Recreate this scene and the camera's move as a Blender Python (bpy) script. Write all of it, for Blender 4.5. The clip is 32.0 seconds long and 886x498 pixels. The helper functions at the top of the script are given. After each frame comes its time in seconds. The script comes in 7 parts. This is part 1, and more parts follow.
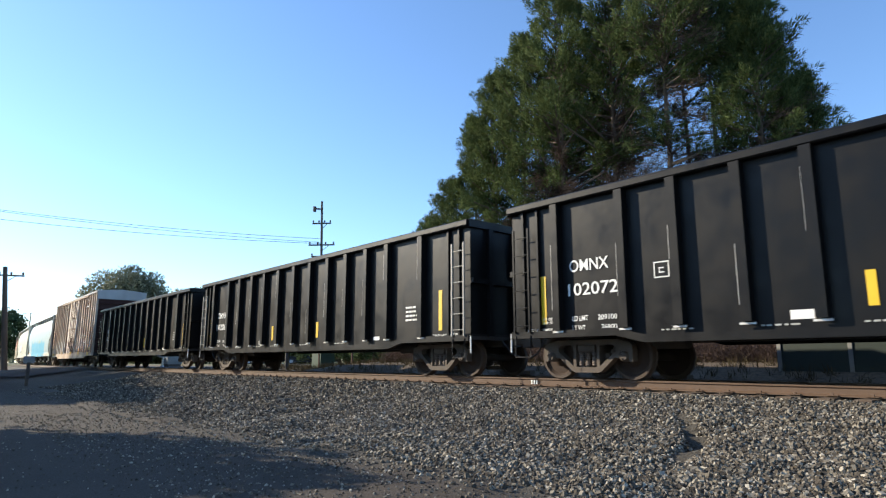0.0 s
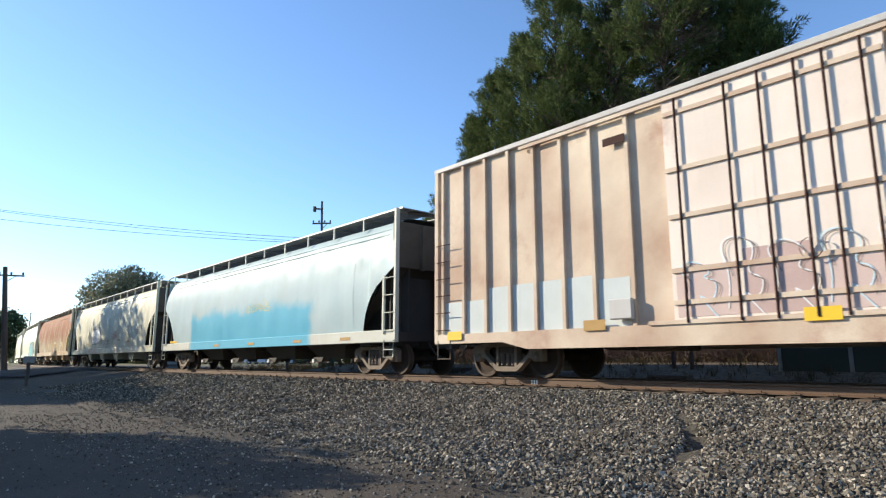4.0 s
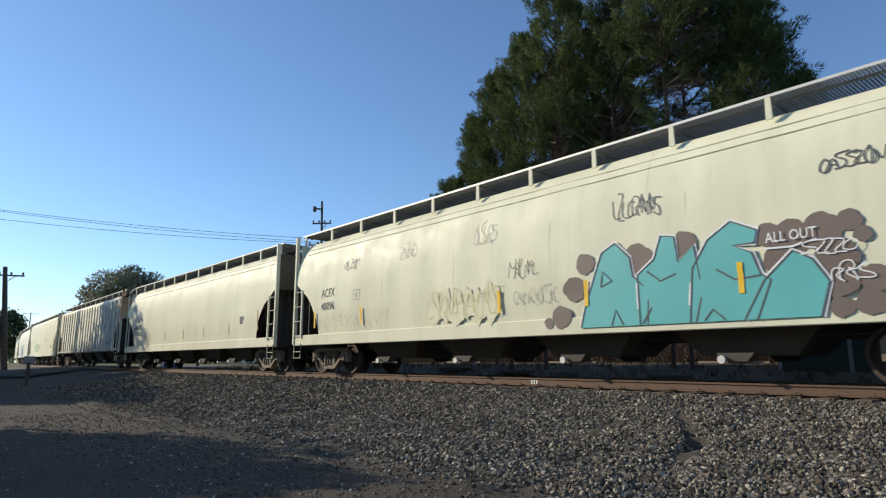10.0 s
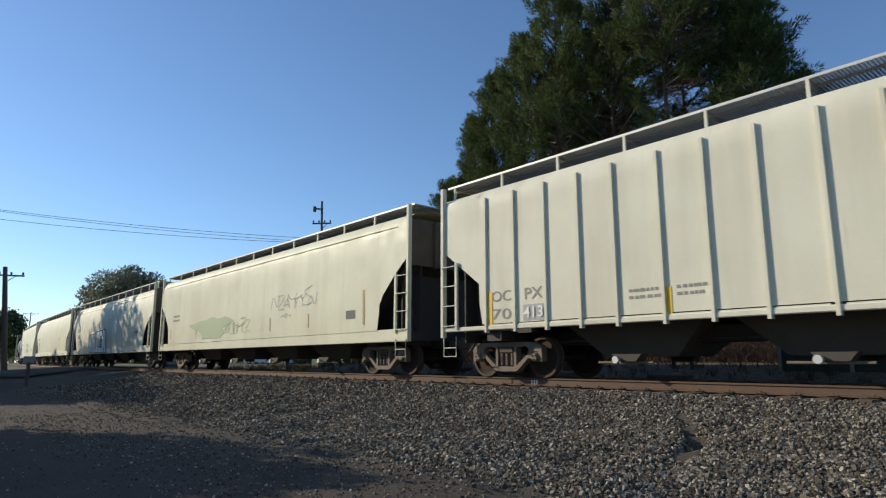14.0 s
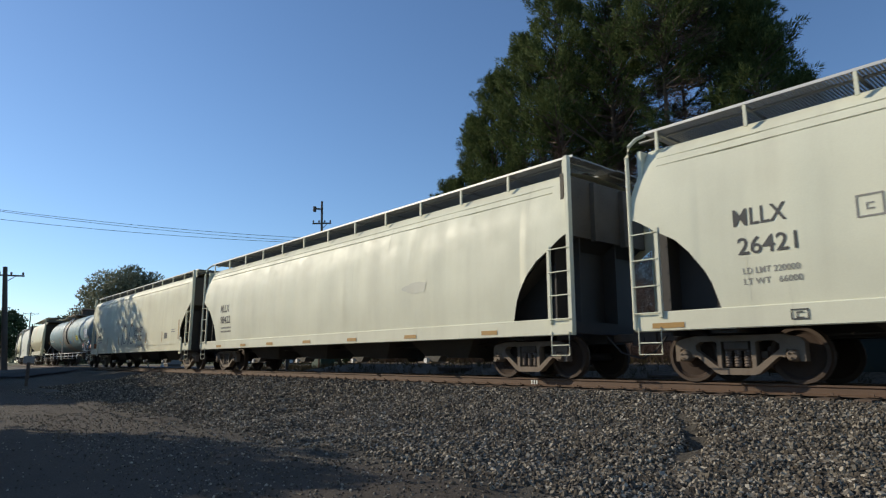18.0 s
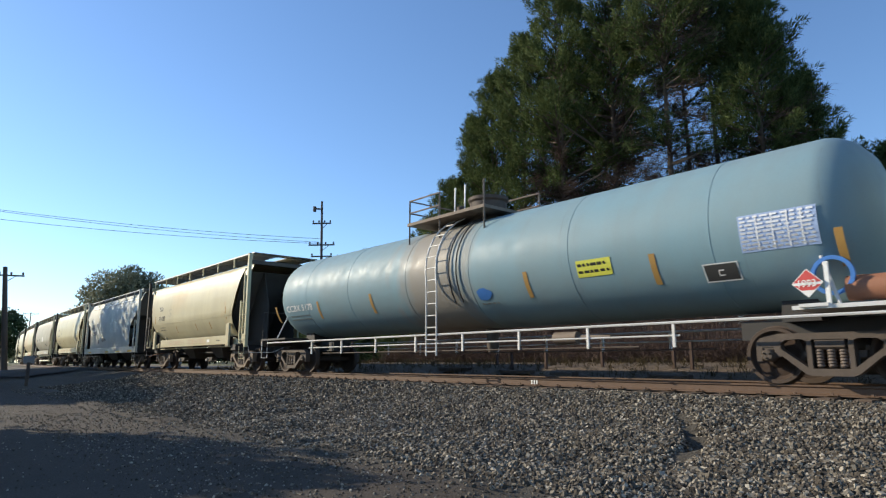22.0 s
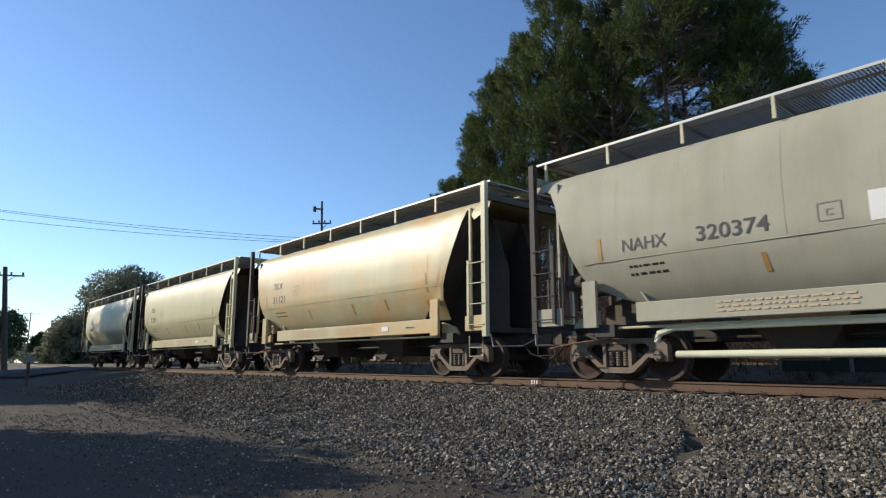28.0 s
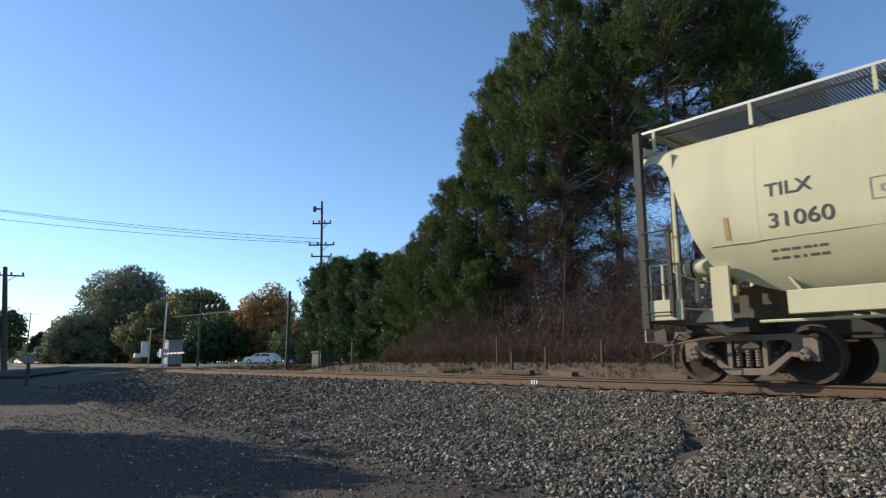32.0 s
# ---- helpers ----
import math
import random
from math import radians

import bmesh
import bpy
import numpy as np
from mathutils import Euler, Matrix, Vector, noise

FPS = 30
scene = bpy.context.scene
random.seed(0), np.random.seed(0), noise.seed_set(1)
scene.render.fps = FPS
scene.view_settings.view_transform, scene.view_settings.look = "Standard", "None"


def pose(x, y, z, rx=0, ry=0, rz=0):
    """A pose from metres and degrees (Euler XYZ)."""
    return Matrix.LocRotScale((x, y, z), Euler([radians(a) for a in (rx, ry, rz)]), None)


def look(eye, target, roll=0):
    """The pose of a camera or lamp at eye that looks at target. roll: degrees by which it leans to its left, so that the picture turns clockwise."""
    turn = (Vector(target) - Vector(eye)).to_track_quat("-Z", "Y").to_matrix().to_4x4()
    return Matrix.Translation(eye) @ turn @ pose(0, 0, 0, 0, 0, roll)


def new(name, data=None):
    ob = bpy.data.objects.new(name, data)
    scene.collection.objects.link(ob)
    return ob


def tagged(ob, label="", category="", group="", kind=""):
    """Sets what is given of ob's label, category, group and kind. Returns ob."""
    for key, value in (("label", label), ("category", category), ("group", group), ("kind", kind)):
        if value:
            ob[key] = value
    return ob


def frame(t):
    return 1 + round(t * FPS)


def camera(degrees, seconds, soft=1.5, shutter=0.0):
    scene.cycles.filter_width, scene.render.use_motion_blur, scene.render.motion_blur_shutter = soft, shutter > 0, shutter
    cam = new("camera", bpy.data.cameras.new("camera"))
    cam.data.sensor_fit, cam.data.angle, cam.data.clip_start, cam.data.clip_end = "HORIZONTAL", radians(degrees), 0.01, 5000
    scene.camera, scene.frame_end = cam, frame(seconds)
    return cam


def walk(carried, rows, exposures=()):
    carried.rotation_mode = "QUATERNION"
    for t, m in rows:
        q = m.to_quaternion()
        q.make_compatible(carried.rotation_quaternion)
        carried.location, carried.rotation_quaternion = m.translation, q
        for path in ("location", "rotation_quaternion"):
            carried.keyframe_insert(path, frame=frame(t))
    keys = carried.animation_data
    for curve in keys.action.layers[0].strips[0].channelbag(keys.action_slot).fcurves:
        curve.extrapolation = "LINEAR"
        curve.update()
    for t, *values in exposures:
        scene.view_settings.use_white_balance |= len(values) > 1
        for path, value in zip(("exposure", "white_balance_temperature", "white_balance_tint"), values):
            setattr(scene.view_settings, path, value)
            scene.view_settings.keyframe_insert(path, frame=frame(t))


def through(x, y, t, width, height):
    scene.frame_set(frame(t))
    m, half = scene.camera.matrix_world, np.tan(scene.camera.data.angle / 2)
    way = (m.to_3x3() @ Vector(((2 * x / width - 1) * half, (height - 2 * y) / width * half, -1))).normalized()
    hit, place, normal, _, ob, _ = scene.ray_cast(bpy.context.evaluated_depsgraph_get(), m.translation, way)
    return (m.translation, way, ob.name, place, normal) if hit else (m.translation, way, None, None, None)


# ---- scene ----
cam = camera(70.46, 32.0, soft=1.2, shutter=0.06)
CAM = pose(0, -11.67, 0.35, 100.21, 0, 49.27)
EXPOSURES = [(0, 0.92), (3.2, 0.95), (5.5, 0.24), (7, 0.1), (8.3, 0.26), (9.2, 0.26), (11, 0.02), (13, 0.02), (18, -0.08), (20, 0.0), (21.1, -0.05), (21.9, 0.45), (23.2, 0.48), (24.2, 0.16), (28, 0.26), (31, 0.26), (32, 0.38)]
walk(cam, [(0, CAM), (32, CAM)], EXPOSURES)

# ---- world and sun ----
SUN_WAY = Vector((-0.80, -0.46, 0.40)).normalized()      # from the place towards the sun
world = bpy.data.worlds.new("sky")
scene.world = world
world.use_nodes = True
wn = world.node_tree.nodes
sky = wn.new("ShaderNodeTexSky")
sky.sky_type = "NISHITA"
sky.sun_disc = False
sky.sun_elevation = math.asin(SUN_WAY.z)
sky.sun_rotation = math.atan2(SUN_WAY.x, SUN_WAY.y)
sky.altitude = 200
sky.air_density, sky.dust_density, sky.ozone_density = 1.0, 0.18, 4.9
wn["Background"].inputs[1].default_value = 0.15
world.node_tree.links.new(sky.outputs[0], wn["Background"].inputs[0])
sun = new("sun", bpy.data.lights.new("sun", "SUN"))
sun.data.energy, sun.data.angle, sun.data.color = 4.3, radians(0.55), (1.0, 0.885, 0.69)
sun.matrix_basis = look(Vector((0, 0, 60)) + SUN_WAY * 40, Vector((0, 0, 60)))


# ---- materials ----
class Nodes:
    """Small helper to write node trees."""

    def __init__(self, name):
        self.mat = bpy.data.materials.new(name)
        self.mat.use_nodes = True
        self.nt = self.mat.node_tree
        self.bsdf = self.nt.nodes["Principled BSDF"]

    def add(self, kind, **props):
        n = self.nt.nodes.new(kind)
        for k, v in props.items():
            n.inputs[k].default_value = v
        return n

    def link(self, a, b):
        self.nt.links.new(a, b)

    def coords(self, scale=(1, 1, 1)):
        c = self.add("ShaderNodeTexCoord")
        m = self.add("ShaderNodeMapping")
        m.inputs["Scale"].default_value = scale
        self.link(c.outputs["Object"], m.inputs["Vector"])
        return m.outputs["Vector"]

    def noise(self, scale, detail=4.0, rough=0.55, stretch=(1, 1, 1)):
        n = self.add("ShaderNodeTexNoise")
        n.inputs["Scale"].default_value = scale
        n.inputs["Detail"].default_value = detail
        n.inputs["Roughness"].default_value = rough
        self.link(self.coords(stretch), n.inputs["Vector"])
        return n.outputs["Fac"]

    def ramp(self, fac, stops):
        r = self.add("ShaderNodeValToRGB")
        while len(r.color_ramp.elements) < len(stops):
            r.color_ramp.elements.new(0.5)
        for e, (p, c) in zip(r.color_ramp.elements, stops):
            e.position = p
            e.color = (c, c, c, 1) if not isinstance(c, tuple) else (*c, 1)
        self.link(fac, r.inputs["Fac"])
        return r.outputs["Color"]

    def mix(self, fac, a, b, how="MIX"):
        m = self.nt.nodes.new("ShaderNodeMix")
        m.data_type = "RGBA"
        m.blend_type = how
        for sock, v in ((m.inputs[0], fac), (m.inputs[6], a), (m.inputs[7], b)):
            if isinstance(v, (int, float)):
                sock.default_value = v
            elif isinstance(v, tuple):
                sock.default_value = (*v, 1)
            else:
                self.link(v, sock)
        return m.outputs[2]

    def bump(self, height, strength=0.3, distance=0.01):
        b = self.add("ShaderNodeBump")
        b.inputs["Strength"].default_value = strength
        b.inputs["Distance"].default_value = distance
        self.link(height, b.inputs["Height"])
        self.link(b.outputs["Normal"], self.bsdf.inputs["Normal"])

    def done(self, color, rough=0.6, metal=0.0):
        for sock, v in ((self.bsdf.inputs["Base Color"], color), (self.bsdf.inputs["Roughness"], rough)):
            if isinstance(v, tuple):
                sock.default_value = (*v, 1)
            elif isinstance(v, (int, float)):
                sock.default_value = v
            else:
                self.link(v, sock)
        self.bsdf.inputs["Metallic"].default_value = metal
        return self.mat


def paint(name, base, dirt=(0.22, 0.17, 0.11), amount=0.45, rough=0.45, rust=None, rust_at=0.62, streaks=0.4, spec=0.18, corner=None, wavy=0.25):
    """Weathered freight-car paint: grime in large clouds, rain streaks, rust blooms and fine grain."""
    n = Nodes(name)
    col = n.mix(n.ramp(n.noise(0.55, 5), [(0.35, 0.0), (0.75, amount)]), base, dirt)
    col = n.mix(n.ramp(n.noise(1.0, 4, 0.55, (1.7, 1, 0.2)), [(0.45, 0.0), (0.8, streaks)]), col, tuple(c * 0.8 for c in dirt))
    col = n.mix(n.ramp(n.noise(1.0, 5, 0.6, (6.5, 1, 0.35)), [(0.66, 0.0), (0.74, streaks * 0.9)]), col, tuple(c * 0.5 for c in dirt))
    if rust:
        col = n.mix(n.ramp(n.noise(0.42, 7, 0.7), [(rust_at - 0.06, 0.0), (rust_at + 0.12, 0.85)]), col, rust)
    if corner:
        # rust that has run from one top corner: x where it starts, z where it starts
        sep = n.add("ShaderNodeSeparateXYZ")
        n.link(n.add("ShaderNodeTexCoord").outputs["Object"], sep.inputs[0])
        facs = []
        for sock, a, b_ in ((sep.outputs["X"], corner[0], corner[0] + 1.6), (sep.outputs["Z"], corner[1], corner[1] + 1.0)):
            m = n.add("ShaderNodeMapRange")
            m.inputs["From Min"].default_value, m.inputs["From Max"].default_value = a, b_
            n.link(sock, m.inputs["Value"])
            facs.append(m.outputs["Result"])
        m = n.nt.nodes.new("ShaderNodeMath")
        m.operation = "MULTIPLY"
        n.link(facs[0], m.inputs[0])
        n.link(facs[1], m.inputs[1])
        spot = n.mix(1.0, m.outputs[0], n.ramp(n.noise(1.6, 6, 0.7, (1, 1, 0.6)), [(0.3, 0.0), (0.6, 1.0)]), "MULTIPLY")
        col = n.mix(spot, col, (0.40, 0.19, 0.07))
    col = n.mix(n.ramp(n.noise(38, 3), [(0.3, 0.0), (0.8, 0.14)]), col, tuple(c * 0.6 for c in base))
    n.bsdf.inputs["Specular IOR Level"].default_value = spec
    n.bump(n.noise(1.3, 3), wavy, 0.03)
    r = n.ramp(n.noise(2.2, 4), [(0.3, rough + 0.02), (0.75, rough + 0.06 + 0.76 * wavy)])
    return n.done(col, r)


def plain(name, base, rough=0.6, metal=0.0, vary=0.35, scale=8.0, dark=0.55, grain=60.0):
    n = Nodes(name)
    col = n.mix(n.ramp(n.noise(scale, 5), [(0.3, 0.0), (0.75, vary)]), base, tuple(c * dark for c in base))
    col = n.mix(n.ramp(n.noise(grain, 3), [(0.35, 0.0), (0.8, vary * 0.6)]), col, tuple(min(1, c * 1.35) for c in base))
    n.bump(n.noise(grain, 4), 0.25, 0.004)
    return n.done(col, rough, metal)


def leafy(name, dark, light, rough=0.6, through=0.25):
    n = Nodes(name)
    g = n.add("ShaderNodeNewGeometry")
    col = n.mix(g.outputs["Random Per Island"], dark, light)
    col = n.mix(n.ramp(n.noise(0.5, 4), [(0.35, 0.0), (0.7, 0.5)]), col, tuple(c * 0.5 for c in dark))
    n.done(col, rough)
    n.bsdf.inputs["Specular IOR Level"].default_value = 0.08
    t = n.add("ShaderNodeBsdfTranslucent")
    n.link(col, t.inputs["Color"])
    m = n.add("ShaderNodeMixShader")
    m.inputs[0].default_value = through
    n.link(n.bsdf.outputs[0], m.inputs[1])
    n.link(t.outputs[0], m.inputs[2])
    n.link(m.outputs[0], n.nt.nodes["Material Output"].inputs["Surface"])
    return n.mat


def ground_mat():
    """Dirt and grit near the camera, crushed stone beside the track, grass and leaf litter past it."""
    n = Nodes("ground")
    pos = n.add("ShaderNodeNewGeometry").outputs["Position"]
    sep = n.add("ShaderNodeSeparateXYZ")
    n.link(pos, sep.inputs[0])
    wob = n.noise(0.35, 5)
    mth = n.nt.nodes.new("ShaderNodeMath")
    mth.operation = "MULTIPLY_ADD"
    n.link(wob, mth.inputs[0])
    mth.inputs[1].default_value = 3.0
    n.link(sep.outputs["Y"], mth.inputs[2])
    y = mth.outputs[0]

    def step(a, b, src=y):
        m = n.add("ShaderNodeMapRange")
        m.inputs["From Min"].default_value, m.inputs["From Max"].default_value = a, b
        n.link(src, m.inputs["Value"])
        return m.outputs["Result"]
    grit = n.mix(n.ramp(n.noise(45, 4, 0.7), [(0.35, 0.0), (0.7, 1.0)]), (0.029, 0.021, 0.014), (0.082, 0.061, 0.042))
    dirt = n.mix(n.ramp(n.noise(0.9, 6, 0.7), [(0.35, 0.0), (0.7, 0.8)]), grit, (0.030, 0.021, 0.0135))
    stone = n.mix(n.ramp(n.noise(28, 4, 0.7), [(0.35, 0.0), (0.65, 1.0)]), (0.022, 0.018, 0.013), (0.10, 0.085, 0.062))
    litter = n.mix(n.ramp(n.noise(9, 5, 0.7), [(0.35, 0.0), (0.65, 1.0)]), (0.05, 0.035, 0.023), (0.17, 0.122, 0.078))
    grass = n.mix(n.ramp(n.noise(6, 5, 0.7), [(0.3, 0.0), (0.7, 1.0)]), (0.06, 0.075, 0.025), (0.16, 0.15, 0.06))
    far = n.mix(step(11, 16), litter, grass)
    c = n.mix(step(-6.2, -5.0), dirt, stone)
    c = n.mix(step(3.5, 5.0), c, far)
    v = n.add("ShaderNodeTexVoronoi")
    v.inputs["Scale"].default_value = 55
    n.link(n.coords(), v.inputs["Vector"])
    n.bump(n.mix(0.6, v.outputs["Distance"], n.noise(14, 6, 0.7)), 0.6, 0.025)
    return n.done(c, 0.95)


M = {}
M["ground"] = ground_mat()
g_ = Nodes("gravel")
gi = g_.add("ShaderNodeNewGeometry")
gc = g_.ramp(gi.outputs["Random Per Island"], [(0.0, (0.028, 0.022, 0.016)), (0.35, (0.072, 0.059, 0.044)), (0.65, (0.155, 0.133, 0.102)), (0.87, (0.28, 0.244, 0.188)), (1.0, (0.47, 0.42, 0.335))])
gc = g_.mix(g_.ramp(g_.noise(30, 4), [(0.3, 0.0), (0.7, 0.35)]), gc, (0.12, 0.095, 0.065))
g_.bump(g_.noise(60, 4), 0.4, 0.005)
M["gravel"] = g_.done(gc, 0.95)
M["rail"] = plain("rail_rust", (0.125, 0.075, 0.047), 0.75, 0.0, 0.5, 6, 0.5, 50)
M["railtop"] = plain("rail_top", (0.32, 0.25, 0.19), 0.35, 0.7, 0.3, 6)
M["tie"] = plain("tie_wood", (0.10, 0.07, 0.05), 0.9, 0, 0.5, 5)
M["asphalt"] = plain("asphalt", (0.024, 0.023, 0.022), 0.9, 0, 0.4, 1.2, 0.6, 90)
M["steel_dark"] = plain("underframe_black", (0.035, 0.032, 0.03), 0.7, 0, 0.5, 3)
M["truck"] = plain("truck_cast_steel", (0.20, 0.155, 0.115), 0.75, 0.1, 0.6, 5, 0.4)
M["truck_dark"] = plain("truck_cast_steel_dark", (0.10, 0.076, 0.058), 0.75, 0.1, 0.6, 5, 0.4)
M["wheel"] = plain("wheel_steel", (0.045, 0.027, 0.018), 0.9, 0.0, 0.5, 4, 0.45)
M["rim"] = plain("wheel_rim", (0.06, 0.038, 0.025), 0.75, 0.0, 0.3, 6)
M["spring"] = plain("spring_steel", (0.14, 0.11, 0.09), 0.7, 0.1)
M["white"] = plain("white_paint", (0.78, 0.77, 0.73), 0.5, 0, 0.25, 3, 0.75)
M["ink"] = plain("black_lettering", (0.05, 0.05, 0.048), 0.6, 0, 0.3, 5)
M["ink_faded"] = plain("faded_lettering", (0.26, 0.25, 0.22), 0.7, 0, 0.4, 5, 0.8)
M["yellow"] = plain("yellow_reflector", (0.80, 0.50, 0.02), 0.45, 0, 0.2, 5)
M["amber"] = plain("weathered_reflector", (0.40, 0.23, 0.06), 0.6, 0, 0.4, 5)
M["wood_pole"] = plain("weathered_pole", (0.10, 0.08, 0.065), 0.9, 0, 0.5, 3)
M["bark"] = plain("bark", (0.11, 0.085, 0.065), 0.95, 0, 0.6, 6, 0.4)
M["wire"] = plain("wire", (0.05, 0.05, 0.05), 0.6)
M["glass_dark"] = plain("tinted_glass", (0.02, 0.025, 0.03), 0.08, 0, 0.1)
M["signal_box"] = plain("aluminium_box", (0.55, 0.56, 0.56), 0.45, 0.3, 0.2)
M["green_box"] = plain("green_enamel", (0.035, 0.07, 0.05), 0.5, 0, 0.3)
M["grey_shed"] = plain("dark_green_sheet", (0.028, 0.04, 0.033), 0.55, 0, 0.3, 2)
M["cabinet"] = plain("dull_grey_box", (0.28, 0.28, 0.27), 0.6, 0.1, 0.3)
# End-sheet grime, darkened further to hold the shade of the leading end.
M["end_grime_shade"] = plain("grimy_shaded_end_sheet", (0.115, 0.10, 0.08), 0.85, 0, 0.7, 1.2, 0.35, 30)
# Bay grime with the shade under the car put into its colour.
M["bay_grime_shade"] = plain("grimy_shaded_discharge_bay", (0.07, 0.062, 0.05), 0.8, 0, 0.6, 1.5, 0.45, 30)
# Shade inside the leading end, put into the steel colour.
M["end_shade"] = plain("shaded_end_steel", (0.05, 0.044, 0.037), 0.8, 0, 0.6, 1.5, 0.4, 30)
M["board"] = plain("walkway_steel", (0.27, 0.265, 0.25), 0.6, 0.3, 0.4, 4)
M["edge"] = plain("walkway_edge", (0.62, 0.61, 0.58), 0.5, 0.2, 0.3, 4)
M["needles"] = leafy("needles", (0.042, 0.07, 0.026), (0.135, 0.17, 0.062), 0.8)
M["needles_hedge"] = leafy("needles_hedge", (0.042, 0.075, 0.035), (0.125, 0.175, 0.085))
M["dead"] = leafy("dead_twigs", (0.07, 0.049, 0.041), (0.19, 0.135, 0.112), 0.8, 0.2)
M["dry_grass"] = leafy("dry_grass", (0.05, 0.04, 0.02), (0.13, 0.10, 0.055), 0.8, 0.1)
# Distance haze is put into the next two: paler, greyer leaf colours.
M["leaf_green"] = leafy("leaf_green", (0.15, 0.165, 0.105), (0.29, 0.30, 0.20))
M["leaf_olive"] = leafy("leaf_olive", (0.13, 0.14, 0.06), (0.28, 0.265, 0.125))
M["leaf_orange"] = leafy("leaf_orange", (0.32, 0.19, 0.07), (0.56, 0.37, 0.15))
M["leaf_rust"] = leafy("leaf_rust", (0.10, 0.045, 0.03), (0.18, 0.09, 0.05))


# ---- mesh helper ----
class B:
    """Collects vertices and faces; mesh() makes the data."""

    def __init__(self):
        self.v, self.f = [], []

    def put(self, vs, fs):
        k = len(self.v)
        self.v += [tuple(p) for p in vs]
        self.f += [tuple(i + k for i in q) for q in fs]
        return self

    def box(self, x0, x1, y0, y1, z0, z1, c=0.0):
        """A box; c chamfers its four edges along x."""
        if c <= 0:
            vs = [(x, y, z) for x in (x0, x1) for y in (y0, y1) for z in (z0, z1)]
            return self.put(vs, [(0, 1, 3, 2), (4, 6, 7, 5), (0, 4, 5, 1), (2, 3, 7, 6), (0, 2, 6, 4), (1, 5, 7, 3)])
        ring = [(y0 + c, z0), (y1 - c, z0), (y1, z0 + c), (y1, z1 - c), (y1 - c, z1), (y0 + c, z1), (y0, z1 - c), (y0, z0 + c)]
        vs = [(x, y, z) for x in (x0, x1) for y, z in ring]
        fs = [(i, (i + 1) % 8, 8 + (i + 1) % 8, 8 + i) for i in range(8)]
        return self.put(vs, fs + [tuple(range(7, -1, -1)), tuple(range(8, 16))])

    def bar(self, a, b, w, h=None, n=4, taper=1.0):
        """A straight bar or rod from a to b; n sides."""
        a, b = Vector(a), Vector(b)
        h = h or w
        q = (b - a).to_track_quat("Z", "Y")
        vs = []
        for p, s in ((a, 1.0), (b, taper)):
            for i in range(n):
                t = 2 * math.pi * (i + 0.5) / n
                k = math.sqrt(2) if n == 4 else 1.0
                vs.append(p + q @ Vector((math.cos(t) * w / 2 * k * s, math.sin(t) * h / 2 * k * s, 0)))
        fs = [(i, (i + 1) % n, n + (i + 1) % n, n + i) for i in range(n)]
        return self.put(vs, fs + [tuple(range(n - 1, -1, -1)), tuple(range(n, 2 * n))])

    def path(self, pts, w, n=5):
        pts = [Vector(p) for p in pts]
        vs = []
        for i, p in enumerate(pts):
            d = (pts[min(i + 1, len(pts) - 1)] - pts[max(i - 1, 0)]).normalized()
            u = d.cross(Vector((0.31, 0.23, 0.92))).normalized()
            v = d.cross(u)
            vs += [p + (u * math.cos(2 * math.pi * k / n) + v * math.sin(2 * math.pi * k / n)) * (w / 2) for k in range(n)]
        m = len(pts)
        fs = [(i * n + k, i * n + (k + 1) % n, (i + 1) * n + (k + 1) % n, (i + 1) * n + k) for i in range(m - 1) for k in range(n)]
        return self.put(vs, fs + [tuple(range(n - 1, -1, -1)), tuple(range((m - 1) * n, m * n))])

    def lathe(self, prof, axis="y", n=20, center=(0, 0, 0)):
        """prof: (position along axis, radius)."""
        c = Vector(center)
        vs = []
        for p, r in prof:
            for i in range(n):
                t = 2 * math.pi * i / n
                a, b = math.cos(t) * r, math.sin(t) * r
                vs.append(c + Vector({"x": (p, a, b), "y": (a, p, b), "z": (a, b, p)}[axis]))
        fs = [(k * n + i, k * n + (i + 1) % n, (k + 1) * n + (i + 1) % n, (k + 1) * n + i) for k in range(len(prof) - 1) for i in range(n)]
        return self.put(vs, fs)

    def slab(self, outline, y0, y1):
        """An outline of (x, z) pushed from y0 to y1."""
        n = len(outline)
        vs = [(x, y, z) for y in (y0, y1) for x, z in outline]
        fs = [(i, (i + 1) % n, n + (i + 1) % n, n + i) for i in range(n)]
        return self.put(vs, fs + [tuple(range(n - 1, -1, -1)), tuple(range(n, 2 * n))])

    def grid(self, rows):
        """A sheet through rows of equal length."""
        m = len(rows[0])
        return self.put([p for r in rows for p in r], [(i * m + j, i * m + j + 1, (i + 1) * m + j + 1, (i + 1) * m + j) for i in range(len(rows) - 1) for j in range(m - 1)])

    def mesh(self, name, mat, smooth=True):
        me = bpy.data.meshes.new(name)
        me.from_pydata(self.v, [], self.f)
        me.materials.append(mat)
        if smooth:
            me.polygons.foreach_set("use_smooth", [True] * len(me.polygons))
            me.set_sharp_from_angle(angle=radians(38))
        me.update()
        return me


def part(name, b, mat, parent, label="", at=None):
    """One mesh object under a thing or under a part."""
    me = b if isinstance(b, bpy.types.Mesh) else b.mesh(name, mat)
    ob = new(name, me)
    ob.parent = parent
    if at is not None:
        ob.location = at
    if label:
        ob["label"] = label
    return ob


def thing(name, label, category, group="", at=(0, 0, 0), kind=""):
    ob = new(name)
    ob.location = at
    return tagged(ob, label, category, group, kind)


def solid(name, b, mat, label, category="", kind="", group="", at=None):
    """A thing that is one mesh."""
    ob = new(name, b if isinstance(b, bpy.types.Mesh) else b.mesh(name, mat))
    if at is not None:
        ob.location = at
    return tagged(ob, label, category, group, kind)


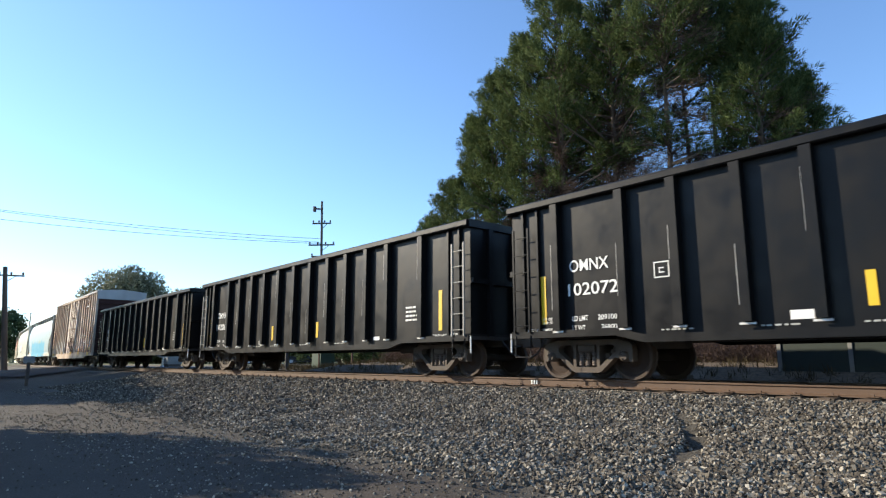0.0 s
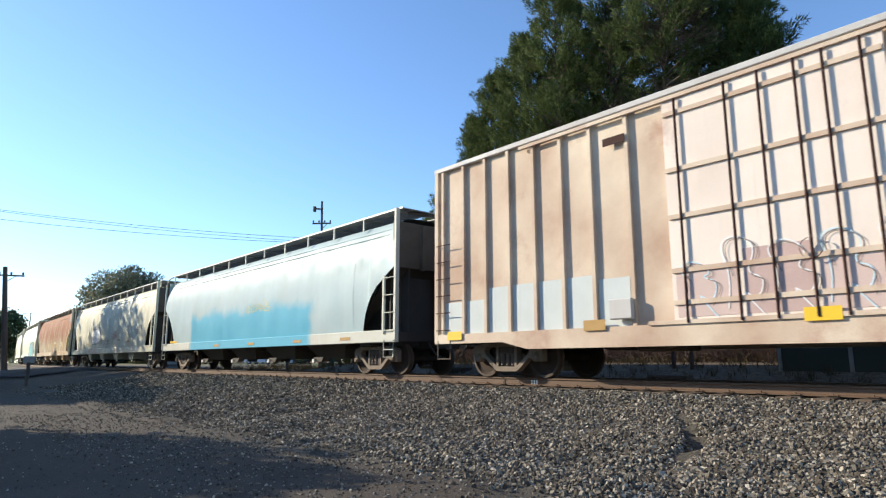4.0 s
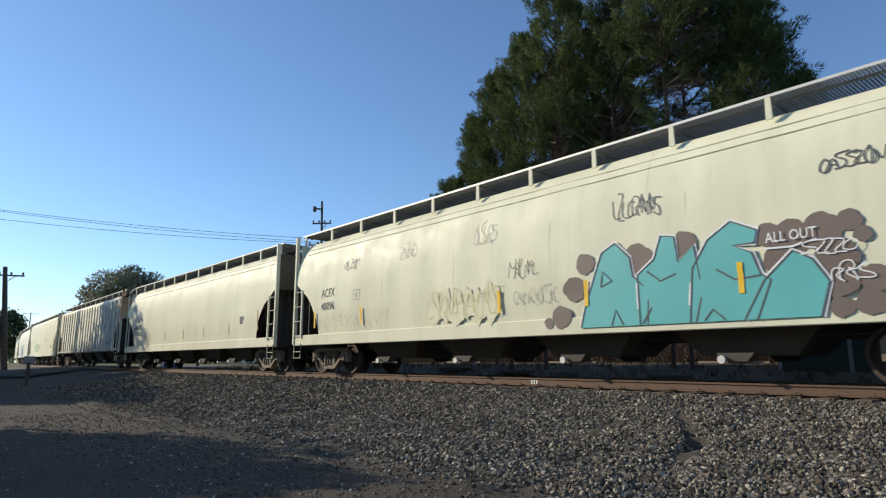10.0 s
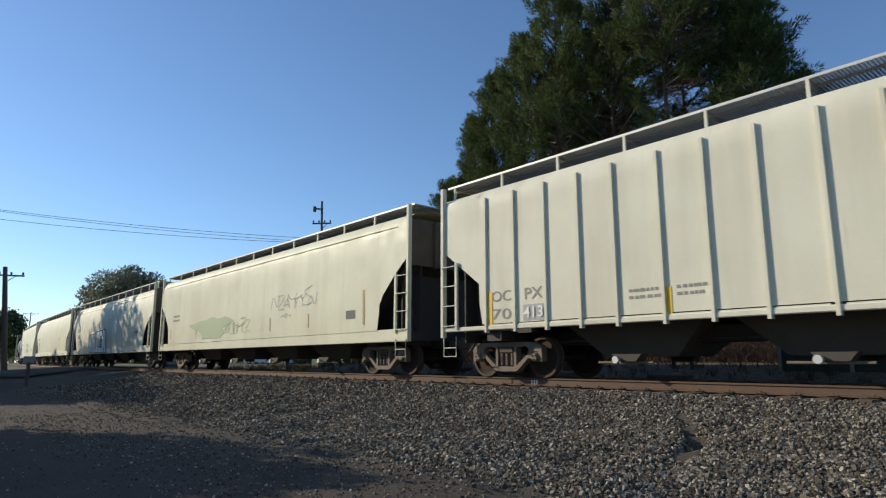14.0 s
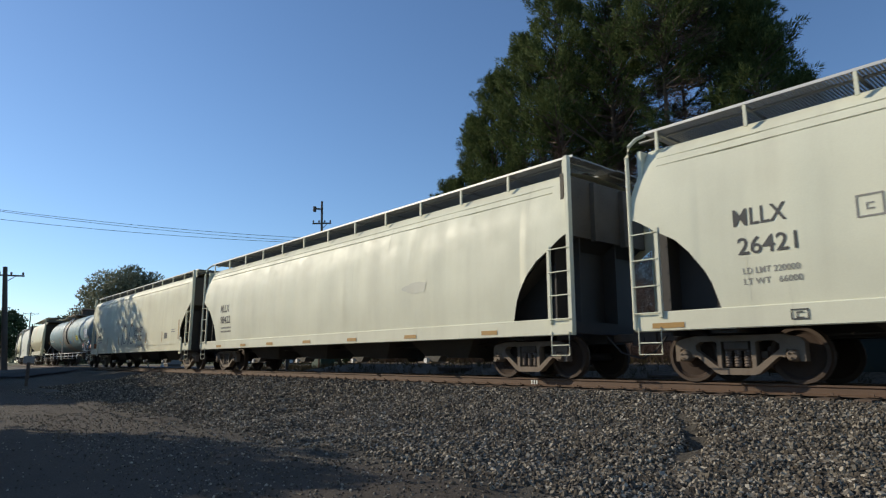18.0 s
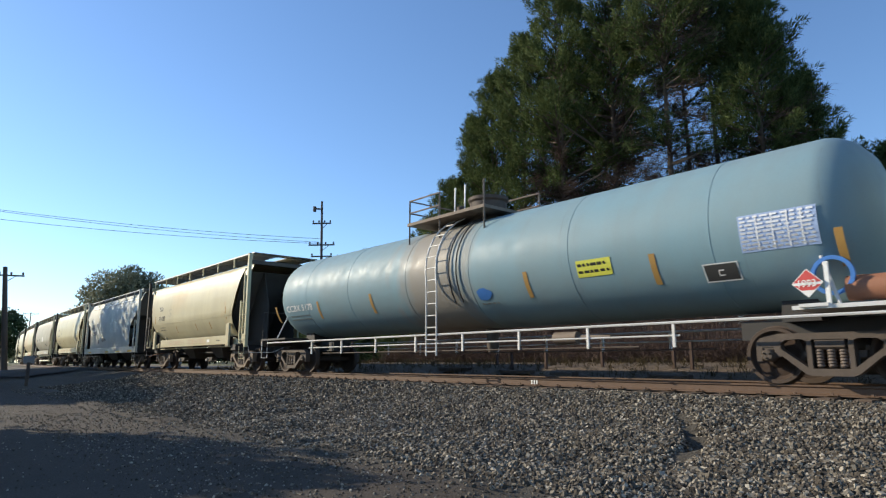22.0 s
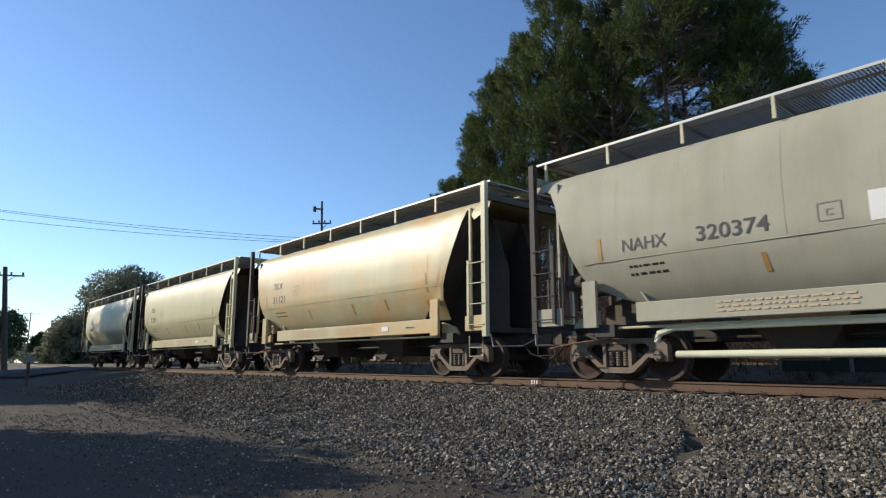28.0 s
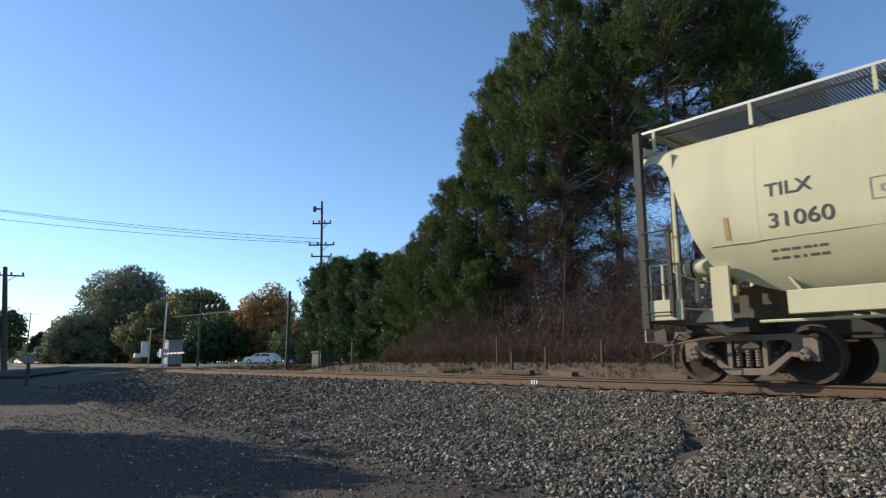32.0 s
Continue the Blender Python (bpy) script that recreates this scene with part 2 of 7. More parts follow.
def tri_mesh(name, verts, faces, mat):
    """Mesh from numpy arrays of vertices and triangles."""
    me = bpy.data.meshes.new(name)
    nf = len(faces)
    k = faces.shape[1]
    me.vertices.add(len(verts))
    me.vertices.foreach_set("co", verts.astype(np.float32).ravel())
    me.loops.add(nf * k)
    me.loops.foreach_set("vertex_index", faces.astype(np.int32).ravel())
    me.polygons.add(nf)
    me.polygons.foreach_set("loop_start", np.arange(0, nf * k, k, dtype=np.int32))
    me.update(calc_edges=True)
    me.validate()
    me.materials.append(mat)
    return me


# ---- the line of the track ----
CURVE_X, CURVE_K, CURVE_END = -42.0, 0.0007, -190.0


def track_y(x):
    """The track's middle: straight past the camera, a wide bend beyond."""
    if x >= CURVE_X:
        return 0.0
    d = CURVE_X - max(x, CURVE_END)
    y = CURVE_K * d * d
    if x < CURVE_END:
        y += 2 * CURVE_K * d * (CURVE_END - x)
    return y


def lie(x, y):
    """Height of the ground."""
    d = y - track_y(x)
    z = float(np.interp(d, [-400, -12, -7, -4.6, -3.1, -1.7, 1.7, 2.7, 4.5, 7, 13, 400], [-1.05, -0.95, -0.86, -0.74, -0.54, -0.23, -0.23, -0.48, -0.3, -0.1, 0.05, 0.3]))
    # low bank in front of the pines
    z += 0.42 * max(0.0, min(1.0, (d - 3.8) / 1.6)) * max(0.0, min(1.0, (x + 33) / 5.0))
    if -7.5 < d < -1.2 and x > -60:
        k = min(1.0, (-1.2 - d) / 0.8)
        z += k * (0.10 * noise.noise((x * 0.45, y * 0.6, 3.1)) + 0.07 * noise.noise((x * 1.4, y * 1.5, 8.3)))
        # worn gully down the ballast slope and a shallow dip beside it
        gully = -4.2 - (0.75 if y > -3.7 else 0.25) * (y + 3.7)
        z -= 0.26 * math.exp(-((x - gully) / 0.13) ** 2 - ((y + 3.7) / 0.85) ** 2)
        z -= 0.10 * math.exp(-((x + 5.4) / 1.1) ** 2 - ((y + 4.75 - 0.1 * x - 0.5) / 0.14) ** 2)
        z -= 0.08 * math.exp(-((x + 9.0) / 1.6) ** 2 - ((y + 3.6) / 0.2) ** 2)
    if -12 < d <= -3:
        z += 0.02 * noise.noise((x * 0.8, y * 0.8, 1.3))
    # the road climbs to the crossing
    ramp = max(0.0, min(1.0, (5.5 - abs(x + 54.5)) / 1.5))
    if ramp > 0:
        r = float(np.interp(d, [-30, -9, -2.2, 2.2, 9, 30], [-0.9, -0.5, -0.03, -0.03, -0.1, 0.0]))
        z = z * (1 - ramp) + r * ramp
    return z


def spaced(a, b, fine, grow, mid0, mid1):
    """Grid lines, fine between mid0 and mid1 and growing outwards."""
    out = list(np.arange(mid0, mid1 + 1e-6, fine))
    d, x = fine, mid1
    while x < b:
        d *= grow
        x += d
        out.append(min(x, b))
    d, x = fine, mid0
    while x > a:
        d *= grow
        x -= d
        out.insert(0, max(x, a))
    return out


gx = spaced(-1500, 900, 0.3, 1.09, -24, 3)
gy = spaced(-700, 1400, 0.16, 1.12, -9, 3)
gb = B().grid([[(x, y, lie(x, y)) for y in gy] for x in gx])
solid("ground", gb, M["ground"], "gritty dirt lot, stony shoulder and littered grass beside the track", kind="structure")

from mathutils.geometry import tessellate_polygon

# ---- track ----
track = tagged(new("track"), "single railway track with rusty rails on stone ballast", "track", kind="structure")
RAIL = [(-0.07, -0.17), (0.07, -0.17), (0.07, -0.155), (0.012, -0.135), (0.012, -0.045), (0.036, -0.03), (0.036, -0.004), (0.026, 0.0), (-0.026, 0.0), (-0.036, -0.004), (-0.036, -0.03), (-0.012, -0.045), (-0.012, -0.135), (-0.07, -0.155)]
rail_xs = list(np.arange(-300, -40, 4.0)) + [-38.0, 60.0, 430.0]
for side in (-0.7525, 0.7525):
    rows = [[(x, track_y(x) + side + y, z) for y, z in RAIL + RAIL[:1]] for x in rail_xs]
    part("rail", B().grid(rows), M["rail"], track, "rusty steel rail with a worn bright head")
    head = [[(x, track_y(x) + side + y, 0.0015) for y in (-0.024, 0.024)] for x in rail_xs]
    part("rail_head", B().grid(head), M["railtop"], track)
for k in range(3):
    part("paint_mark", B().box(-9.62 + 0.075 * k, -9.585 + 0.075 * k, -0.776, -0.764, -0.135, -0.045), M["white"], track, "white paint mark on the rail web")
tie_me = B().box(-0.11, 0.11, -1.3, 1.3, -0.3, -0.185, 0.015).mesh("tie", M["tie"])
for k in range(150):
    x = 6 - 0.53 * k
    part("tie", tie_me, None, track, at=(x, track_y(x), random.uniform(-0.01, 0.01)))
spike_me = B().box(-0.09, 0.09, -0.12, 0.12, -0.157, -0.146).box(-0.02, 0.02, -0.1, -0.06, -0.15, -0.12).mesh("tie_plate", M["rail"])
for k in range(60):
    x = 2 - 0.53 * k - 0.4
    part("tie_plate", spike_me, None, track, at=(6 - 0.53 * (k + 4), -0.7525, 0))

# ballast: angular crushed stone
rs = np.random.RandomState(7)


def stones(n, x0, x1, d0, d1, s0, s1, lift):
    x = rs.uniform(x0, x1, n)
    d = rs.uniform(d0, d1, n)
    z = np.array([lie(a, b + track_y(a)) for a, b in zip(x, d)])
    y = d + np.array([track_y(a) for a in x])
    size = rs.uniform(s0, s1, n) * (0.8 + 0.5 * rs.rand(n) ** 3)
    base = np.array([(a, b, c) for a in (-1, 1) for b in (-1, 1) for c in (-1, 1)], float)
    v = base[None] * (1 + rs.uniform(-0.45, 0.2, (n, 8, 3)))
    v *= (size[:, None] * rs.uniform(0.6, 1.15, (n, 3)))[:, None, :] * 0.5
    q = rs.normal(size=(n, 4))
    q /= np.linalg.norm(q, axis=1)[:, None]
    w, a, b, c = q.T
    rot = np.stack([1 - 2 * (b * b + c * c), 2 * (a * b - w * c), 2 * (a * c + w * b), 2 * (a * b + w * c), 1 - 2 * (a * a + c * c), 2 * (b * c - w * a),
                    2 * (a * c - w * b), 2 * (b * c + w * a), 1 - 2 * (a * a + b * b)], 1).reshape(n, 3, 3)
    v = np.einsum("nij,nkj->nki", rot, v) + np.stack([x, y, z + lift * size], 1)[:, None]
    f = np.array([(0, 1, 3), (0, 3, 2), (4, 6, 7), (4, 7, 5), (0, 4, 5), (0, 5, 1), (2, 3, 7), (2, 7, 6), (0, 2, 6), (0, 6, 4), (1, 5, 7), (1, 7, 3)])
    return v.reshape(-1, 3), (f[None] + 8 * np.arange(n)[:, None, None]).reshape(-1, 3)


def pile(name, lots, label):
    vs, fs, k = [], [], 0
    for args in lots:
        v, f = stones(*args)
        vs.append(v), fs.append(f + k)
        k += len(v)
    ob = new(name, tri_mesh(name, np.concatenate(vs), np.concatenate(fs), M["gravel"]))
    ob.data.polygons.foreach_set("use_smooth", [False] * len(ob.data.polygons))
    return tagged(ob, label, "gravel", kind="stuff")


pile("ballast_stone", [(82000, -13, 1.5, -6.7, -0.95, 0.025, 0.05, 0.28), (26000, -36, -13, -6.3, -0.95, 0.035, 0.066, 0.28), (2500, -30, 3, 0.9, 2.4, 0.04, 0.07, 0.2),
                       (2600, -30, 3, -0.65, 0.65, 0.04, 0.07, 0.2)], "grey angular crushed stone heaped along the rails")
pile("loose_grit", [(6000, -30, 1, -7.1, -6.2, 0.022, 0.045, 0.2), (2000, -34, 1, -7.8, -6.9, 0.016, 0.036, 0.2), (6500, -18, 2, -9.6, -6.3, 0.01, 0.03, 0.18), (3500, -24, -2, -10.8, -6.3, 0.01, 0.026, 0.18)], "small stones scattered over the dirt lot")

# ---- lettering ----
LETTERS = {}


def on(prof, x, z):
    """Half width of a side at x and z; prof is a Skin or a function of z."""
    return prof.at(x, z) if isinstance(prof, Skin) else prof(z)


def write(text, fat=0.012):
    """A flat mesh of the text, one unit high, starting at x = 0."""
    key = (text, fat)
    if key not in LETTERS:
        cu = bpy.data.curves.new("letters", "FONT")
        cu.body, cu.size, cu.resolution_u, cu.offset = text, 1.38, 3, fat
        ob = new("letters", cu)
        bpy.context.view_layer.update()
        me = ob.evaluated_get(bpy.context.evaluated_depsgraph_get()).to_mesh()
        v = np.array([p.co[:2] for p in me.vertices])
        f = [tuple(p.vertices) for p in me.polygons]
        ob.to_mesh_clear()
        bpy.data.objects.remove(ob)
        v[:, 0] -= v[:, 0].min()
        LETTERS[key] = (v, f)
    return LETTERS[key]


def letters(car, text, x0, x1, z0, z1, prof, mat, label="", fat=0.012, proud=0.012, name="lettering"):
    """Text between two x and two heights, laid on the near side."""
    v, f = write(text, fat)
    v = v.copy()
    v[:, 1] -= min(0.0, v[:, 1].min())
    v[:, 0] = x0 + v[:, 0] / v[:, 0].max() * (x1 - x0)
    v[:, 1] = z0 + v[:, 1] / max(v[:, 1].max(), 0.01) * (z1 - z0)
    b = B().put([(x, -on(prof, x, z) - proud, z) for x, z in v], f)
    return part(name, b, mat, car, label)


def stencil(car, x0, x1, z0, z1, rows, prof, mat, seed=0, name="stencil"):
    """Small print that cannot be read: rows of short bars."""
    r = random.Random(seed)
    b = B()
    h = (z1 - z0) / rows
    for k in range(rows):
        x = x0
        while x < x1 - 0.05:
            w = r.uniform(0.05, 0.14)
            z = z1 - (k + 1) * h
            e = min(x + w, x1)
            b.put([(x, -on(prof, x, z) - 0.012, z + h * 0.28), (e, -on(prof, e, z) - 0.012, z + h * 0.28), (e, -on(prof, e, z + h) - 0.012, z + h * 0.72), (x, -on(prof, x, z + h) - 0.012, z + h * 0.72)], [(0, 1, 2, 3)])
            x += w + r.uniform(0.02, 0.05)
    ob = part(name, b, mat, car)
    ob["kind"] = "stuff"
    return ob


def plate(car, name, x0, x1, z0, z1, prof, mat, label="", proud=0.01, lean=0.0):
    """A thin plate that follows the near side."""
    rows = []
    for i in range(5):
        z = z0 + (z1 - z0) * i / 4
        y = -on(prof, x0, z) - proud
        rows.append([(x0 + lean * i / 4, y, z), (x1 + lean * i / 4, y, z)])
    b = B().grid(rows)
    y0, y1 = rows[0][0][1], rows[-1][0][1]
    b.put([(x0, y0, z0), (x1, y0, z0), (x1, y0 + proud, z0), (x0, y0 + proud, z0)], [(0, 1, 2, 3)])
    return part(name, b, mat, car, label)


def ring(car, name, x0, x1, z0, z1, prof, mat, w=0.025, inner=None):
    """A rectangular outline, with an optional mark inside."""
    b = B()
    for a, c, d, e in ((x0, x1, z0, z0 + w), (x0, x1, z1 - w, z1), (x0, x0 + w, z0, z1), (x1 - w, x1, z0, z1)):
        b.put([(a, -on(prof, a, d) - 0.012, d), (c, -on(prof, c, d) - 0.012, d), (c, -on(prof, c, e) - 0.012, e), (a, -on(prof, a, e) - 0.012, e)], [(0, 1, 2, 3)])
    m = (x0 + x1) / 2
    zc = (z0 + z1) / 2
    for a, c, d, e in ((m - 0.05, m + 0.05, zc - 0.06, zc - 0.04), (m - 0.05, m - 0.03, zc - 0.06, zc + 0.04), (m - 0.05, m + 0.05, zc + 0.02, zc + 0.04)):
        b.put([(a, -on(prof, a, d) - 0.012, d), (c, -on(prof, c, d) - 0.012, d), (c, -on(prof, c, e) - 0.012, e), (a, -on(prof, a, e) - 0.012, e)], [(0, 1, 2, 3)])
    return part(name, b, mat, car)


def stroke(car, name, pts, w, prof, mat, proud=0.013, label=""):
    """A painted line through (x, z) points, w wide, on the near side: one ribbon."""
    rows = []
    for i, (x, z) in enumerate(pts):
        (xa, za), (xb, zb) = pts[max(i - 1, 0)], pts[min(i + 1, len(pts) - 1)]
        k = max(1e-6, math.hypot(xb - xa, zb - za))
        nx, nz = -(zb - za) / k * w / 2, (xb - xa) / k * w / 2
        rows.append([(x + q * nx, -on(prof, x + q * nx, z + q * nz) - proud, z + q * nz) for q in (-1, 1)])
    return part(name, B().grid(rows), mat, car, label)


def rounded(pts):
    """Cuts the corners of a line twice, as a moving can would."""
    for _ in range(2):
        mid = []
        for (xa, za), (xb, zb) in zip(pts, pts[1:]):
            mid += [(xa * 0.75 + xb * 0.25, za * 0.75 + zb * 0.25), (xa * 0.25 + xb * 0.75, za * 0.25 + zb * 0.75)]
        pts = [pts[0]] + mid + [pts[-1]]
    return pts


def patch(car, name, pts, prof, mat, proud=0.012, label=""):
    """A filled painted outline of (x, z) points on the near side."""
    tris = tessellate_polygon([[Vector((x, z, 0)) for x, z in pts]])
    return part(name, B().put([(x, -on(prof, x, z) - proud, z) for x, z in pts], [tuple(t) for t in tris]), mat, car, label)


def blot(car, name, x, z, rx, rz, prof, mat, proud=0.011, seed=0, wob=0.12, label="", sq=2.0):
    """A sprayed patch with an uneven edge."""
    r = random.Random(seed)
    n = 22
    ph = [r.uniform(0, 6.28) for _ in range(3)]
    b = B()
    rows = []
    for k in range(5):
        row = []
        for i in range(n + 1):
            t = 2 * math.pi * i / n
            g = (1 + wob * math.sin(3 * t + ph[0]) + wob * 0.7 * math.sin(5 * t + ph[1]) + wob * 0.5 * math.sin(9 * t + ph[2])) * k / 4 * (abs(math.cos(t)) ** sq + abs(math.sin(t)) ** sq) ** (-1 / sq)
            xx, zz = x + rx * g * math.cos(t), z + rz * g * math.sin(t)
            row.append((xx, -on(prof, xx, zz) - proud, zz))
        rows.append(row)
    b.grid(rows)
    return part(name, b, mat, car, label)


# ---- trucks (bogies) ----
WHEEL_R = 0.457


def wheelset_mesh():
    b = B()
    for s in (-1, 1):
        b.lathe([(s * 0.93, 0.001), (s * 0.93, 0.085), (s * 0.84, 0.10), (s * 0.83, 0.15), (s * 0.775, 0.2), (s * 0.765, 0.34), (s * 0.80, 0.385)], n=28)
        b.lathe([(s * 0.70, 0.39), (s * 0.72, 0.2), (s * 0.72, 0.09)], n=28)
    b.lathe([(-0.72, 0.085), (0.72, 0.085)], n=12)
    k = len(b.f)
    for s in (-1, 1):
        b.lathe([(s * 0.80, 0.385), (s * 0.825, 0.395), (s * 0.825, 0.45), (s * 0.815, WHEEL_R), (s * 0.715, WHEEL_R), (s * 0.70, 0.484), (s * 0.685, 0.48), (s * 0.68, 0.4), (s * 0.70, 0.39)], n=36)
    me = b.mesh("wheelset", M["wheel"])
    me.materials.append(M["rim"])
    idx = [0] * k + [1] * (len(b.f) - k)
    me.polygons.foreach_set("material_index", idx)
    return me


def sideframe_mesh(mat):
    """One casting: a truss outline with three windows, plus its jaws."""
    outer = [(-1.07, 0.36), (-1.07, 0.66), (-1.0, 0.73), (-0.72, 0.79), (0.72, 0.79), (1.0, 0.73), (1.07, 0.66), (1.07, 0.36), (0.99, 0.36), (0.97, 0.58), (0.80, 0.58), (0.77, 0.42), (0.68, 0.44),
             (0.36, 0.17), (0.28, 0.14), (-0.28, 0.14), (-0.36, 0.17), (-0.68, 0.44), (-0.77, 0.42), (-0.80, 0.58), (-0.97, 0.58), (-0.99, 0.36)]
    holes = [[(-0.25, 0.25), (-0.25, 0.69), (0.25, 0.69), (0.25, 0.25)], [(0.32, 0.27), (0.32, 0.67), (0.40, 0.70), (0.62, 0.69), (0.70, 0.63), (0.69, 0.55)], [(-0.69, 0.55), (-0.70, 0.63), (-0.62, 0.69), (-0.40, 0.70), (-0.32, 0.67), (-0.32, 0.27)]]
    loops = [outer] + holes
    flat = [q for lp in loops for q in lp]
    tris = tessellate_polygon([[Vector((x, z, 0)) for x, z in lp] for lp in loops])
    n = len(flat)
    vs = [(x, y, z) for y in (-0.085, 0.085) for x, z in flat]
    fs = [tuple(t) for t in tris] + [tuple(n + i for i in t[::-1]) for t in tris]
    k = 0
    for lp in loops:
        m = len(lp)
        fs += [(k + i, k + (i + 1) % m, n + k + (i + 1) % m, n + k + i) for i in range(m)]
        k += m
    return B().put(vs, fs).mesh("sideframe", mat)


def bearing_mesh(mat):
    b = B().lathe([(-0.14, 0.001), (-0.14, 0.075), (-0.125, 0.085), (-0.10, 0.10), (0.05, 0.105)], n=14)
    for i in range(3):
        t = 2 * math.pi * i / 3 + 0.5
        b.lathe([(-0.155, 0.016), (-0.13, 0.016)], n=6, center=(0.05 * math.cos(t), 0, 0.05 * math.sin(t)))
    b.box(-0.13, 0.13, -0.07, 0.07, 0.07, 0.19, 0.02)
    return b.mesh("bearing", mat)


def spring_mesh():
    b = B()
    prof = []
    for i in range(13):
        prof.append((0.27 + 0.27 * i / 12, 0.062 if i % 2 else 0.048))
    return b.lathe(prof, "z", 10).mesh("spring", M["spring"])


def bolster_mesh():
    b = B().box(-0.2, 0.2, -1.08, 1.08, 0.54, 0.70, 0.03)
    b.box(-0.12, 0.12, -0.25, 0.25, 0.70, 0.80)
    for s in (-1, 1):
        b.box(s * 0.38 - 0.05, s * 0.38 + 0.05, -0.9, 0.9, 0.42, 0.52)
        for y in (-0.75, 0.75):
            b.slab([(s * 0.42, 0.3), (s * 0.36, 0.3), (s * 0.40, 0.6), (s * 0.45, 0.6)], y - 0.05, y + 0.05)
    return b.mesh("truck", M["truck_dark"])


WHEELS = []
TRUCK_ME = dict(wheelset=wheelset_mesh(), spring=spring_mesh(), bolster=bolster_mesh())
for tone in ("truck", "truck_dark"):
    TRUCK_ME[tone] = (sideframe_mesh(M[tone]), bearing_mesh(M[tone]))


def truck(car, x, tone="truck"):
    t = part("truck", TRUCK_ME["bolster"], None, car, "three-piece cast steel freight truck", at=(x, 0, 0))
    frame_me, cap_me = TRUCK_ME[tone]
    for s in (-1, 1):
        f = part("sideframe", frame_me, None, t, at=(0, s * 1.0, 0))
        for dx in (-0.889, 0.889):
            c = part("bearing", cap_me, None, t, at=(dx, s * 1.0, WHEEL_R))
            if s > 0:
                c.rotation_euler = (0, 0, math.pi)
        for dx in (-0.16, 0.0, 0.16):
            part("spring", TRUCK_ME["spring"], None, t, at=(dx, s * 1.01, 0))
    for dx in (-0.889, 0.889):
        w = new("wheelset", TRUCK_ME["wheelset"])
        w.parent = t
        w.matrix_parent_inverse = Matrix.Translation((dx, 0, WHEEL_R))
        WHEELS.append(w)
    return t


# ---- freight cars ----
CARS = []


def freight_car(name, label, category, lead, tail, centres):
    """lead, tail: where its ends stand along the train at the start; centres: distance of the trucks from the middle."""
    car = thing(name, label, category, "cars of the freight train")
    CARS.append((car, (lead + tail) / 2, centres))
    return car, (lead - tail) / 2


def couplers(car, half, z=0.84):
    for s in (-1, 1):
        b = B().box(*sorted((s * (half - 0.3), s * (half + 0.42))), -0.09, 0.09, z - 0.09, z + 0.09, 0.02)
        b.slab([(s * (half + 0.40), z - 0.16), (s * (half + 0.66), z - 0.13), (s * (half + 0.69), z + 0.1), (s * (half + 0.44), z + 0.16)], -0.16, 0.1)
        part("coupler", b, M["truck_dark"], car)
        h = B().path([(s * half, -0.45, z + 0.02), (s * (half + 0.3), -0.42, z - 0.3), (s * (half + 0.66), -0.3, z - 0.42)], 0.045, 6)
        part("air_hose", h, M["steel_dark"], car)


class Skin:
    """A car side: half width by height, with the dents of that car."""

    def __init__(self, kind, half, dents, seed, crease):
        self.prof, self.half, self.dents, self.seed, self.crease = PROFILES[kind], half, dents, seed, crease

    def __call__(self, z):
        return self.prof(z)

    def dent(self, x, z):
        k, seed = self.dents, self.seed
        d = k * noise.noise((x * 0.9 + seed, z * 0.7, seed * 1.7)) + 0.35 * k * noise.noise((x * 2.2, z * 0.5, seed + 4.0))
        if self.crease and self.half - abs(x) > 1.3:
            # sheets bowed in between the hidden stiffeners
            q = x / 1.33 + seed * 0.31
            sag = math.sin(math.pi * q) ** 2 * (0.6 + 0.6 * noise.noise((math.floor(q) * 3.7, seed, 1.1)))
            d -= self.crease * sag * max(0.0, min(1.0, (z - 1.35) / 0.5)) * max(0.0, min(1.0, (3.85 - z) / 0.8))
        return d

    def at(self, x, z):
        """Where paint on the side lies, a little in from the nominal stand-off."""
        return self.prof(z) + self.dent(x, z) - 0.004


def interp(pts):
    xs, ys = [p[0] for p in pts], [p[1] for p in pts]
    return lambda v: float(np.interp(v, xs, ys))


PROFILES = {
    "acf": interp([(0.85, 1.53), (1.2, 1.55), (1.3, 1.56), (2.0, 1.61), (2.8, 1.605), (3.3, 1.57), (3.7, 1.50), (3.95, 1.43), (4.2, 1.32), (4.28, 1.24)]),
    "flat": interp([(0.85, 1.58), (1.2, 1.60), (2.0, 1.615), (3.6, 1.61), (4.05, 1.58), (4.25, 1.50), (4.33, 1.38)]),
    "ribbed": interp([(0.85, 1.56), (4.2, 1.56), (4.32, 1.52), (4.38, 1.4)]),
    "round": interp([(1.25, 0.98), (1.4, 1.13), (1.6, 1.30), (1.8, 1.42), (2.05, 1.52), (2.2, 1.565), (2.26, 1.60), (2.4, 1.605), (3.0, 1.60), (3.5, 1.55), (3.9, 1.47), (4.1, 1.40), (4.18, 1.30)]),
}
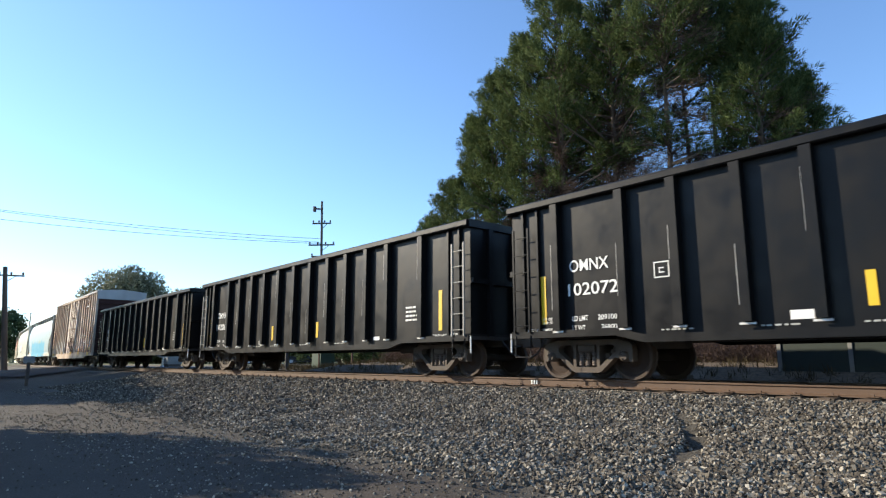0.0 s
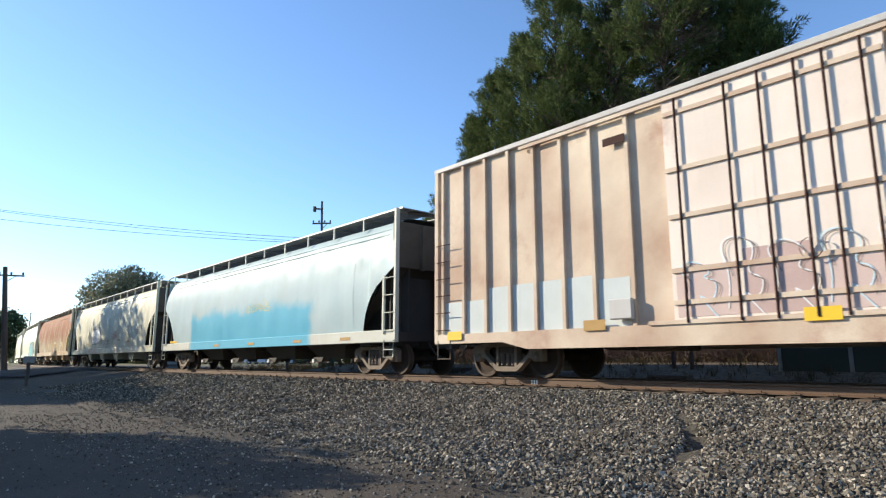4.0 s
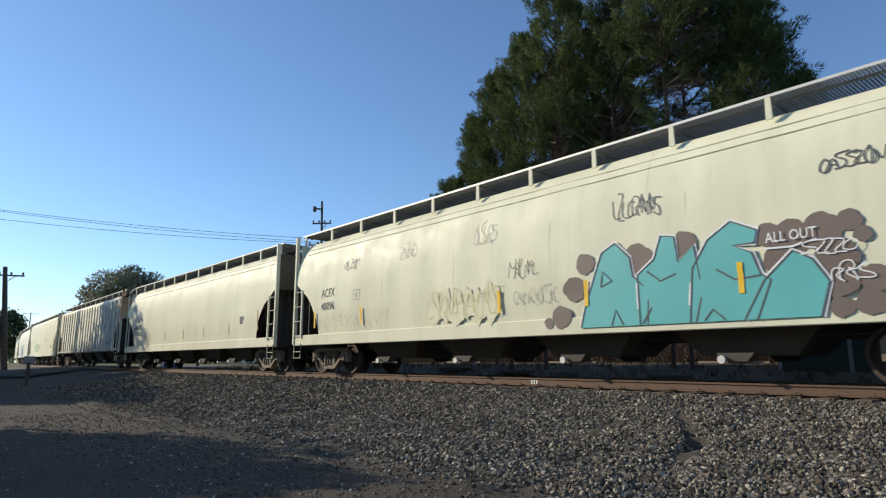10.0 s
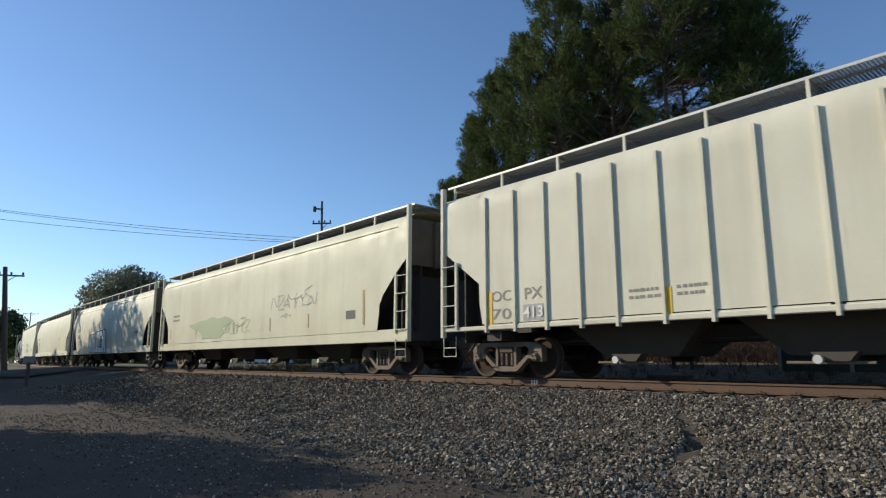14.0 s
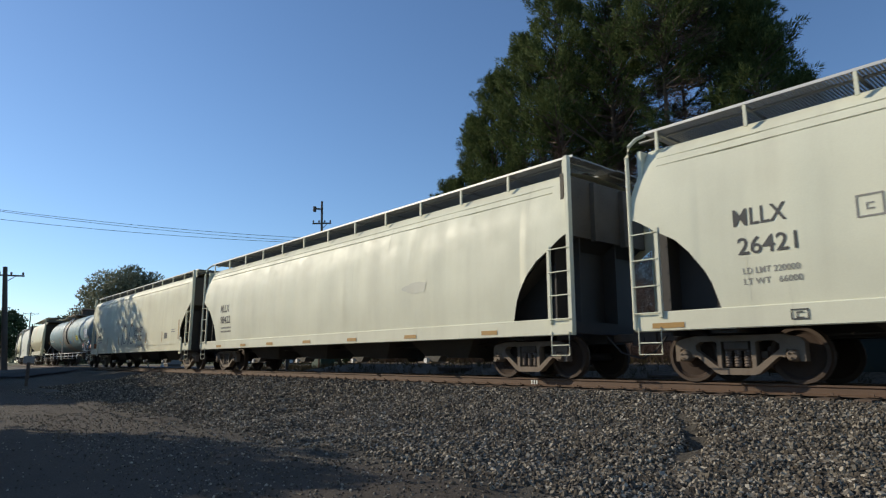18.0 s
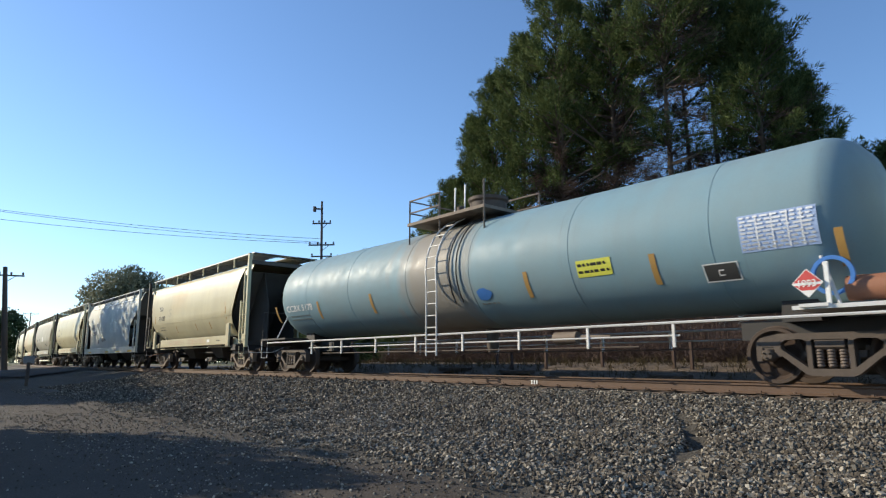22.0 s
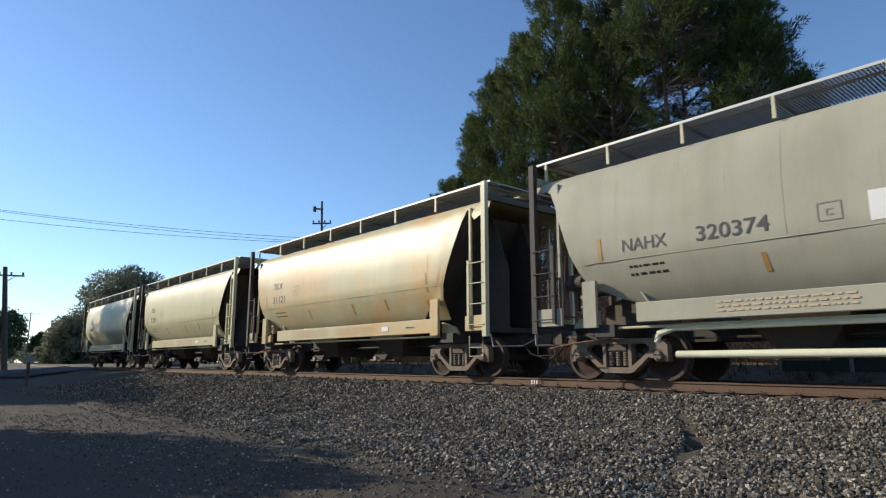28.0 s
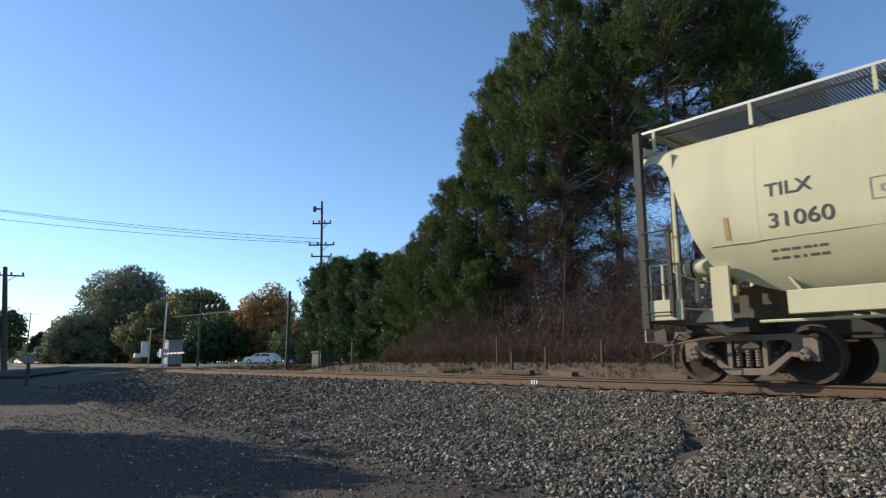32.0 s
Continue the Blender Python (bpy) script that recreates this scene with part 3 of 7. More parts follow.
LOWER = {
    "acf": interp([(0, 2.98), (0.25, 2.85), (0.6, 2.62), (0.9, 2.45), (1.15, 2.2), (1.4, 1.85), (1.52, 1.6), (1.56, 1.42), (1.6, 1.2)]),
    "flat": interp([(0, 3.15), (0.6, 2.7), (1.2, 2.12), (1.3, 1.9), (1.36, 1.2)]),
    "ribbed": interp([(0, 3.07), (1.31, 2.13), (1.32, 1.16)]),
    "notch": interp([(0, 3.28), (0.45, 3.18), (0.47, 2.95), (0.78, 2.9), (1.4, 2.42), (1.5, 1.9), (1.55, 1.2)]),
    "round_tail": interp([(0, 3.95), (0.31, 3.95), (0.5, 3.85), (0.6, 3.6), (1.06, 2.29), (1.3, 1.85), (1.9, 1.55), (2.4, 1.4)]),
    "round": interp([(0, 3.92), (0.45, 3.72), (0.7, 4.0), (0.78, 4.02), (1.0, 3.45), (1.3, 2.75), (1.55, 2.1), (1.66, 1.8), (1.70, 1.4)]),
}
COLUMNS = [0, 0.12, 0.25, 0.31, 0.45, 0.6, 0.7, 0.78, 0.9, 1.0, 1.15, 1.3, 1.315, 1.4, 1.5, 1.55, 1.62, 1.72, 2.0, 2.3]


def body_shell(half, kind, lower, bulge, skin):
    prof, low = PROFILES[kind], LOWER[lower]
    top = {"acf": 4.28, "flat": 4.33, "ribbed": 4.38, "round": 4.18}[kind]
    es = COLUMNS + list(np.arange(2.6, half, 0.13 if skin.crease else 0.22))
    low_l = LOWER.get(lower + "_tail", low)
    xs = sorted({round(s * (half - e), 4) for e in es for s in (-1, 1) if e <= half})
    rows = []
    for x in xs:
        e = half - abs(x)
        zl = max((low if x > 0 else low_l)(e), 1.28 if kind == "round" else 1.2)
        zs = [zl + (top - zl) * i / 13 for i in range(14)]
        near, far = [], []
        for z in zs:
            g = bulge * max(0.0, min(1.0, (z - 3.05) / 1.0)) ** 1.4 * max(0.0, 1 - e / 1.4)
            xx = x - math.copysign(g, x)
            d = skin.dent(x, z)
            near.append((xx, -(prof(z) + d), z))
            far.append((xx, prof(z), z))
        yt = prof(top)
        xx = near[-1][0]
        roof = [(xx, -yt * math.cos(a), top + 0.16 * math.sin(a)) for a in (0.6, 1.1, math.pi / 2, 2.04, 2.54)]
        rows.append(near + roof + far[::-1])
    return B().grid(rows)


def ladder(car, x, s, mat, prof, z_top, stile_z=2.72, post_w=0.085, post_mat=None, bent=False):
    """Corner post, short stile, rungs and stirrup at one end of the near side; s is +1 at the leading end."""
    y = -1.60
    if bent:
        part("corner_post", B().path([(x, y, 0.92), (x, y, z_top - 0.42), (x + 0.04, y + 0.03, z_top - 0.2), (x + 0.14, y + 0.12, z_top - 0.06), (x + 0.3, y + 0.2, z_top)], 0.075, 8), post_mat or mat, car)
    else:
        part("corner_post", B().box(x - post_w / 2, x + post_w / 2, y - 0.02, y + 0.10, 0.92, z_top, 0.008), post_mat or mat, car)
    xi = x - s * 0.52
    part("stile", B().box(xi - 0.035, xi + 0.035, y - 0.03, y + 0.03, 1.12, stile_z), mat, car)
    for k in range(4):
        z = 1.2 + (stile_z - 1.28) * k / 3
        part("rung", B().bar((x, y - 0.035, z), (xi, y - 0.035, z), 0.026, n=6), mat, car)
    xo = x - s * 0.06
    b = B().path([(xo, y, 0.95), (xo, y, 0.48), (xi + s * 0.02, y, 0.48), (xi + s * 0.02, y, 0.95)], 0.026, 6)
    b.bar((xo, y, 0.68), (xi + s * 0.02, y, 0.68), 0.024, n=6)
    part("step", b, mat, car)


def walkway(car, half, z, mat_post, pitch=1.68, reach=1.38, foot=4.22, ends=True, wide=0.03, inset=0.0):
    for s in (-1, 1):
        b = B()
        y0, y1 = sorted((s * reach, s * (reach - 1.15)))
        n = int(half * 2 / 0.055) if s < 0 else 12
        for i in range(n):
            x = -half + inset + (i + 0.5) * (2 * half - inset) / n
            w = 0.014 if s < 0 else half / n
            b.box(x - w, x + w, y0, y1, z - 0.03, z)
        b.box(-half, half, s * (reach - 0.31) - 0.03, s * (reach - 0.31) + 0.03, z - 0.06, z - 0.03)
        part("running_board", b, M["board"], car, "steel grating walkway along the roof")["kind"] = "stuff"
        part("board_edge", B().box(-half + inset, half, s * reach - 0.012, s * reach + 0.012, z - 0.028, z + 0.018), M["edge"], car)
    n = max(3, round(2 * (half - 0.25) / pitch))
    for i in range(n + 1):
        x = -half + 0.25 + inset + (2 * half - 0.5 - inset) * i / n
        for s in (-1, 1):
            b = B().slab([(x - wide, foot), (x + wide, foot), (x + wide * 0.85, z - 0.03), (x - wide * 0.85, z - 0.03)], *sorted((s * (reach - 0.03), s * (reach + 0.01))))
            part("bracket", b, mat_post, car)
            part("bracket_arm", B().bar((x, s * (reach - 1.1), z - 0.06), (x, s * (reach - 0.02), z - 0.06), 0.04), M["board"], car)
    if ends:
        for s in (-1, 1) if inset == 0 else (1,):
            x0, x1 = sorted((s * (half - 0.02), s * (half - 0.5)))
            b = B()
            for i in range(14):
                x = x0 + (i + 0.5) * (x1 - x0) / 14
                b.box(x - 0.008, x + 0.008, -reach, reach, z - 0.03, z)
            part("end_platform", b, M["board"], car)["kind"] = "stuff"


def underframe(car, half, centres, z0, z1, mat=None):
    mat = mat or M["steel_dark"]
    part("centre_sill", B().box(-half + 0.1, half - 0.1, -0.33, 0.33, 0.72, 1.02), mat, car)
    for s in (-1, 1):
        part("end_sill", B().box(*sorted((s * half, s * (half - 0.22))), -1.5, 1.5, z0 + 0.03, z1, 0.02), mat, car)
        part("body_bolster", B().box(s * centres - 0.22, s * centres + 0.22, -1.45, 1.45, 0.82, 1.05), mat, car)


def bays(car, xs, mat, top=1.3, wide=0.85, low=0.42, handle=True, gate=None, out=1.12, foot=0.36):
    for x in xs:
        b = B()
        ring0 = [(x - wide, -out, top), (x + wide, -out, top), (x + wide, out, top), (x - wide, out, top)]
        inn = out - 0.12 if out > 1.2 else 0.66
        ring1 = [(x - foot, -inn, low + 0.1), (x + foot, -inn, low + 0.1), (x + foot, inn, low + 0.1), (x - foot, inn, low + 0.1)]
        b.put(ring0 + ring1, [(0, 1, 5, 4), (1, 2, 6, 5), (2, 3, 7, 6), (3, 0, 4, 7), (4, 5, 6, 7)])
        chute = part("discharge_bay", b, mat, car, "sloped discharge hopper under the car")
        for y0, y1 in ((-1.16, -0.92), (0.92, 1.16)):
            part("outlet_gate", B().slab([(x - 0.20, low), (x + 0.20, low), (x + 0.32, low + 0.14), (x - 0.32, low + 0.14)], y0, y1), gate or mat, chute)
        part("gate_shaft", B().bar((x - 0.7, -1.05, low - 0.02), (x + 0.5, -1.05, low - 0.02), 0.05, n=6), M["truck"], chute)
        part("gate_handle", B().lathe([(-1.24, 0.001), (-1.24, 0.07), (-1.16, 0.07), (-1.16, 0.001)], n=10, center=(x - 0.2, 0, low + 0.03)), M["edge"] if handle else M["board"], chute)


def hopper(name, label, lead, tail, kind, lower, mats, centres=None, n_bays=4, bulge=0.0, board=4.62, sill=(0.88, 1.22), dents=0.012, seed=0, pitch=1.68, open_end=False, post_mat=None, tone="truck", bracket=0.03, crease=0.0, low_bays=False, bent=False):
    """A covered hopper car. mats: body, sill, post."""
    body, sillm, post = mats
    car, half = freight_car(name, label, "hopper car", lead, tail, centres)
    prof = Skin(kind, half, dents, seed, crease)
    part("body", body_shell(half, kind, lower, bulge, prof), body, car)
    zs = 3.0 if not open_end else 3.9
    for s in (-1, 1):
        # sloped end sheet and the end wall above it
        xa, xb = s * (half - (0.22 if not open_end else 0.8)), s * (half - 2.7)
        b = B().put([(xa, -1.45, zs), (xa, 1.45, zs), (xb, 1.3, 1.15), (xb, -1.3, 1.15), (xa, -1.45, zs + 0.06), (xa, 1.45, zs + 0.06), (xb, 1.3, 1.21), (xb, -1.3, 1.21)],
                    [(0, 1, 2, 3), (7, 6, 5, 4), (0, 3, 7, 4), (1, 5, 6, 2), (0, 4, 5, 1)])
        # the leading end gets shade-dark colours, the trailing end the body paint
        part("slope_sheet", b, body if s < 0 else M["end_shade"], car)
        if not open_end:
            part("end_wall", B().box(*sorted((s * (half - 0.28), s * (half - 0.2))), -1.5, 1.5, 2.95, 4.25), M["end_grime_shade"] if s > 0 and kind != "ribbed" else body, car)
            # dark webs and plate added so that the end opening shows no daylight
            for y in (-0.95, 0.35):
                part("shear_plate", B().slab([(s * (half - 0.25), 1.0), (s * (half - 2.55), 1.0), (s * (half - 2.55), 1.25), (s * (half - 0.25), 2.97)], y - 0.02, y + 0.02), M["steel_dark"], car)
            part("end_plate", B().box(*sorted((s * (half - 0.62), s * (half - 0.58))), -1.35, 1.54, 0.8, 3.0), M["steel_dark"], car)
            for y in (-0.55, 0.55):
                part("end_rib", B().box(*sorted((s * (half - 0.2), s * (half - 0.08))), y - 0.05, y + 0.05, 2.9, 4.2), M["end_grime_shade"] if s > 0 and kind != "ribbed" else body, car)
        else:
            for y in (-1.46, 1.46):
                part("end_strut", B().box(*sorted((s * (half - 0.6), s * (half - 0.66))), y - 0.03, y + 0.03, 1.4, 4.05), body, car)
            if s > 0:
                # added plates fill the leading opening, its shade put into their colour
                for y in (-0.6, 0.5):
                    part("shear_plate", B().slab([(half - 0.2, 1.05), (half - 0.2, 2.6), (half - 0.75, 4.0), (half - 2.6, 1.4), (half - 2.6, 1.05)], y - 0.02, y + 0.02), M["end_shade"], car)
            else:
                part("shear_plate", B().slab([(-half + 0.9, 1.05), (-half + 0.9, 1.5), (-half + 2.0, 1.9), (-half + 2.6, 1.4), (-half + 2.6, 1.05)], -0.3, -0.26), M["end_grime_shade"], car)
            # beam coloured shade-dark at the leading end only
            part("end_beam", B().box(*sorted((s * half, s * (half - 0.12))), -1.5, 1.5, 4.15, 4.3), body if s < 0 else M["end_grime_shade"], car)
            if s < 0:
                gear = body if body is not M["olive_grey"] else M["truck_dark"]
                x = s * (half - 0.95)
                for y, z, rad, ln in ((-1.05, 1.98, 0.17, 0.42), (-0.45, 1.92, 0.2, 0.36)):
                    tank = part("air_reservoir", B().lathe([(-ln, 0.001), (-ln + 0.02, rad * 0.6), (-ln + 0.08, rad), (ln - 0.08, rad), (ln - 0.02, rad * 0.6), (ln, 0.001)], "x", 16, (x, y, z)), gear, car, "painted brake air reservoir")
                    for dx in (-0.2, 0.2):
                        part("strap", B().lathe([(dx - 0.025, rad + 0.008), (dx + 0.025, rad + 0.008)], "x", 16, (x, y, z)), M["steel_dark"], tank)
                        part("bracket", B().box(x + dx - 0.03, x + dx + 0.03, y - 0.05, y + 0.05, 1.38, z - rad + 0.02), gear, tank)
                part("brake_valve", B().box(x - 0.28, x + 0.02, -0.95, -0.7, 1.42, 1.72, 0.04).box(x - 0.2, x - 0.06, -1.0, -0.66, 1.5, 1.64), M["cabinet"], car)
                part("brake_pipe", B().path([(x - s * 0.1, -0.85, 1.7), (x + s * 0.25, -1.2, 1.8), (x + s * 0.4, -1.46, 1.9), (x + s * 0.4, -1.46, 2.6)], 0.03, 6), gear, car)
                part("brake_pipe", B().path([(x - s * 0.3, -1.3, 1.2), (x + s * 0.2, -1.42, 1.25), (x + s * 0.75, -1.46, 1.3)], 0.035, 6), gear, car)
                rail = part("end_rail", B().path([(x + s * 0.86, -1.5, 2.05), (x + s * 0.3, -1.5, 2.05)], 0.03, 6), gear, car)
                for dx in (0.86, 0.6, 0.3):
                    part("rail_post", B().box(x + s * dx - 0.018, x + s * dx + 0.018, -1.52, -1.485, 1.4, 2.05), gear, rail)
                part("pull_rod", B().path([(x + s * 0.7, -1.4, 0.62), (x + s * 0.1, -1.35, 0.72), (x - s * 0.6, -1.1, 0.8)], 0.035, 6), M["rust_bottle"], car)
            part("cut_lever", B().path([(s * (half + 0.05), -1.5, 0.98), (s * (half + 0.08), -1.45, 0.7), (s * (half + 0.1), -0.5, 0.72), (s * (half + 0.2), -0.1, 0.9)], 0.026, 6), M["edge"], car)
        for y in (-1.58, 1.58):
            if y > 0:
                part("corner_post", B().box(s * half - 0.045, s * half + 0.045, y - 0.05, y + 0.03, 0.92, board - 0.02), post, car)
        ladder(car, s * (half - 0.04), s, M["steel_dark"] if open_end and s < 0 else post, prof, board - 0.05, 2.72, 0.085 if not open_end else 0.13, post_mat if s < 0 else None, bent and s < 0)
    # side sills
    for y in (-1, 1):
        if open_end:
            part("side_sill", B().box(-half + 2.4, half - 1.9, *sorted((y * 1.53, y * 1.43)), 1.06, 1.42, 0.012), sillm, car)
            for s in (-1, 1):
                x = s * (half - 1.88) if s > 0 else -half + 1.4
                part("bolster_plate", B().slab([(x - 0.15, 1.0), (x + 0.15, 1.0), (x + 0.15, 1.9), (x - 0.15, 1.9)], *sorted((y * 1.57, y * 1.49))), sillm, car)
                part("end_plate", B().box(*sorted((s * (half - 0.04), s * (half - 0.72))), *sorted((y * 1.57, y * 1.5)), 1.06, 1.42, 0.01), sillm, car)
                part("gusset", B().slab([(x, 1.02), (x - 0.0 + s * 0.6, 1.02), (x + s * 0.45, 1.2), (x, 1.34)], *sorted((y * 1.3, y * 1.2))), sillm, car)
        else:
            z0, z1 = sill
            part("side_sill", B().box(-half + 0.02, half - 0.02, *sorted((y * 1.585, y * 1.47)), z0, z1, 0.015), sillm, car)
    if kind in ("acf", "flat"):
        for z in (3.90, 4.06) if kind == "acf" else (4.02,):
            part("roof_seam", B().path([(-half + 0.55, -prof(z) - 0.004, z), (half - 0.55, -prof(z) - 0.004, z)], 0.028, 6), body, car)
    if kind in ("acf", "flat", "round"):
        step = (2 * half - 4.2) / round((2 * half - 4.2) / 3.1)
        zb, zt = (2.26, 4.0) if kind == "round" else (1.3, 3.85)
        for i in range(round((2 * half - 4.2) / step) + 1):
            x = -half + 2.1 + step * i
            stroke(car, "weld_seam", [(x, zb + (zt - zb) * q / 8) for q in range(9)], 0.014, prof, body, proud=0.0065)
    if kind == "round":
        part("belt_seam", B().path([(-half + 1.3, -1.59, 2.23), (half - 1.62, -1.594, 2.23)], 0.012, 6), body, car)
    underframe(car, half, centres, sill[0] if not open_end else 1.0, 1.15, M["steel_dark"])
    span = 2 * centres - 2.9
    # low bays keep the sill paint; all others are coloured as if in shade
    bays(car, [(-span / 2 + span * (i + 0.5) / n_bays) for i in range(n_bays)], sillm if low_bays else M["bay_grime_shade"], out=1.44 if low_bays else 1.12, gate=M["bay_grime_shade"], wide=min(1.0 if low_bays or kind == "round" else 1.7, span / n_bays / 2 - 0.06), low=0.42 if low_bays or kind == "round" else 0.36, foot=0.36 if low_bays or kind == "round" else 0.8, handle=kind != "round")
    walkway(car, half - 0.02, board, post, pitch, foot=board - 0.4, wide=bracket, inset=0.28 if bent else 0.0)
    truck(car, centres, tone)
    truck(car, -centres, tone)
    couplers(car, half)
    part("train_line", B().path([(-half + 0.5, -0.6, 0.78), (half - 0.5, -0.6, 0.78)], 0.05, 6), M["steel_dark"], car)
    return car, half, prof


def side_at(y):
    return lambda z: y


# paints
M["black"] = paint("black_gondola_paint", (0.006, 0.006, 0.0065), (0.012, 0.011, 0.01), 0.3, 0.3, None, streaks=0.15, spec=0.19)
M["box_paint"] = paint("boxcar_paint", (0.44, 0.30, 0.215), (0.76, 0.66, 0.52), 1.0, 0.55, (0.34, 0.17, 0.12), 0.62, 0.3)
M["box_door"] = paint("bleached_door_paint", (0.80, 0.71, 0.63), (0.62, 0.50, 0.42), 0.6, 0.6, (0.38, 0.22, 0.16), 0.62, 0.3)
# Dark brown of the ends, deepened: their shade is put into the colour.
M["box_end"] = paint("boxcar_end_paint", (0.07, 0.032, 0.027), (0.05, 0.035, 0.03), 0.5, 0.6, spec=0.08)
M["box_roof"] = paint("galvanised_roof", (0.55, 0.54, 0.52), (0.35, 0.30, 0.26), 0.4, 0.4)
M["cream"] = paint("cream_paint", (0.76, 0.745, 0.56), (0.42, 0.37, 0.27), 0.28, 0.42, None, streaks=0.22)
M["cream_dirty"] = paint("dirty_cream_paint", (0.64, 0.62, 0.48), (0.33, 0.29, 0.20), 0.5, 0.42, (0.38, 0.25, 0.13), 0.74, 0.4)
M["grey_white"] = paint("grey_white_paint", (0.74, 0.735, 0.575), (0.45, 0.42, 0.33), 0.3, 0.42, None, streaks=0.22)
M["cool_white"] = paint("cool_white_paint", (0.65, 0.645, 0.545), (0.36, 0.34, 0.29), 0.28, 0.42, None, streaks=0.2)
M["ribbed_white"] = paint("stained_white_paint", (0.74, 0.72, 0.58), (0.46, 0.40, 0.28), 0.3, 0.5, (0.42, 0.20, 0.07), 0.80, 0.3, corner=(8.0, 2.3))
M["pale_blue"] = paint("pale_blue_paint", (0.40, 0.51, 0.53), (0.33, 0.38, 0.36), 0.5, 0.4, None, streaks=0.2)
M["blue_sill"] = paint("oversprayed_sill_paint", (0.60, 0.60, 0.52), (0.36, 0.34, 0.29), 0.3, 0.42, None, streaks=0.2)
M["tan"] = paint("tan_paint", (0.58, 0.53, 0.34), (0.38, 0.32, 0.20), 0.35, 0.36, (0.60, 0.37, 0.14), 0.63, 0.3, spec=0.38, wavy=0.06)
M["tan_clean"] = paint("beige_paint", (0.61, 0.565, 0.36), (0.38, 0.33, 0.22), 0.3, 0.36, None, streaks=0.2, spec=0.38, wavy=0.06)
M["tan_stained"] = paint("stained_tan_paint", (0.58, 0.525, 0.33), (0.38, 0.31, 0.19), 0.35, 0.36, (0.62, 0.36, 0.13), 0.53, 0.3, spec=0.38, wavy=0.06)
M["olive_grey"] = paint("olive_grey_paint", (0.44, 0.42, 0.33), (0.28, 0.25, 0.18), 0.5, 0.42, None, streaks=0.35)
M["rust_bottle"] = plain("rusty_reservoir", (0.30, 0.13, 0.07), 0.7, 0, 0.5, 4)
M["teal"] = plain("sprayed_teal", (0.10, 0.42, 0.42), 0.55, 0, 0.3, 1.5, 0.75)
M["spray_brown"] = plain("sprayed_brown", (0.16, 0.12, 0.10), 0.6, 0, 0.3, 2)
M["spray_white"] = plain("sprayed_white", (0.75, 0.76, 0.76), 0.6, 0, 0.2, 2)
M["spray_red"] = plain("sprayed_red", (0.50, 0.03, 0.04), 0.55, 0, 0.3, 2)
M["spray_pale"] = plain("sprayed_pale_blue", (0.50, 0.66, 0.74), 0.55, 0, 0.35, 2, 0.75)
M["spray_dark"] = plain("sprayed_charcoal", (0.07, 0.075, 0.08), 0.6, 0, 0.3, 2)
M["spray_grey"] = plain("sprayed_thin_grey", (0.38, 0.38, 0.35), 0.65, 0, 0.4, 2, 0.8)
M["spray_green"] = plain("sprayed_faint_green", (0.38, 0.46, 0.28), 0.6, 0, 0.4, 2, 0.85)
M["spray_yellow"] = plain("sprayed_faint_yellow", (0.55, 0.50, 0.20), 0.6, 0, 0.4, 2, 0.85)
M["overpaint"] = plain("chalky_overpaint", (0.52, 0.56, 0.55), 0.8, 0, 0.45, 2, 0.75)
M["spray_lilac"] = plain("faded_lilac_spray", (0.55, 0.42, 0.38), 0.8, 0, 0.5, 2, 0.8)
M["spray_mauve"] = plain("faded_mauve_spray", (0.47, 0.34, 0.31), 0.8, 0, 0.5, 2, 0.8)
M["spray_ochre"] = plain("faded_ochre_spray", (0.60, 0.34, 0.17), 0.8, 0, 0.5, 2, 0.8)
M["spray_rust"] = plain("faded_rust_spray", (0.55, 0.25, 0.10), 0.8, 0, 0.5, 2, 0.8)
M["faded_red"] = plain("faded_red_print", (0.54, 0.42, 0.29), 0.7, 0, 0.4, 5, 0.8)
M["haze_yellow"] = plain("thin_yellow_haze", (0.66, 0.64, 0.46), 0.7, 0, 0.4, 3, 0.9)
M["smudge"] = plain("rubbed_paint", (0.56, 0.55, 0.45), 0.7, 0, 0.5, 3, 0.85)
M["decal_blue"] = plain("faded_blue_decal", (0.30, 0.40, 0.60), 0.55, 0, 0.35, 5, 0.8)
M["logo_blue"] = plain("blue_logo_paint", (0.04, 0.17, 0.48), 0.5, 0, 0.3, 5)
M["decal_yellow"] = plain("yellow_decal", (0.62, 0.62, 0.08), 0.5, 0, 0.3, 5)
M["placard_red"] = plain("red_placard", (0.55, 0.06, 0.05), 0.5, 0, 0.2, 5)


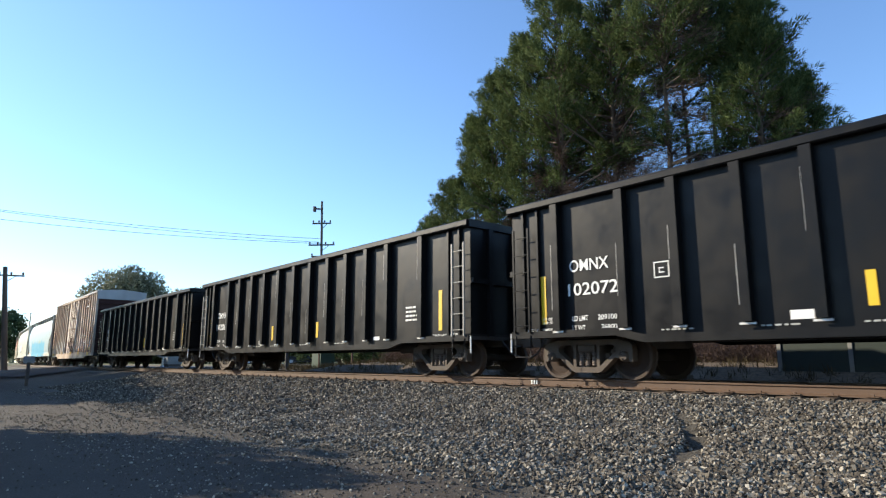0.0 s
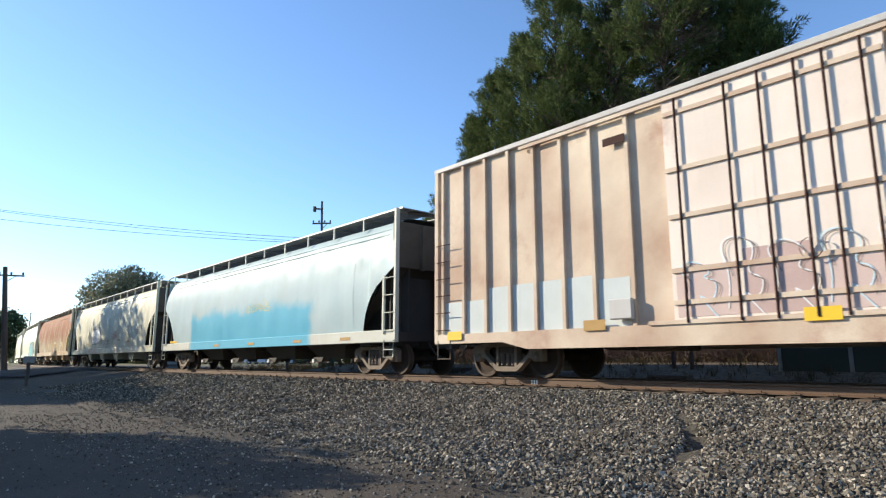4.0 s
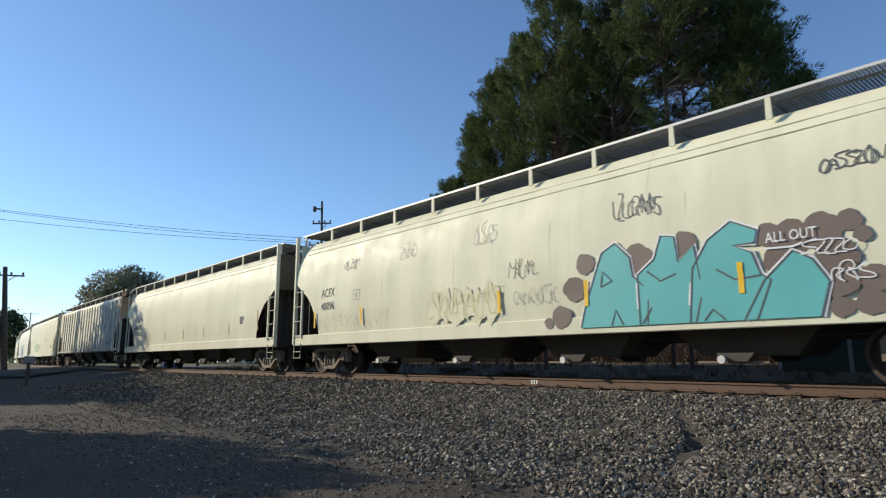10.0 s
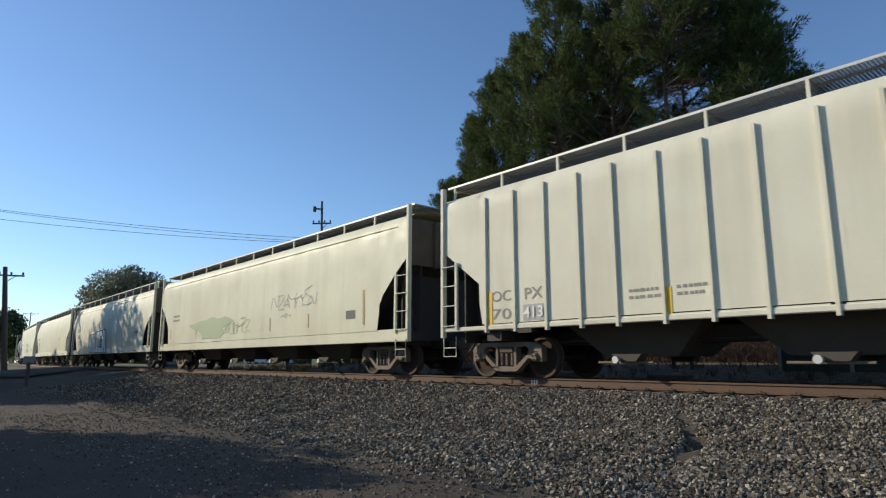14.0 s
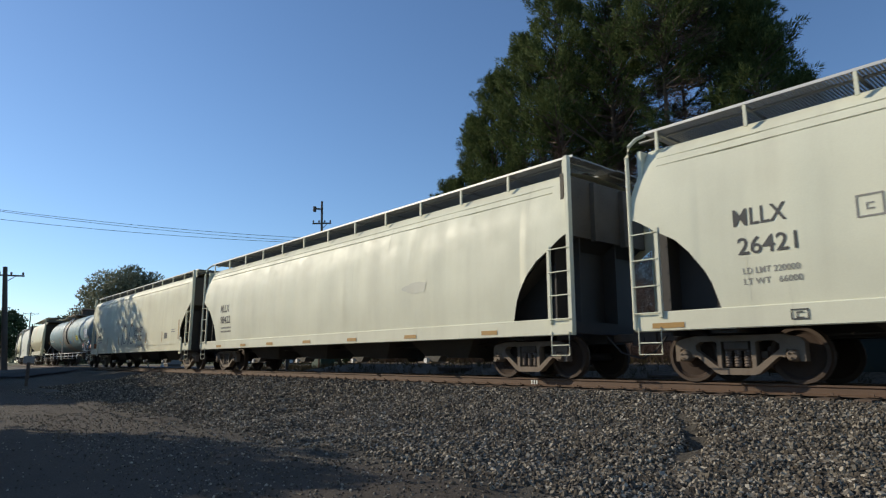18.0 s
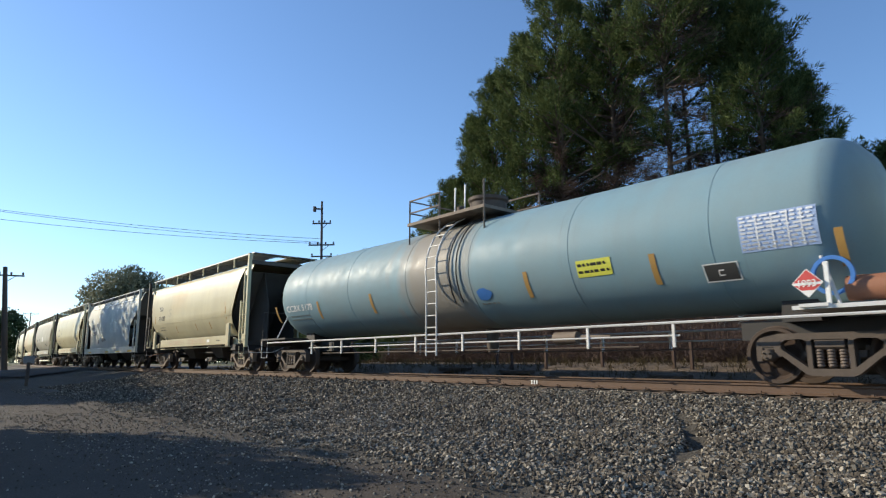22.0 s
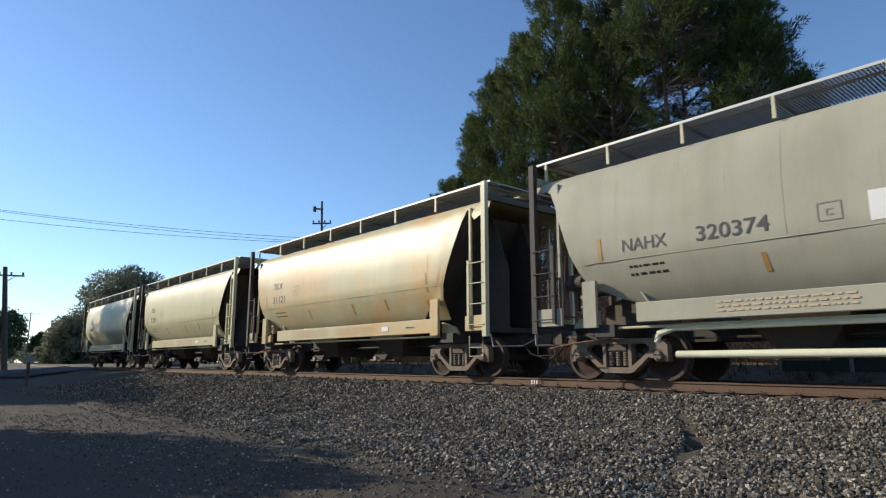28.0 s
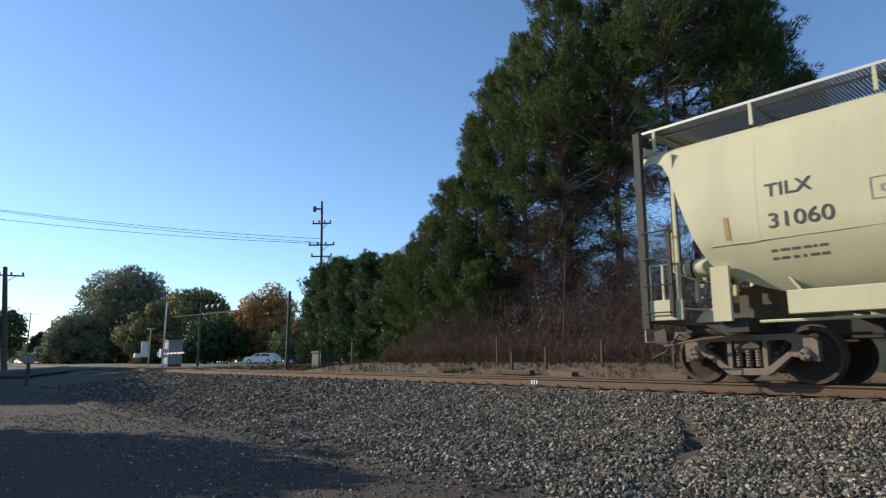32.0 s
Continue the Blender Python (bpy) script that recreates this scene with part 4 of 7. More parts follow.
def sprayed(mat, box, colour, soft=0.25, strength=0.9):
    """Adds a sprayed area with soft, uneven edges to a car paint; box is x0, x1, z0, z1 on the car."""
    nt = mat.node_tree
    bsdf = nt.nodes["Principled BSDF"]
    old = bsdf.inputs["Base Color"].links[0].from_socket
    tc = nt.nodes.new("ShaderNodeTexCoord")
    sep = nt.nodes.new("ShaderNodeSeparateXYZ")
    nt.links.new(tc.outputs["Object"], sep.inputs[0])
    nz = nt.nodes.new("ShaderNodeTexNoise")
    nz.inputs["Scale"].default_value, nz.inputs["Detail"].default_value = 0.9, 5.0
    nt.links.new(tc.outputs["Object"], nz.inputs["Vector"])
    mask = None
    for axis, edge, way in (("X", box[0], 1), ("X", box[1], -1), ("Z", box[2], 1), ("Z", box[3], -1)):
        wob = nt.nodes.new("ShaderNodeMath")
        wob.operation = "MULTIPLY_ADD"
        nt.links.new(nz.outputs["Fac"], wob.inputs[0])
        wob.inputs[1].default_value = 1.1
        nt.links.new(sep.outputs[axis], wob.inputs[2])
        rng = nt.nodes.new("ShaderNodeMapRange")
        rng.inputs["From Min"].default_value, rng.inputs["From Max"].default_value = edge + 0.55 - way * soft, edge + 0.55 + way * soft
        nt.links.new(wob.outputs[0], rng.inputs["Value"])
        if mask is None:
            mask = rng.outputs["Result"]
        else:
            mul = nt.nodes.new("ShaderNodeMath")
            mul.operation = "MULTIPLY"
            nt.links.new(mask, mul.inputs[0])
            nt.links.new(rng.outputs["Result"], mul.inputs[1])
            mask = mul.outputs[0]
    thin = nt.nodes.new("ShaderNodeMath")
    thin.operation = "MULTIPLY"
    nt.links.new(mask, thin.inputs[0])
    thin.inputs[1].default_value = strength
    mix = nt.nodes.new("ShaderNodeMix")
    mix.data_type = "RGBA"
    nt.links.new(thin.outputs[0], mix.inputs[0])
    nt.links.new(old, mix.inputs[6])
    mix.inputs[7].default_value = (*colour, 1)
    nt.links.new(mix.outputs[2], bsdf.inputs["Base Color"])
    return mat


def tank_paint():
    """Blue-grey tank paint with a brown spill run down the barrel from the manway, and a sooty belly seam."""
    mat = paint("tank_blue_paint", (0.20, 0.32, 0.365), (0.26, 0.27, 0.24), 0.4, 0.42, (0.30, 0.16, 0.08), 0.76, 0.3)
    nt = mat.node_tree
    bsdf = nt.nodes["Principled BSDF"]
    old = bsdf.inputs["Base Color"].links[0].from_socket

    def node(kind, **vals):
        n = nt.nodes.new(kind)
        for k, v in vals.items():
            n.inputs[k].default_value = v
        return n
    tc = node("ShaderNodeTexCoord")
    sep = node("ShaderNodeSeparateXYZ")
    nt.links.new(tc.outputs["Object"], sep.inputs[0])
    mp = node("ShaderNodeMapping")
    mp.inputs["Scale"].default_value = (1.6, 1, 0.5)
    nt.links.new(tc.outputs["Object"], mp.inputs["Vector"])
    nz = node("ShaderNodeTexNoise", Scale=1.2, Detail=5.0)
    nt.links.new(mp.outputs["Vector"], nz.inputs["Vector"])
    off = nt.nodes.new("ShaderNodeMath")
    off.operation = "ADD"
    nt.links.new(sep.outputs["X"], off.inputs[0])
    off.inputs[1].default_value = 0.55
    wide = nt.nodes.new("ShaderNodeMath")
    wide.operation = "ABSOLUTE"
    nt.links.new(off.outputs[0], wide.inputs[0])
    sub = nt.nodes.new("ShaderNodeMath")
    sub.operation = "MULTIPLY_ADD"
    nt.links.new(nz.outputs["Fac"], sub.inputs[0])
    sub.inputs[1].default_value = -2.2
    nt.links.new(wide.outputs[0], sub.inputs[2])
    rng = node("ShaderNodeMapRange")
    rng.inputs["From Min"].default_value, rng.inputs["From Max"].default_value = 0.6, -0.3
    rng.inputs["To Max"].default_value = 0.75
    nt.links.new(sub.outputs[0], rng.inputs["Value"])
    mix = nt.nodes.new("ShaderNodeMix")
    mix.data_type = "RGBA"
    nt.links.new(rng.outputs["Result"], mix.inputs[0])
    nt.links.new(old, mix.inputs[6])
    mix.inputs[7].default_value = (0.30, 0.24, 0.18, 1)
    nt.links.new(mix.outputs[2], bsdf.inputs["Base Color"])
    return mat


M["tank_blue"] = tank_paint()


def rusted_hopper_paint():
    """Brown rust over the upper side that thins out to the old grey-green paint below, in drips."""
    n = Nodes("rusted_hopper_paint")
    c = n.add("ShaderNodeTexCoord")
    sep = n.add("ShaderNodeSeparateXYZ")
    n.link(c.outputs["Object"], sep.inputs[0])
    m = n.nt.nodes.new("ShaderNodeMath")
    m.operation = "MULTIPLY_ADD"
    n.link(n.noise(0.8, 5, 0.6, (1.5, 1, 0.35)), m.inputs[0])
    m.inputs[1].default_value = 2.2
    n.link(sep.outputs["Z"], m.inputs[2])
    f = n.add("ShaderNodeMapRange")
    f.inputs["From Min"].default_value, f.inputs["From Max"].default_value = 2.9, 3.8
    n.link(m.outputs[0], f.inputs["Value"])
    old = n.mix(n.ramp(n.noise(0.7, 5), [(0.3, 0.0), (0.7, 0.7)]), (0.41, 0.345, 0.235), (0.36, 0.22, 0.125))
    rust = n.mix(n.ramp(n.noise(1.4, 6, 0.6, (3, 1, 0.5)), [(0.3, 0.0), (0.7, 1.0)]), (0.34, 0.15, 0.08), (0.25, 0.105, 0.055))
    col = n.mix(f.outputs["Result"], old, rust)
    col = n.mix(n.ramp(n.noise(0.9, 4, 0.6, (2.2, 1, 0.16)), [(0.6, 0.0), (0.68, 0.7)]), col, (0.46, 0.40, 0.29))
    # short pale upright streaks over the stiffeners
    wave = n.nt.nodes.new("ShaderNodeMath")
    wave.operation = "PINGPONG"
    wob = n.nt.nodes.new("ShaderNodeMath")
    wob.operation = "MULTIPLY_ADD"
    n.link(n.noise(1.1, 2, 0.5, (1, 1, 0.6)), wob.inputs[0])
    wob.inputs[1].default_value = 0.5
    n.link(sep.outputs["X"], wob.inputs[2])
    n.link(wob.outputs[0], wave.inputs[0])
    wave.inputs[1].default_value = 0.62
    tall = n.add("ShaderNodeMapRange")
    tall.inputs["From Min"].default_value, tall.inputs["From Max"].default_value = 3.7, 2.7
    n.link(sep.outputs["Z"], tall.inputs["Value"])
    pale_streaks = n.mix(1.0, n.ramp(wave.outputs[0], [(0.02, 0.75), (0.14, 0.0)]), tall.outputs["Result"], "MULTIPLY")
    pale_streaks = n.mix(1.0, pale_streaks, n.ramp(n.noise(1.2, 4, 0.6, (1.2, 1, 0.7)), [(0.42, 0.0), (0.56, 1.0)]), "MULTIPLY")
    col = n.mix(pale_streaks, col, (0.58, 0.50, 0.38))
    n.bump(n.noise(1.3, 3), 0.25, 0.03)
    n.bsdf.inputs["Specular IOR Level"].default_value = 0.15
    return n.done(col, 0.75)


M["rusted"] = rusted_hopper_paint()
M["rust_sill"] = paint("rusty_sill_paint", (0.50, 0.42, 0.29), (0.33, 0.19, 0.10), 0.6, 0.5, (0.36, 0.18, 0.09), 0.58, 0.4)
for blue in ("pale_blue", "blue_sill"):
    sprayed(M[blue], (-5.9, 5.2, 0.3, 2.35), (0.10, 0.385, 0.52), 0.2, 1.0)
sprayed(M["tan_stained"], (-3.6, -0.6, 2.3, 4.6), (0.60, 0.36, 0.14), 0.7, 0.55)
sprayed(M["tan"], (-2.6, -0.4, 3.1, 4.6), (0.62, 0.40, 0.16), 0.5, 0.45)

# --- gondolas ---
GON_RIBS = [-7.23, -5.67, -4.6, -3.46, -2.39, -1.24, -0.09, 1.01, 2.15, 3.22, 4.3, 5.34, 6.84]


def gondola(lead, tail, digits, seed, bright=False, shift=0.0):
    car, half = freight_car("gondola_car", "black-painted steel gondola car with ribbed sides, numbered " + digits, "gondola car", lead, tail, 6.95)
    y = 1.50
    sill = [(-half, 0.84), (-half + 2.6, 0.84), (-half + 3.2, 0.70), (half - 3.2, 0.70), (half - 2.6, 0.84), (half, 0.84)]
    for s in (-1, 1):
        part("side_wall", B().slab(sill + [(half, 3.6), (-half, 3.6)], *sorted((s * y, s * (y - 0.03)))), M["black"], car)
        part("top_chord", B().box(-half - 0.03, half + 0.03, *sorted((s * (y - 0.05), s * (y + 0.16))), 3.58, 3.74, 0.025), M["black"], car)
        part("side_sill", B().slab([(x, z - 0.002) for x, z in sill] + [(x, z + 0.14) for x, z in sill[::-1]], *sorted((s * (y + 0.01), s * (y + 0.09)))), M["black"], car)
        for x in GON_RIBS:
            b = B().slab([(x - 0.085, 0.98), (x + 0.085, 0.98), (x + 0.085, 3.58), (x - 0.085, 3.58)], *sorted((s * (y + 0.001), s * (y + 0.16))))
            part("rib", b, M["black"], car)
            if s < 0:
                part("rib_foot", B().box(x - 0.13, x + 0.13, -y - 0.10, -y - 0.092, 0.93, 0.965), M["edge"], car)
        for e in (0.35, 0.75):
            for q in (-1, 1):
                part("end_rib", B().box(q * (half - e) - 0.03, q * (half - e) + 0.03, *sorted((s * y, s * (y + 0.07))), 0.95, 3.58), M["black"], car)
    for s in (-1, 1):
        part("end_wall", B().box(*sorted((s * half, s * (half - 0.06))), -y, y, 0.95, 3.7), M["black"], car)
        part("end_chord", B().box(*sorted((s * (half + 0.08), s * (half - 0.08))), -y - 0.1, y + 0.1, 3.56, 3.745, 0.02), M["black"], car)
        for yy in (-0.9, 0.0, 0.9):
            part("end_post", B().box(*sorted((s * half, s * (half + 0.12))), yy - 0.07, yy + 0.07, 0.95, 3.56), M["black"], car)
        part("end_ledge", B().box(*sorted((s * half, s * (half + 0.10))), -y, y, 2.2, 2.32), M["black"], car)
        x = s * (half - 0.12)
        xi = x - s * 0.42
        for xx in (x, xi):
            part("stile", B().box(xx - 0.02, xx + 0.02, -y - 0.13, -y - 0.09, 0.95, 3.2), M["board"] if bright else M["black"], car)
        for k in range(6):
            part("rung", B().bar((x, -y - 0.12, 1.1 + 0.38 * k), (xi, -y - 0.12, 1.1 + 0.38 * k), 0.024, n=6), M["board"] if bright else M["black"], car)
        part("step", B().path([(x, -y - 0.1, 0.9), (x, -y - 0.1, 0.45), (xi, -y - 0.1, 0.45), (xi, -y - 0.1, 0.9)], 0.025, 6), M["steel_dark"], car)
        part("grab_iron", B().path([(s * (half + 0.05), -y - 0.05, 0.55), (s * (half + 0.05), -y - 0.05, 0.95)], 0.04, 6), M["white"], car)
    part("floor", B().box(-half, half, -y, y, 0.95, 1.05), M["black"], car)
    underframe(car, half, 6.95, 0.84, 1.0)
    p = side_at(y)
    for text, x0, x1, z0, z1 in (("OMNX", -6.96, -6.03, 2.13, 2.37), (digits, -7.01, -5.84, 1.65, 1.90), ("LD LMT", -6.93, -6.55, 1.15, 1.25), ("209100", -6.32, -5.89, 1.15, 1.25), ("LT WT", -6.93, -6.62, 0.96, 1.06),
                                 ("76900", -6.25, -5.9, 0.96, 1.06), ("LIFT AND", -7.68, -7.42, 1.19, 1.25), ("JACK HERE", -7.68, -7.38, 1.11, 1.17)):
        letters(car, text, x0 + shift, x1 + shift * 0.3, z0, z1, p, M["white"])
    r = random.Random(seed)
    for x in GON_RIBS:
        z = r.uniform(1.2, 2.6)
        part("worn_edge", B().box(x - 0.087, x - 0.08 + r.uniform(0, 0.008), -y - 0.163, -y - 0.158, z, min(3.55, z + r.uniform(0.5, 1.6))), M["board"], car)
    ring(car, "stencil_square", -5.08, -4.78, 1.83, 2.12, p, M["white"], 0.02)
    stencil(car, 6.1, 6.6, 1.38, 1.82, 4, p, M["white"], seed + 2)
    for x, h in ((-7.72, 1.0), (-1.83, 0.5), (1.36, 0.5), (7.45, 1.0)):
        plate(car, "reflector", x, x + 0.13, 1.12, 1.12 + h, p, M["yellow"], "yellow reflective strip")
    ps = side_at(y + 0.09)
    letters(car, "3 INCH HP COMP SHOES", half - 1.35, half - 0.35, 0.94, 1.03, side_at(y + 0.005), M["white"])
    letters(car, "3 INCH HP COMP SHOES", -half + 0.3, -half + 1.3, 0.94, 1.03, side_at(y + 0.005), M["white"])
    plate(car, "label_plate", -2.86, -2.5, 0.98, 1.12, p, M["white"])
    plate(car, "label_plate", 4.6, 4.9, 0.95, 1.05, p, M["white"])
    for x in (-5.0, -3.3, -1.9, 0.3, 2.5, 5.6):
        stencil(car, x, x + 0.6, 0.88, 0.94, 1, p, M["spray_grey"], seed + int(x * 10))
    truck(car, 6.95, "truck_dark")
    truck(car, -6.95, "truck_dark")
    couplers(car, half)
    for x in (-5.4, 5.2):
        part("brake_cylinder", B().lathe([(-0.4, 0.001), (-0.4, 0.16), (0.4, 0.16), (0.4, 0.001)], "x", 12, (x, -0.6, 0.75)), M["steel_dark"], car)


gondola(7.6, -9.42, "102072", 1)
gondola(-10.81, -28.02, "102068", 2, True)
gondola(-29.66, -46.55, "102065", 3, False, 0.18)


# --- boxcar ---
def boxcar(lead, tail):
    car, half = freight_car("boxcar", "faded rust-pink high-cube boxcar with ribbed sides and sprayed paint", "boxcar", lead, tail, 6.2)
    y = 1.50
    for s in (-1, 1):
        part("side_wall", B().box(-half, half, *sorted((s * y, s * (y - 0.04))), 0.98, 5.15), M["box_paint"], car)
        part("side_sill", B().slab([(-half, 0.78), (-half + 2.3, 0.78), (-half + 3.0, 0.62), (half - 3.0, 0.62), (half - 2.3, 0.78), (half, 0.78), (half, 1.0), (-half, 1.0)], *sorted((s * (y + 0.005), s * (y + 0.10)))), M["box_paint"], car)
        part("eave", B().box(-half - 0.02, half + 0.02, *sorted((s * (y - 0.02), s * (y + 0.11))), 5.12, 5.24, 0.015), M["box_roof"], car)
        xs = [-7.85, -7.1, -6.35, -5.6, -4.85, -4.1, -3.35, -2.5, 1.95, 2.61, 3.48, 4.29, 5.03, 5.83, 6.63, 7.34]
        for x in xs:
            part("rib", B().slab([(x - 0.04, 1.0), (x + 0.04, 1.0), (x + 0.04, 5.12), (x - 0.04, 5.12)], *sorted((s * (y + 0.001), s * (y + 0.085)))), M["box_paint"], car)
        for x in (-half + 0.05, half - 0.05):
            part("corner_post", B().box(x - 0.06, x + 0.06, *sorted((s * (y - 0.02), s * (y + 0.105))), 0.8, 5.13), M["box_paint"], car)
        d = part("sliding_door", B().box(-1.72, 1.72, *sorted((s * (y + 0.03), s * (y + 0.085))), 1.06, 5.0), M["box_door"], car, "plug door with rods and locking bars")
        if s < 0:
            for z in (1.35, 1.9, 2.85, 3.7, 4.75):
                part("door_rail", B().box(-1.7, 1.7, -y - 0.125, -y - 0.085, z - 0.04, z + 0.04), M["box_paint"], d)
            for x in (-1.45, -0.55, 0.0, 0.55, 0.95, 1.45):
                part("lock_rod", B().bar((x, -y - 0.14, 1.0), (x, -y - 0.14, 5.0), 0.045, n=6), M["box_end"], d)
            part("door_wheel", B().lathe([(-y - 0.2, 0.16), (-y - 0.17, 0.16)], "y", 14, (0.55, 0, 2.0)), M["box_end"], d)
            for z in (1.02, 5.05):
                part("door_track", B().box(-5.2 if z > 3 else -2.2, 5.4 if z > 3 else 5.2, -y - 0.135, -y - 0.09, z - 0.035, z + 0.035), M["box_paint"], car)
    rows = [[(x, yy, 5.24 + 0.14 * (1 - abs(yy) / 1.5)) for yy in (-1.58, -0.8, 0, 0.8, 1.58)] for x in np.linspace(-half, half, 20)]
    part("roof", B().grid(rows), M["box_roof"], car)
    for s in (-1, 1):
        x0, x1 = sorted((s * half, s * (half - 0.05)))
        part("end_wall", B().box(x0, x1, -y, y, 0.9, 4.68), M["box_end"], car)
        part("end_cap", B().put([(s * (half + 0.03), -1.55, 4.66), (s * (half + 0.03), 1.55, 4.66), (s * (half + 0.03), 1.57, 5.25), (s * (half + 0.03), 0, 5.38), (s * (half + 0.03), -1.57, 5.25),
                                (s * (half - 0.1), -1.55, 4.66), (s * (half - 0.1), 1.55, 4.66), (s * (half - 0.1), 1.57, 5.25), (s * (half - 0.1), 0, 5.38), (s * (half - 0.1), -1.57, 5.25)],
                               [(0, 1, 2, 3, 4), (9, 8, 7, 6, 5), (0, 5, 6, 1), (2, 7, 8, 3), (3, 8, 9, 4)]), M["box_roof"], car, "pale galvanised roof end")
        for k in range(9):
            z = 1.15 + 0.4 * k
            part("corrugation", B().slab([(s * half, z - 0.1), (s * (half + 0.06), z), (s * half, z + 0.1)], -y + 0.1, y - 0.1), M["box_end"], car)
        x = s * (half - 0.12)
        for k in range(6):
            part("rung", B().bar((x, -y - 0.15, 1.1 + 0.42 * k), (x - s * 0.5, -y - 0.15, 1.1 + 0.42 * k), 0.025, n=6), M["box_end"], car)
        part("step", B().path([(x, -y - 0.1, 0.85), (x, -y - 0.1, 0.42), (x - s * 0.45, -y - 0.1, 0.42), (x - s * 0.45, -y - 0.1, 0.85)], 0.03, 6), M["truck"], car)
    part("floor", B().box(-half, half, -y, y, 0.9, 1.0), M["steel_dark"], car)
    underframe(car, half, 6.2, 0.75, 1.0)
    p = side_at(y + 0.004)
    # sprayed lower band
    r = random.Random(5)
    for x0, x1 in ((-7.8, -7.16), (-7.04, -6.41), (-6.29, -5.66), (-5.54, -4.91), (-4.79, -4.16), (-4.04, -3.41), (-3.29, -2.6)):
        plate(car, "sprayed_patch", x0, x1, 1.0, 2.02 - (0.25 if x0 < -7 else 0.0) - 0.1 * (x0 > -4), p, M["overpaint"], "chalky white overpainted band")
    panels = [-1.66, -0.5, 0.6, 1.7, 1.99, 2.65, 3.52, 4.33, 5.07, 5.87, 6.67, 7.38]
    for k, (x0, x1) in enumerate(zip(panels, panels[1:])):
        base = side_at(y + 0.087) if x1 < 1.75 else p
        if k != 3:
            plate(car, "sprayed_patch", x0 + 0.02, x1 - 0.06, 1.02 if k > 2 else 1.1, 1.95 + 0.2 * math.sin(1.9 * k), base, M[("spray_lilac", "spray_mauve")[k % 2]], "faded mauve sprayed letter fill", proud=0.006)
        if k > 3:
            plate(car, "sprayed_patch", x0 + 0.02, x1 - 0.06, 1.02, 1.5 + 0.1 * math.sin(2.3 * k), base, M[("spray_ochre", "spray_rust")[k % 2]], "faded orange sprayed letter fill", proud=0.01)
    skin = lambda z: y + 0.09
    for k in range(12):
        x = -1.5 + 0.74 * k
        h = 2.05 + 0.35 * abs(math.sin(1.3 * k))
        pts = [(x, 1.2), (x + 0.06, 1.75), (x - 0.12, h - 0.1), (x + 0.22, h), (x + 0.5, h - 0.25), (x + 0.3, 1.75), (x + 0.6, 1.65), (x + 0.48, 1.3), (x + 0.2, 1.5), (x + 0.55, 1.08)]
        stroke(car, "graffiti_line", rounded(pts), 0.02, skin, M["spray_white" if k % 3 else "spray_pale"], proud=0.012 + 0.0004 * k)
        pts = [(a + 0.05 + r.uniform(-0.04, 0.04), b_ - 0.04) for a, b_ in pts[1:8]]
        stroke(car, "graffiti_line", rounded(pts), 0.013, skin, M["spray_brown"], proud=0.018 + 0.0004 * k)
    for x0, z0, m in ((6.7, 1.2, "yellow"), (6.7, 0.82, "yellow"), (3.42, 0.9, "yellow"), (-7.6, 0.86, "yellow"), (0.35, 0.94, "yellow"), (-3.6, 0.94, "amber")):
        plate(car, "reflector", x0, x0 + 0.5, z0, z0 + 0.2, side_at(y + 0.105) if z0 < 1.0 else p, M[m], "yellow reflective strip", proud=0.034)
    part("door_motor_box", B().box(-2.95, -2.5, -y - 0.2, -y - 0.09, 1.12, 1.5, 0.02), M["box_roof"], car)
    ring(car, "stencil_square", 6.6, 7.1, 1.68, 1.98, p, M["white"], 0.04)
    for x, z in ((5.1, 4.55), (5.1, 1.9), (-3.0, 4.5)):
        plate(car, "door_stop", x, x + 0.5, z, z + 0.16, side_at(y + 0.1), M["box_end"])
        plate(car, "stencil_frame", 4.98, 6.0, z - 0.3 if z > 3 else z - 0.2, z - 0.22 if z > 3 else z - 0.12, side_at(y + 0.1), M["box_roof"]) if x > 0 else None
    truck(car, 6.2, "truck")
    truck(car, -6.2, "truck")
    couplers(car, half)
    for x in (-2.4, 2.2):
        part("brake_gear", B().box(x - 0.5, x + 0.5, -0.9, -0.4, 0.55, 0.85, 0.04), M["truck_dark"], car)


boxcar(-48.27, -64.5)

# --- covered hoppers ---
LONG = dict(centres=7.95)


def yellow_marks(car, prof, xs, z=1.30, h=0.45, w=0.09, mat="yellow", lean=0.0):
    for x in xs:
        plate(car, "reflector", x, x + w, z, z + h, prof, M[mat], "yellow reflective strip", lean=lean)


def flat_marks(car, half, xs, z, mat="amber", w=0.55):
    for x in xs:
        plate(car, "reflector", x, x + w, z, z + 0.09, side_at(1.585), M[mat], "weathered reflective strip")


GLYPHS = [[(0, 1), (0, 0), (0.7, 0.05)], [(0, 0), (0.35, 1), (0.7, 0), (0.55, 0.4), (0.15, 0.4)], [(0.7, 0.9), (0.2, 1), (0, 0.5), (0.2, 0), (0.7, 0.1)], [(0, 0), (0, 1), (0.6, 0.95), (0.7, 0.6), (0.1, 0.5), (0.7, 0)],
          [(0, 0), (0.05, 1), (0.5, 0), (0.6, 1)], [(0.7, 1), (0.1, 0.9), (0.1, 0.6), (0.7, 0.4), (0.6, 0), (0, 0.1)], [(0, 1), (0.7, 1), (0, 0), (0.7, 0)], [(0.35, 1), (0, 0.6), (0.1, 0.1), (0.5, 0), (0.7, 0.5), (0.35, 1)],
          [(0, 0), (0, 1), (0.05, 0.5), (0.6, 0.5), (0.65, 1), (0.65, 0)], [(0.35, 0), (0.35, 0.5), (0, 1), (0.35, 0.5), (0.7, 1)]]


